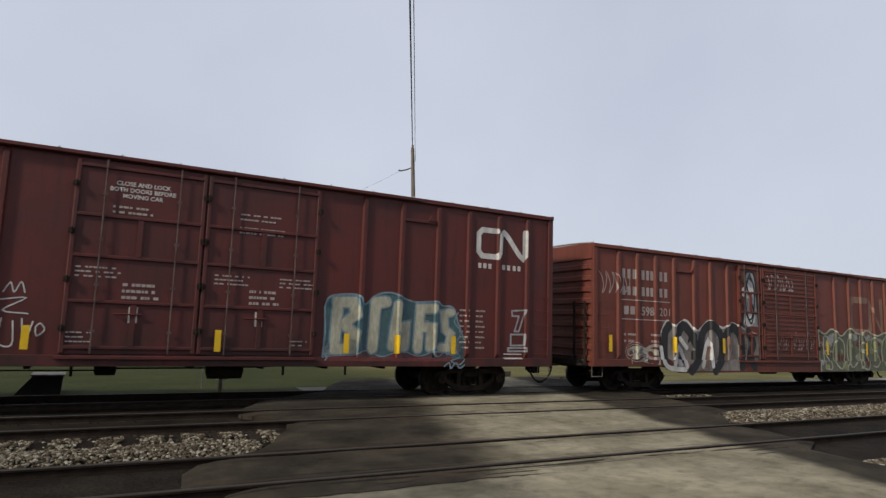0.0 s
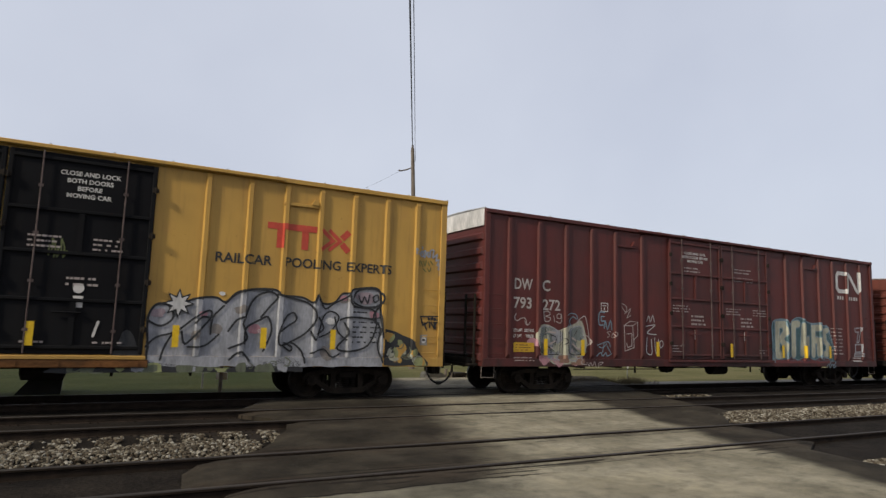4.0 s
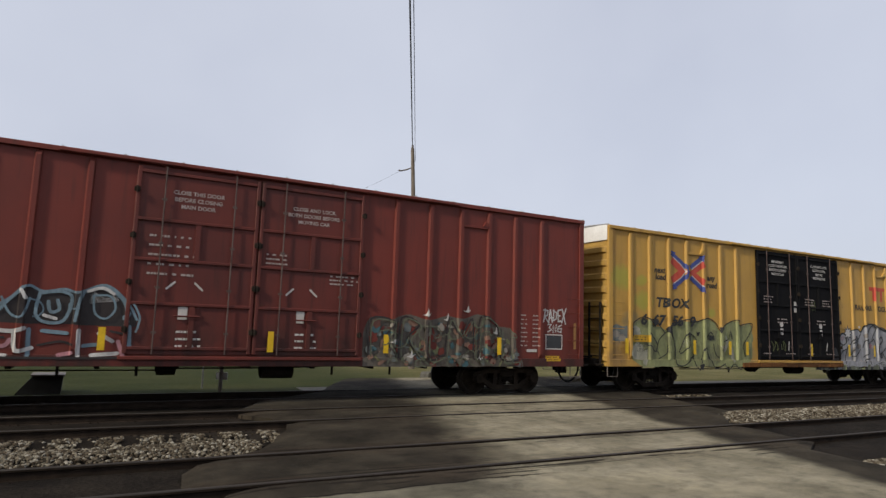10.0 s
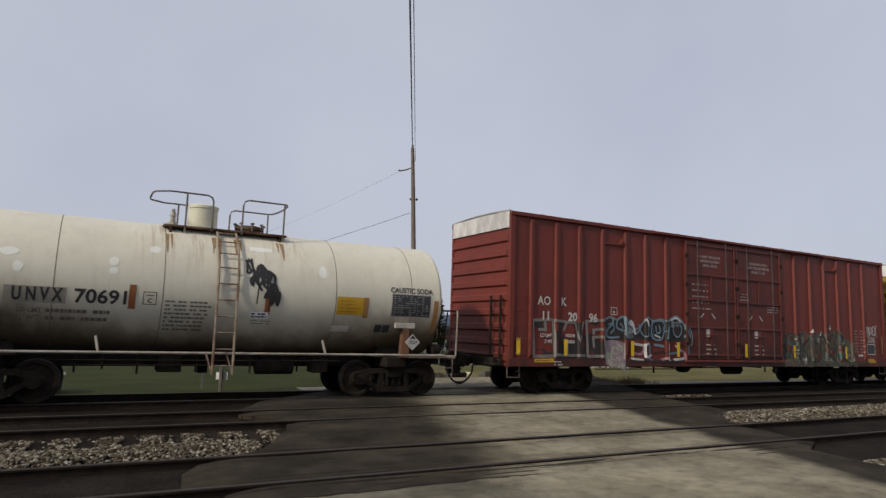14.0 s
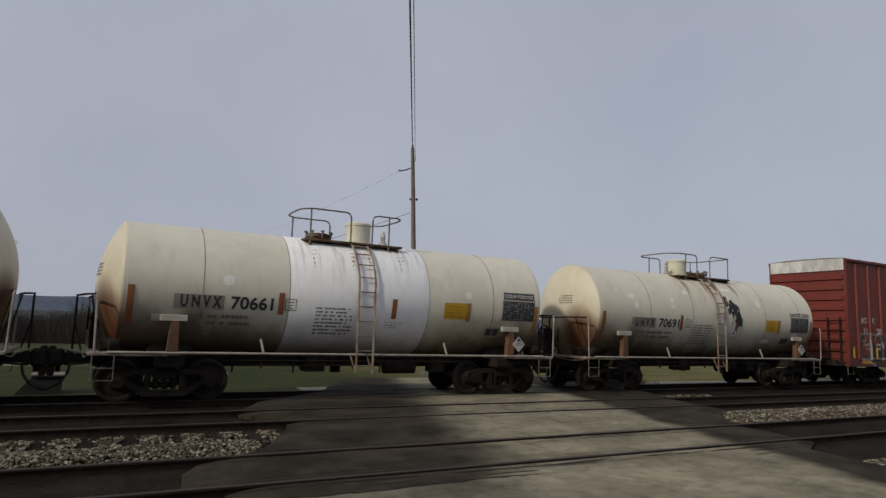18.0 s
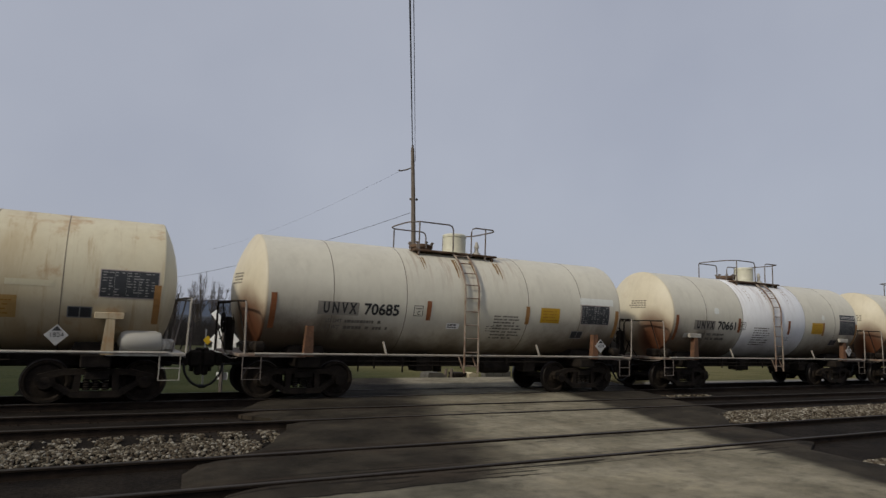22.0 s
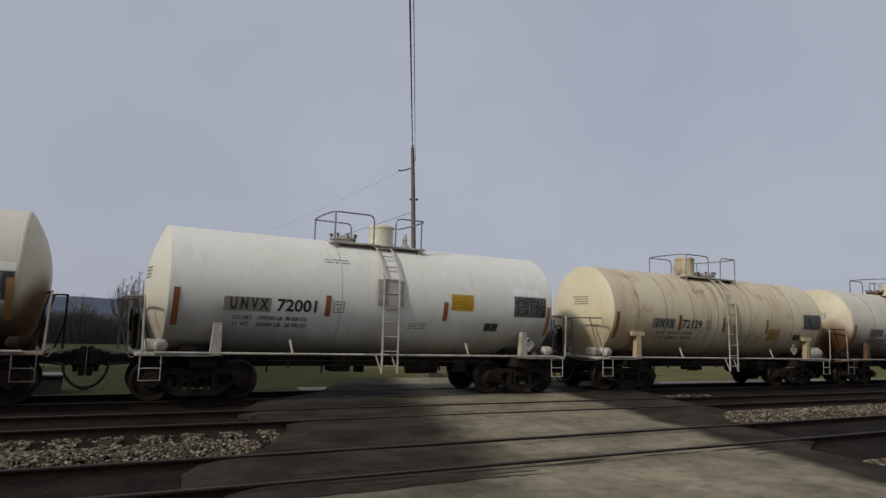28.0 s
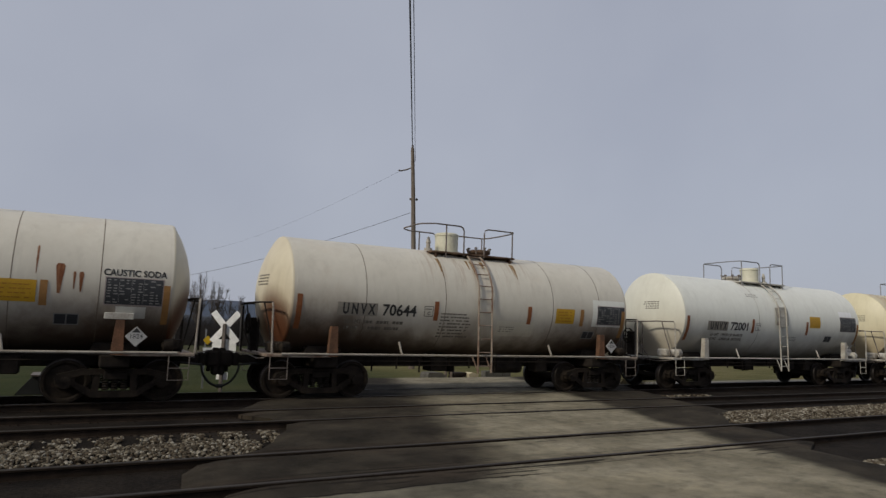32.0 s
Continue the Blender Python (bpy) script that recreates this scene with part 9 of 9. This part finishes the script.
def utility_pole():
    p = thing("utility_pole", "weathered wooden utility pole with a small bracket", "utility pole", pose(12.0, 26.95, -0.5))
    bm = bmesh.new()
    tube(bm, [(0.05, -0.05, -0.3), (-0.02, -0.05, 3.0), (-0.10, -0.07, 6.0), (-0.27, -0.13, 9.0), (-0.45, -0.22, 11.38)], 0.15, 10, taper=0.085)
    part("pole", bm, M["pole_wood"], p, smooth=True)
    bm = bmesh.new()
    tube(bm, [(-0.32, -0.1, 10.45), (-0.65, 0.0, 10.28), (-0.95, 0.1, 10.2)], 0.035, 6)
    tube(bm, [(-0.95, 0.1, 10.2), (-1.0, 0.1, 10.25)], 0.05, 6)
    part("bracket", bm, M["dark_rail"], p)
    for z, s in ((8.75, 1), (8.72, -1)):
        bm = bmesh.new()
        lathe(bm, [(0, 0.03), (0.03, 0.06), (0.09, 0.06), (0.12, 0.03)], 8, "z", (-0.2 + 0.17 * s, -0.05, z))
        part("insulator", bm, M["dark_rail"], p)
    bm = bmesh.new()
    lathe(bm, [(0, 0.03), (0.05, 0.07), (0.1, 0.04), (0.16, 0.06), (0.22, 0.02)], 8, "z", (-0.45, -0.22, 11.36))
    part("insulator", bm, M["dark_rail"], p)


def wire(a, b, sag, r, label):
    a, b = Vector(a), Vector(b)
    bm = bmesh.new()
    tube(bm, [a.lerp(b, k / 24) - Vector((0, 0, sag * 4 * (k / 24) * (1 - k / 24))) for k in range(25)], r, 5)
    tagged(part("overhead_wire", bm, M["wire"], smooth=True), label, "overhead wire", "overhead wires")


crossbuck()
marker()
cabinet()
tall_sign()
triangle_marker()
utility_pole()
wire((11.55, 26.73, 11.05), (-1.69, -3.0, 7.30), 0.0, 0.024, "thick dark cable running overhead from the pole")
wire((11.75, 26.73, 10.2), (-1.69, -3.0, 7.95), 0.0, 0.011, "thin dark wire running overhead from the pole")
wire((11.7, 27.0, 7.6), (1.0, 62.0, 5.6), 0.5, 0.012, "thin wire running off across the fields")
wire((11.05, 27.05, 9.7), (5.0, 60.0, 8.6), 0.5, 0.004, "thin wire running off across the fields")


def evergreen(x, y, height, seed):
    rng = random.Random(seed)
    t = thing("tree", "narrow dark evergreen with ragged fronds", "tree", pose(x, y, ground_height(x, y) - 0.1), "evergreens")
    bm = bmesh.new()
    tube(bm, [(0, 0, 0), (0.05, 0, height * 0.5), (0, 0, height * 0.97)], 0.16, 8, taper=0.03)
    part("trunk", bm, M["bark"], t)
    bm = bmesh.new()
    for k in range(170):
        f = (k + 0.5) / 170
        z = height * (0.14 + 0.86 * f)
        r = height * 0.16 * (1 - f) ** 0.7 * rng.uniform(0.6, 1.2) + 0.1
        a = rng.uniform(0, 2 * math.pi)
        for j in range(6):
            b = a + rng.uniform(-0.5, 0.5)
            q = rng.uniform(0.35, 1.0)
            c = Vector((math.cos(b) * r * q, math.sin(b) * r * q, z + 0.25 * q))
            d = Vector((math.cos(b), math.sin(b), rng.uniform(0.1, 0.9))).normalized() * rng.uniform(0.18, 0.4)
            n = d.cross(Vector((rng.uniform(-1, 1), rng.uniform(-1, 1), 1))).normalized() * 0.07
            vs = [bm.verts.new(v) for v in (c - n, c + n, c + d + n * 0.2, c + d - n * 0.2)]
            bm.faces.new(vs)
    part("crown", bm, M["needles"], t, "dark green ragged foliage")


def tuft(bm, x, y, h, rng, n=7):
    z = ground_height(x, y)
    for _ in range(n):
        a, l = rng.uniform(0, 6.28), h * rng.uniform(0.5, 1.0)
        dx, dy = math.cos(a) * l * 0.4, math.sin(a) * l * 0.4
        px, py = x + rng.uniform(-0.12, 0.12), y + rng.uniform(-0.12, 0.12)
        w = 0.012
        bm.faces.new([bm.verts.new(v) for v in ((px - w, py, z), (px + w, py, z), (px + dx, py + dy, z + l))])


def poplar(x, y, height, width, seed, label="tall bare winter tree with upswept branches"):
    """A clump of upswept stems, each with many fine twigs."""
    rng = random.Random(seed)
    t = thing("tree", label, "tree", pose(x, y, ground_height(x, y) - 0.1), "bare trees")
    trunk = bmesh.new()
    tube(trunk, [(0, 0, 0), (rng.uniform(-0.1, 0.1), 0, height * 0.3), (rng.uniform(-0.2, 0.2), 0, height * 0.62)], height * 0.017, 7, taper=height * 0.007)
    part("trunk", trunk, M["twig"], t, smooth=True)
    limbs = bmesh.new()

    def blade(p, q, w):
        s = (q - p).cross(Vector((rng.uniform(-0.4, 0.4), 1, 0.1))).normalized() * w
        limbs.faces.new([limbs.verts.new(v) for v in (p - s, p + s, q + s * 0.35, q - s * 0.35)])

    for k in range(26):
        f = rng.uniform(0.12, 0.6)
        a = rng.uniform(0, 2 * math.pi)
        out = width * rng.uniform(0.25, 1.0) * (0.55 + 0.45 * math.sin(math.pi * min(1, f + 0.25)))
        top = Vector((math.cos(a) * out, math.sin(a) * out, height * min(1.0, f + rng.uniform(0.25, 0.55) * (1.1 - 0.5 * out / width))))
        p0 = Vector((0, 0, height * f * 0.8))
        bend = p0.lerp(top, 0.45) + Vector((math.cos(a), math.sin(a), 0)) * out * 0.22
        tube(limbs, [p0, bend, top], height * 0.0065, 4, taper=height * 0.0015)
        for j in range(20):
            u = rng.uniform(0.15, 1.0)
            p = p0.lerp(bend, u * 2) if u < 0.5 else bend.lerp(top, u * 2 - 1)
            d = Vector((rng.uniform(-0.5, 0.5), rng.uniform(-0.5, 0.5), rng.uniform(0.4, 1.0))) * height * rng.uniform(0.05, 0.13)
            blade(p, p + d, height * 0.0022)
            for _ in range(2):
                v = p + d * rng.uniform(0.3, 0.8)
                blade(v, v + Vector((rng.uniform(-0.6, 0.6), rng.uniform(-0.5, 0.5), rng.uniform(0.2, 0.9))) * height * 0.055, height * 0.0016)
    part("crown", limbs, M["twig"], t, "bare grey-brown branches")


for k, (x, y, h, w) in enumerate(((18.6, 57.0, 9.1, 1.25), (20.3, 58.5, 8.8, 1.2), (21.6, 59.5, 7.2, 1.0), (17.4, 58.0, 7.6, 0.9), (22.8, 60.5, 6.4, 1.1), (24.2, 62.0, 5.4, 1.2), (12.7, 58.0, 8.6, 1.7), (14.6, 60.0, 7.4, 1.3),
                                 (-0.6, 98.0, 9.6, 2.8), (-3.2, 101.0, 8.6, 2.6), (1.6, 103.0, 8.6, 2.6), (3.8, 97.0, 7.6, 2.2), (7.6, 96.0, 9.8, 2.2), (10.2, 99.0, 9.0, 2.0), (13.0, 98.0, 7.2, 1.8), (-8.5, 104.0, 6.2, 2.6), (27.0, 96.0, 7.5, 2.2))):
    poplar(x, y, h, w, 40 + k)
evergreen(19.5, 41.0, 5.4, 1)
evergreen(21.4, 43.0, 4.4, 2)

# rough grass in tufts along the verge
rng = random.Random(8)
straw = bmesh.new()
for _ in range(260):
    x, y = rng.uniform(14, 18.5), rng.uniform(17.2, 18.2)
    tuft(straw, x, y, rng.uniform(0.25, 0.5), rng, 7)
M["straw"] = surface("dry_straw", (0.22, 0.19, 0.12), (0.15, 0.13, 0.08), 1.5, 0.9)
tagged(part("dry_grass", straw, M["straw"]), "pale dry weeds by the crossing", "grass", kind="stuff")

# scrub belt, far hills
rng = random.Random(21)


def belt(name, y, x0, x1, h0, h1, step, mat, label, depth=14):
    bm = bmesh.new()
    k = 0
    x = x0
    rows = []
    while x <= x1:
        h = h0 + (h1 - h0) * (0.5 + 0.5 * noise.noise((x * 0.045, y * 0.1, 2))) + 0.16 * h0 * noise.noise((x * 0.5, y, 7))
        z = GRADE - 0.6
        rows.append([bm.verts.new((x + rng.uniform(-0.2, 0.2) * step, y + dy + rng.uniform(-0.6, 0.6), z + h * f)) for dy, f in ((0, 0), (0.6, 0.55), (2.2, 0.85), (5.0, 1.0), (depth, 0.0))])
        x += step
    for a, b in zip(rows, rows[1:]):
        for k in range(4):
            bm.faces.new((a[k], a[k + 1], b[k + 1], b[k]))
    tagged(part(name, bm, mat, smooth=True), label, "backdrop", kind="structure")


def thicket(x0, x1, y0, y1, count, low, high, seed, label):
    """Crowded thin stems of winter brush."""
    r = np.random.default_rng(seed)
    x, y = r.uniform(x0, x1, count), r.uniform(y0, y1, count)
    lump = 0.5 + 0.5 * np.sin(x * 0.55 + 2 * np.sin(x * 0.21)) * np.cos(y * 0.6 + x * 0.13)
    h = (low + (high - low) * lump) * r.uniform(0.45, 1.0, count)
    lx, ly = r.normal(0, 0.30, count) * h, r.normal(0, 0.25, count) * h
    w = r.uniform(0.010, 0.030, count)
    z = np.full(count, GRADE - 0.62)
    quad = np.stack([np.stack([x - w, y, z], 1), np.stack([x + w, y, z], 1), np.stack([x + w * 0.3 + lx, y + ly, z + h], 1), np.stack([x - w * 0.3 + lx, y + ly, z + h], 1)], 1).reshape(-1, 3)
    me = bpy.data.meshes.new("brush")
    me.from_pydata(quad.tolist(), [], np.arange(count * 4).reshape(-1, 4).tolist())
    me.materials.append(M["brush"])
    tagged(new("brush", me), label, "brush", kind="stuff")


thicket(-22, 60, 60, 66, 60000, 1.9, 3.5, 5, "dense brown winter brush at the edge of the fields")
belt("backdrop_scrub", 66, -60, 140, 0.9, 1.5, 0.45, M["scrub"], "brown winter scrub at the edge of the fields")
belt("backdrop_scrub_2", 240, -160, 460, 3.2, 6.0, 0.8, M["far_woods"], "distant hazy woods")
# unseen belt behind the camera, added to cut low sky light on the tanks
belt("backdrop_unseen_belt", -70, -160, 160, 7.0, 11.0, 1.6, M["scrub"], "unseen belt behind the camera, added to block low sky", -20)
bm = bmesh.new()
rows = []
for k in range(120):
    x = -1800 + 40 * k
    h = 70 + 34 * noise.noise((x * 0.0016, 3, 0)) + 12 * noise.noise((x * 0.006, 9, 0)) + 3 * noise.noise((x * 0.03, 1, 0))
    rows.append([bm.verts.new((x, y, z)) for y, z in ((1900, -2), (2000, h * 0.55), (2150, h), (2500, -2))])
for a, b in zip(rows, rows[1:]):
    for k in range(3):
        bm.faces.new((a[k], a[k + 1], b[k + 1], b[k]))
tagged(part("backdrop_hills", bm, M["hill"], smooth=True), "low wooded hills on the horizon, haze painted into their blue", "backdrop", kind="structure")


def house(x, y, w, d, h, turn, seed):
    t = thing("house", "small pale house with a brown pitched roof, far off", "house", pose(x, y, ground_height(x, min(y, 299)) - 0.2, 0, 0, turn), "distant houses")
    bm = bmesh.new()
    box(bm, -w / 2, w / 2, -d / 2, d / 2, 0, h)
    part("wall", bm, M["house_wall"], t)
    bm = bmesh.new()
    prism(bm, [(-w / 2 - 0.3, h + 0.01), (w / 2 + 0.3, h + 0.01), (0, h + w * 0.32)], -d / 2 - 0.3, d / 2 + 0.3)
    part("roof", bm, M["house_roof"], t)
    for s in (-0.25, 0.25):
        bm = bmesh.new()
        box(bm, w * s - 0.5, w * s + 0.5, -d / 2 - 0.03, -d / 2 - 0.004, h * 0.4, h * 0.75)
        part("window", bm, M["cabinet"], t, "dark window")


house(26.5, 56.0, 3.6, 2.6, 1.5, 15, 2)


def roadside_clutter():
    block = thing("concrete_block", "weathered grey concrete block beside the far lane", "concrete block", pose(9.8, 19.9, ground_height(9.8, 19.9) - 0.14))
    bm = bmesh.new()
    prism(bm, [(-0.38, -0.05), (0.38, -0.05), (0.36, 0.46), (0.16, 0.55), (-0.30, 0.55), (-0.37, 0.48)], -0.3, 0.3)
    part("block", bm, M["concrete"], block)
    for x in (10.38, 10.62):
        post = thing("wooden_post", "short weathered wooden post in the verge", "post", pose(x, 20.0, ground_height(x, 20.0) - 0.04, 0, 2, 0), "posts by the lane")
        bm = bmesh.new()
        tube(bm, [(0, 0, -0.1), (0, 0, 0.56)], 0.055, 8)
        part("post", bm, M["pole_wood"], post)
    crate = thing("crate", "low dark wooden crate on the verge", "crate", pose(10.95, 20.1, ground_height(10.95, 20.1)))
    for k in range(3):
        bm = bmesh.new()
        box(bm, -0.25, 0.25, -0.25, 0.25, 0.01 + 0.13 * k, 0.12 + 0.13 * k, bevel=0.008)
        part("board", bm, M["sleeper"], crate)
    pale = thing("plastic_bin", "small pale yellow block by the lane", "bin", pose(11.42, 19.9, ground_height(11.42, 19.9)))
    bm = bmesh.new()
    prism(bm, [(-0.19, -0.02), (0.19, -0.02), (0.22, 0.34), (-0.05, 0.40), (-0.2, 0.34)], -0.2, 0.2)
    part("body", bm, M["pale_block"], pale)
    wall = thing("low_wall", "low grey block wall beside the lane", "wall", pose(12.9, 20.4, ground_height(12.9, 20.4)))
    for r in range(2):
        for k in range(3):
            bm = bmesh.new()
            box(bm, -0.62 + 0.41 * k, -0.22 + 0.41 * k, -0.15, 0.15, -0.02 + 0.21 * r, 0.185 + 0.21 * r, bevel=0.012)
            part("block", bm, M["concrete"], wall)


roadside_clutter()


# ---- the plan brought to its true measure ----
def true_measure():
    cars = {car for car, x in CARS}
    for ob in list(scene.objects):
        if ob.parent or ob.type not in ("MESH", "EMPTY"):
            continue
        if ob.type == "MESH":
            ob.data.transform(PLAN)
        elif ob in cars:
            round_shell = "tank" in ob.name
            ob.scale = (LONG, TALL if round_shell else 1, TALL)
        else:
            ob.location = PLAN @ ob.location
            ob.scale = (LONG, 1, TALL)


true_measure()


# ---- motion: the train rolls past, its wheels turning ----
def motions():
    times = [0.5 * k for k in range(65)]
    for car, x in CARS:
        walk(car, [(t, pose(LONG * (x + travelled(t)) + LEAN * (TRACK_Y - 1.53), TRACK_Y, 0)) for t in times])
    turns = [(k * 4 / FPS, math.degrees(LONG * travelled(k * 4 / FPS) / (WHEEL_R * TALL))) for k in range(241)]
    for wheel, d in WHEELSETS:
        walk(wheel, [(t, pose(d, 0, WHEEL_R, 0, a, 0)) for t, a in turns])


motions()
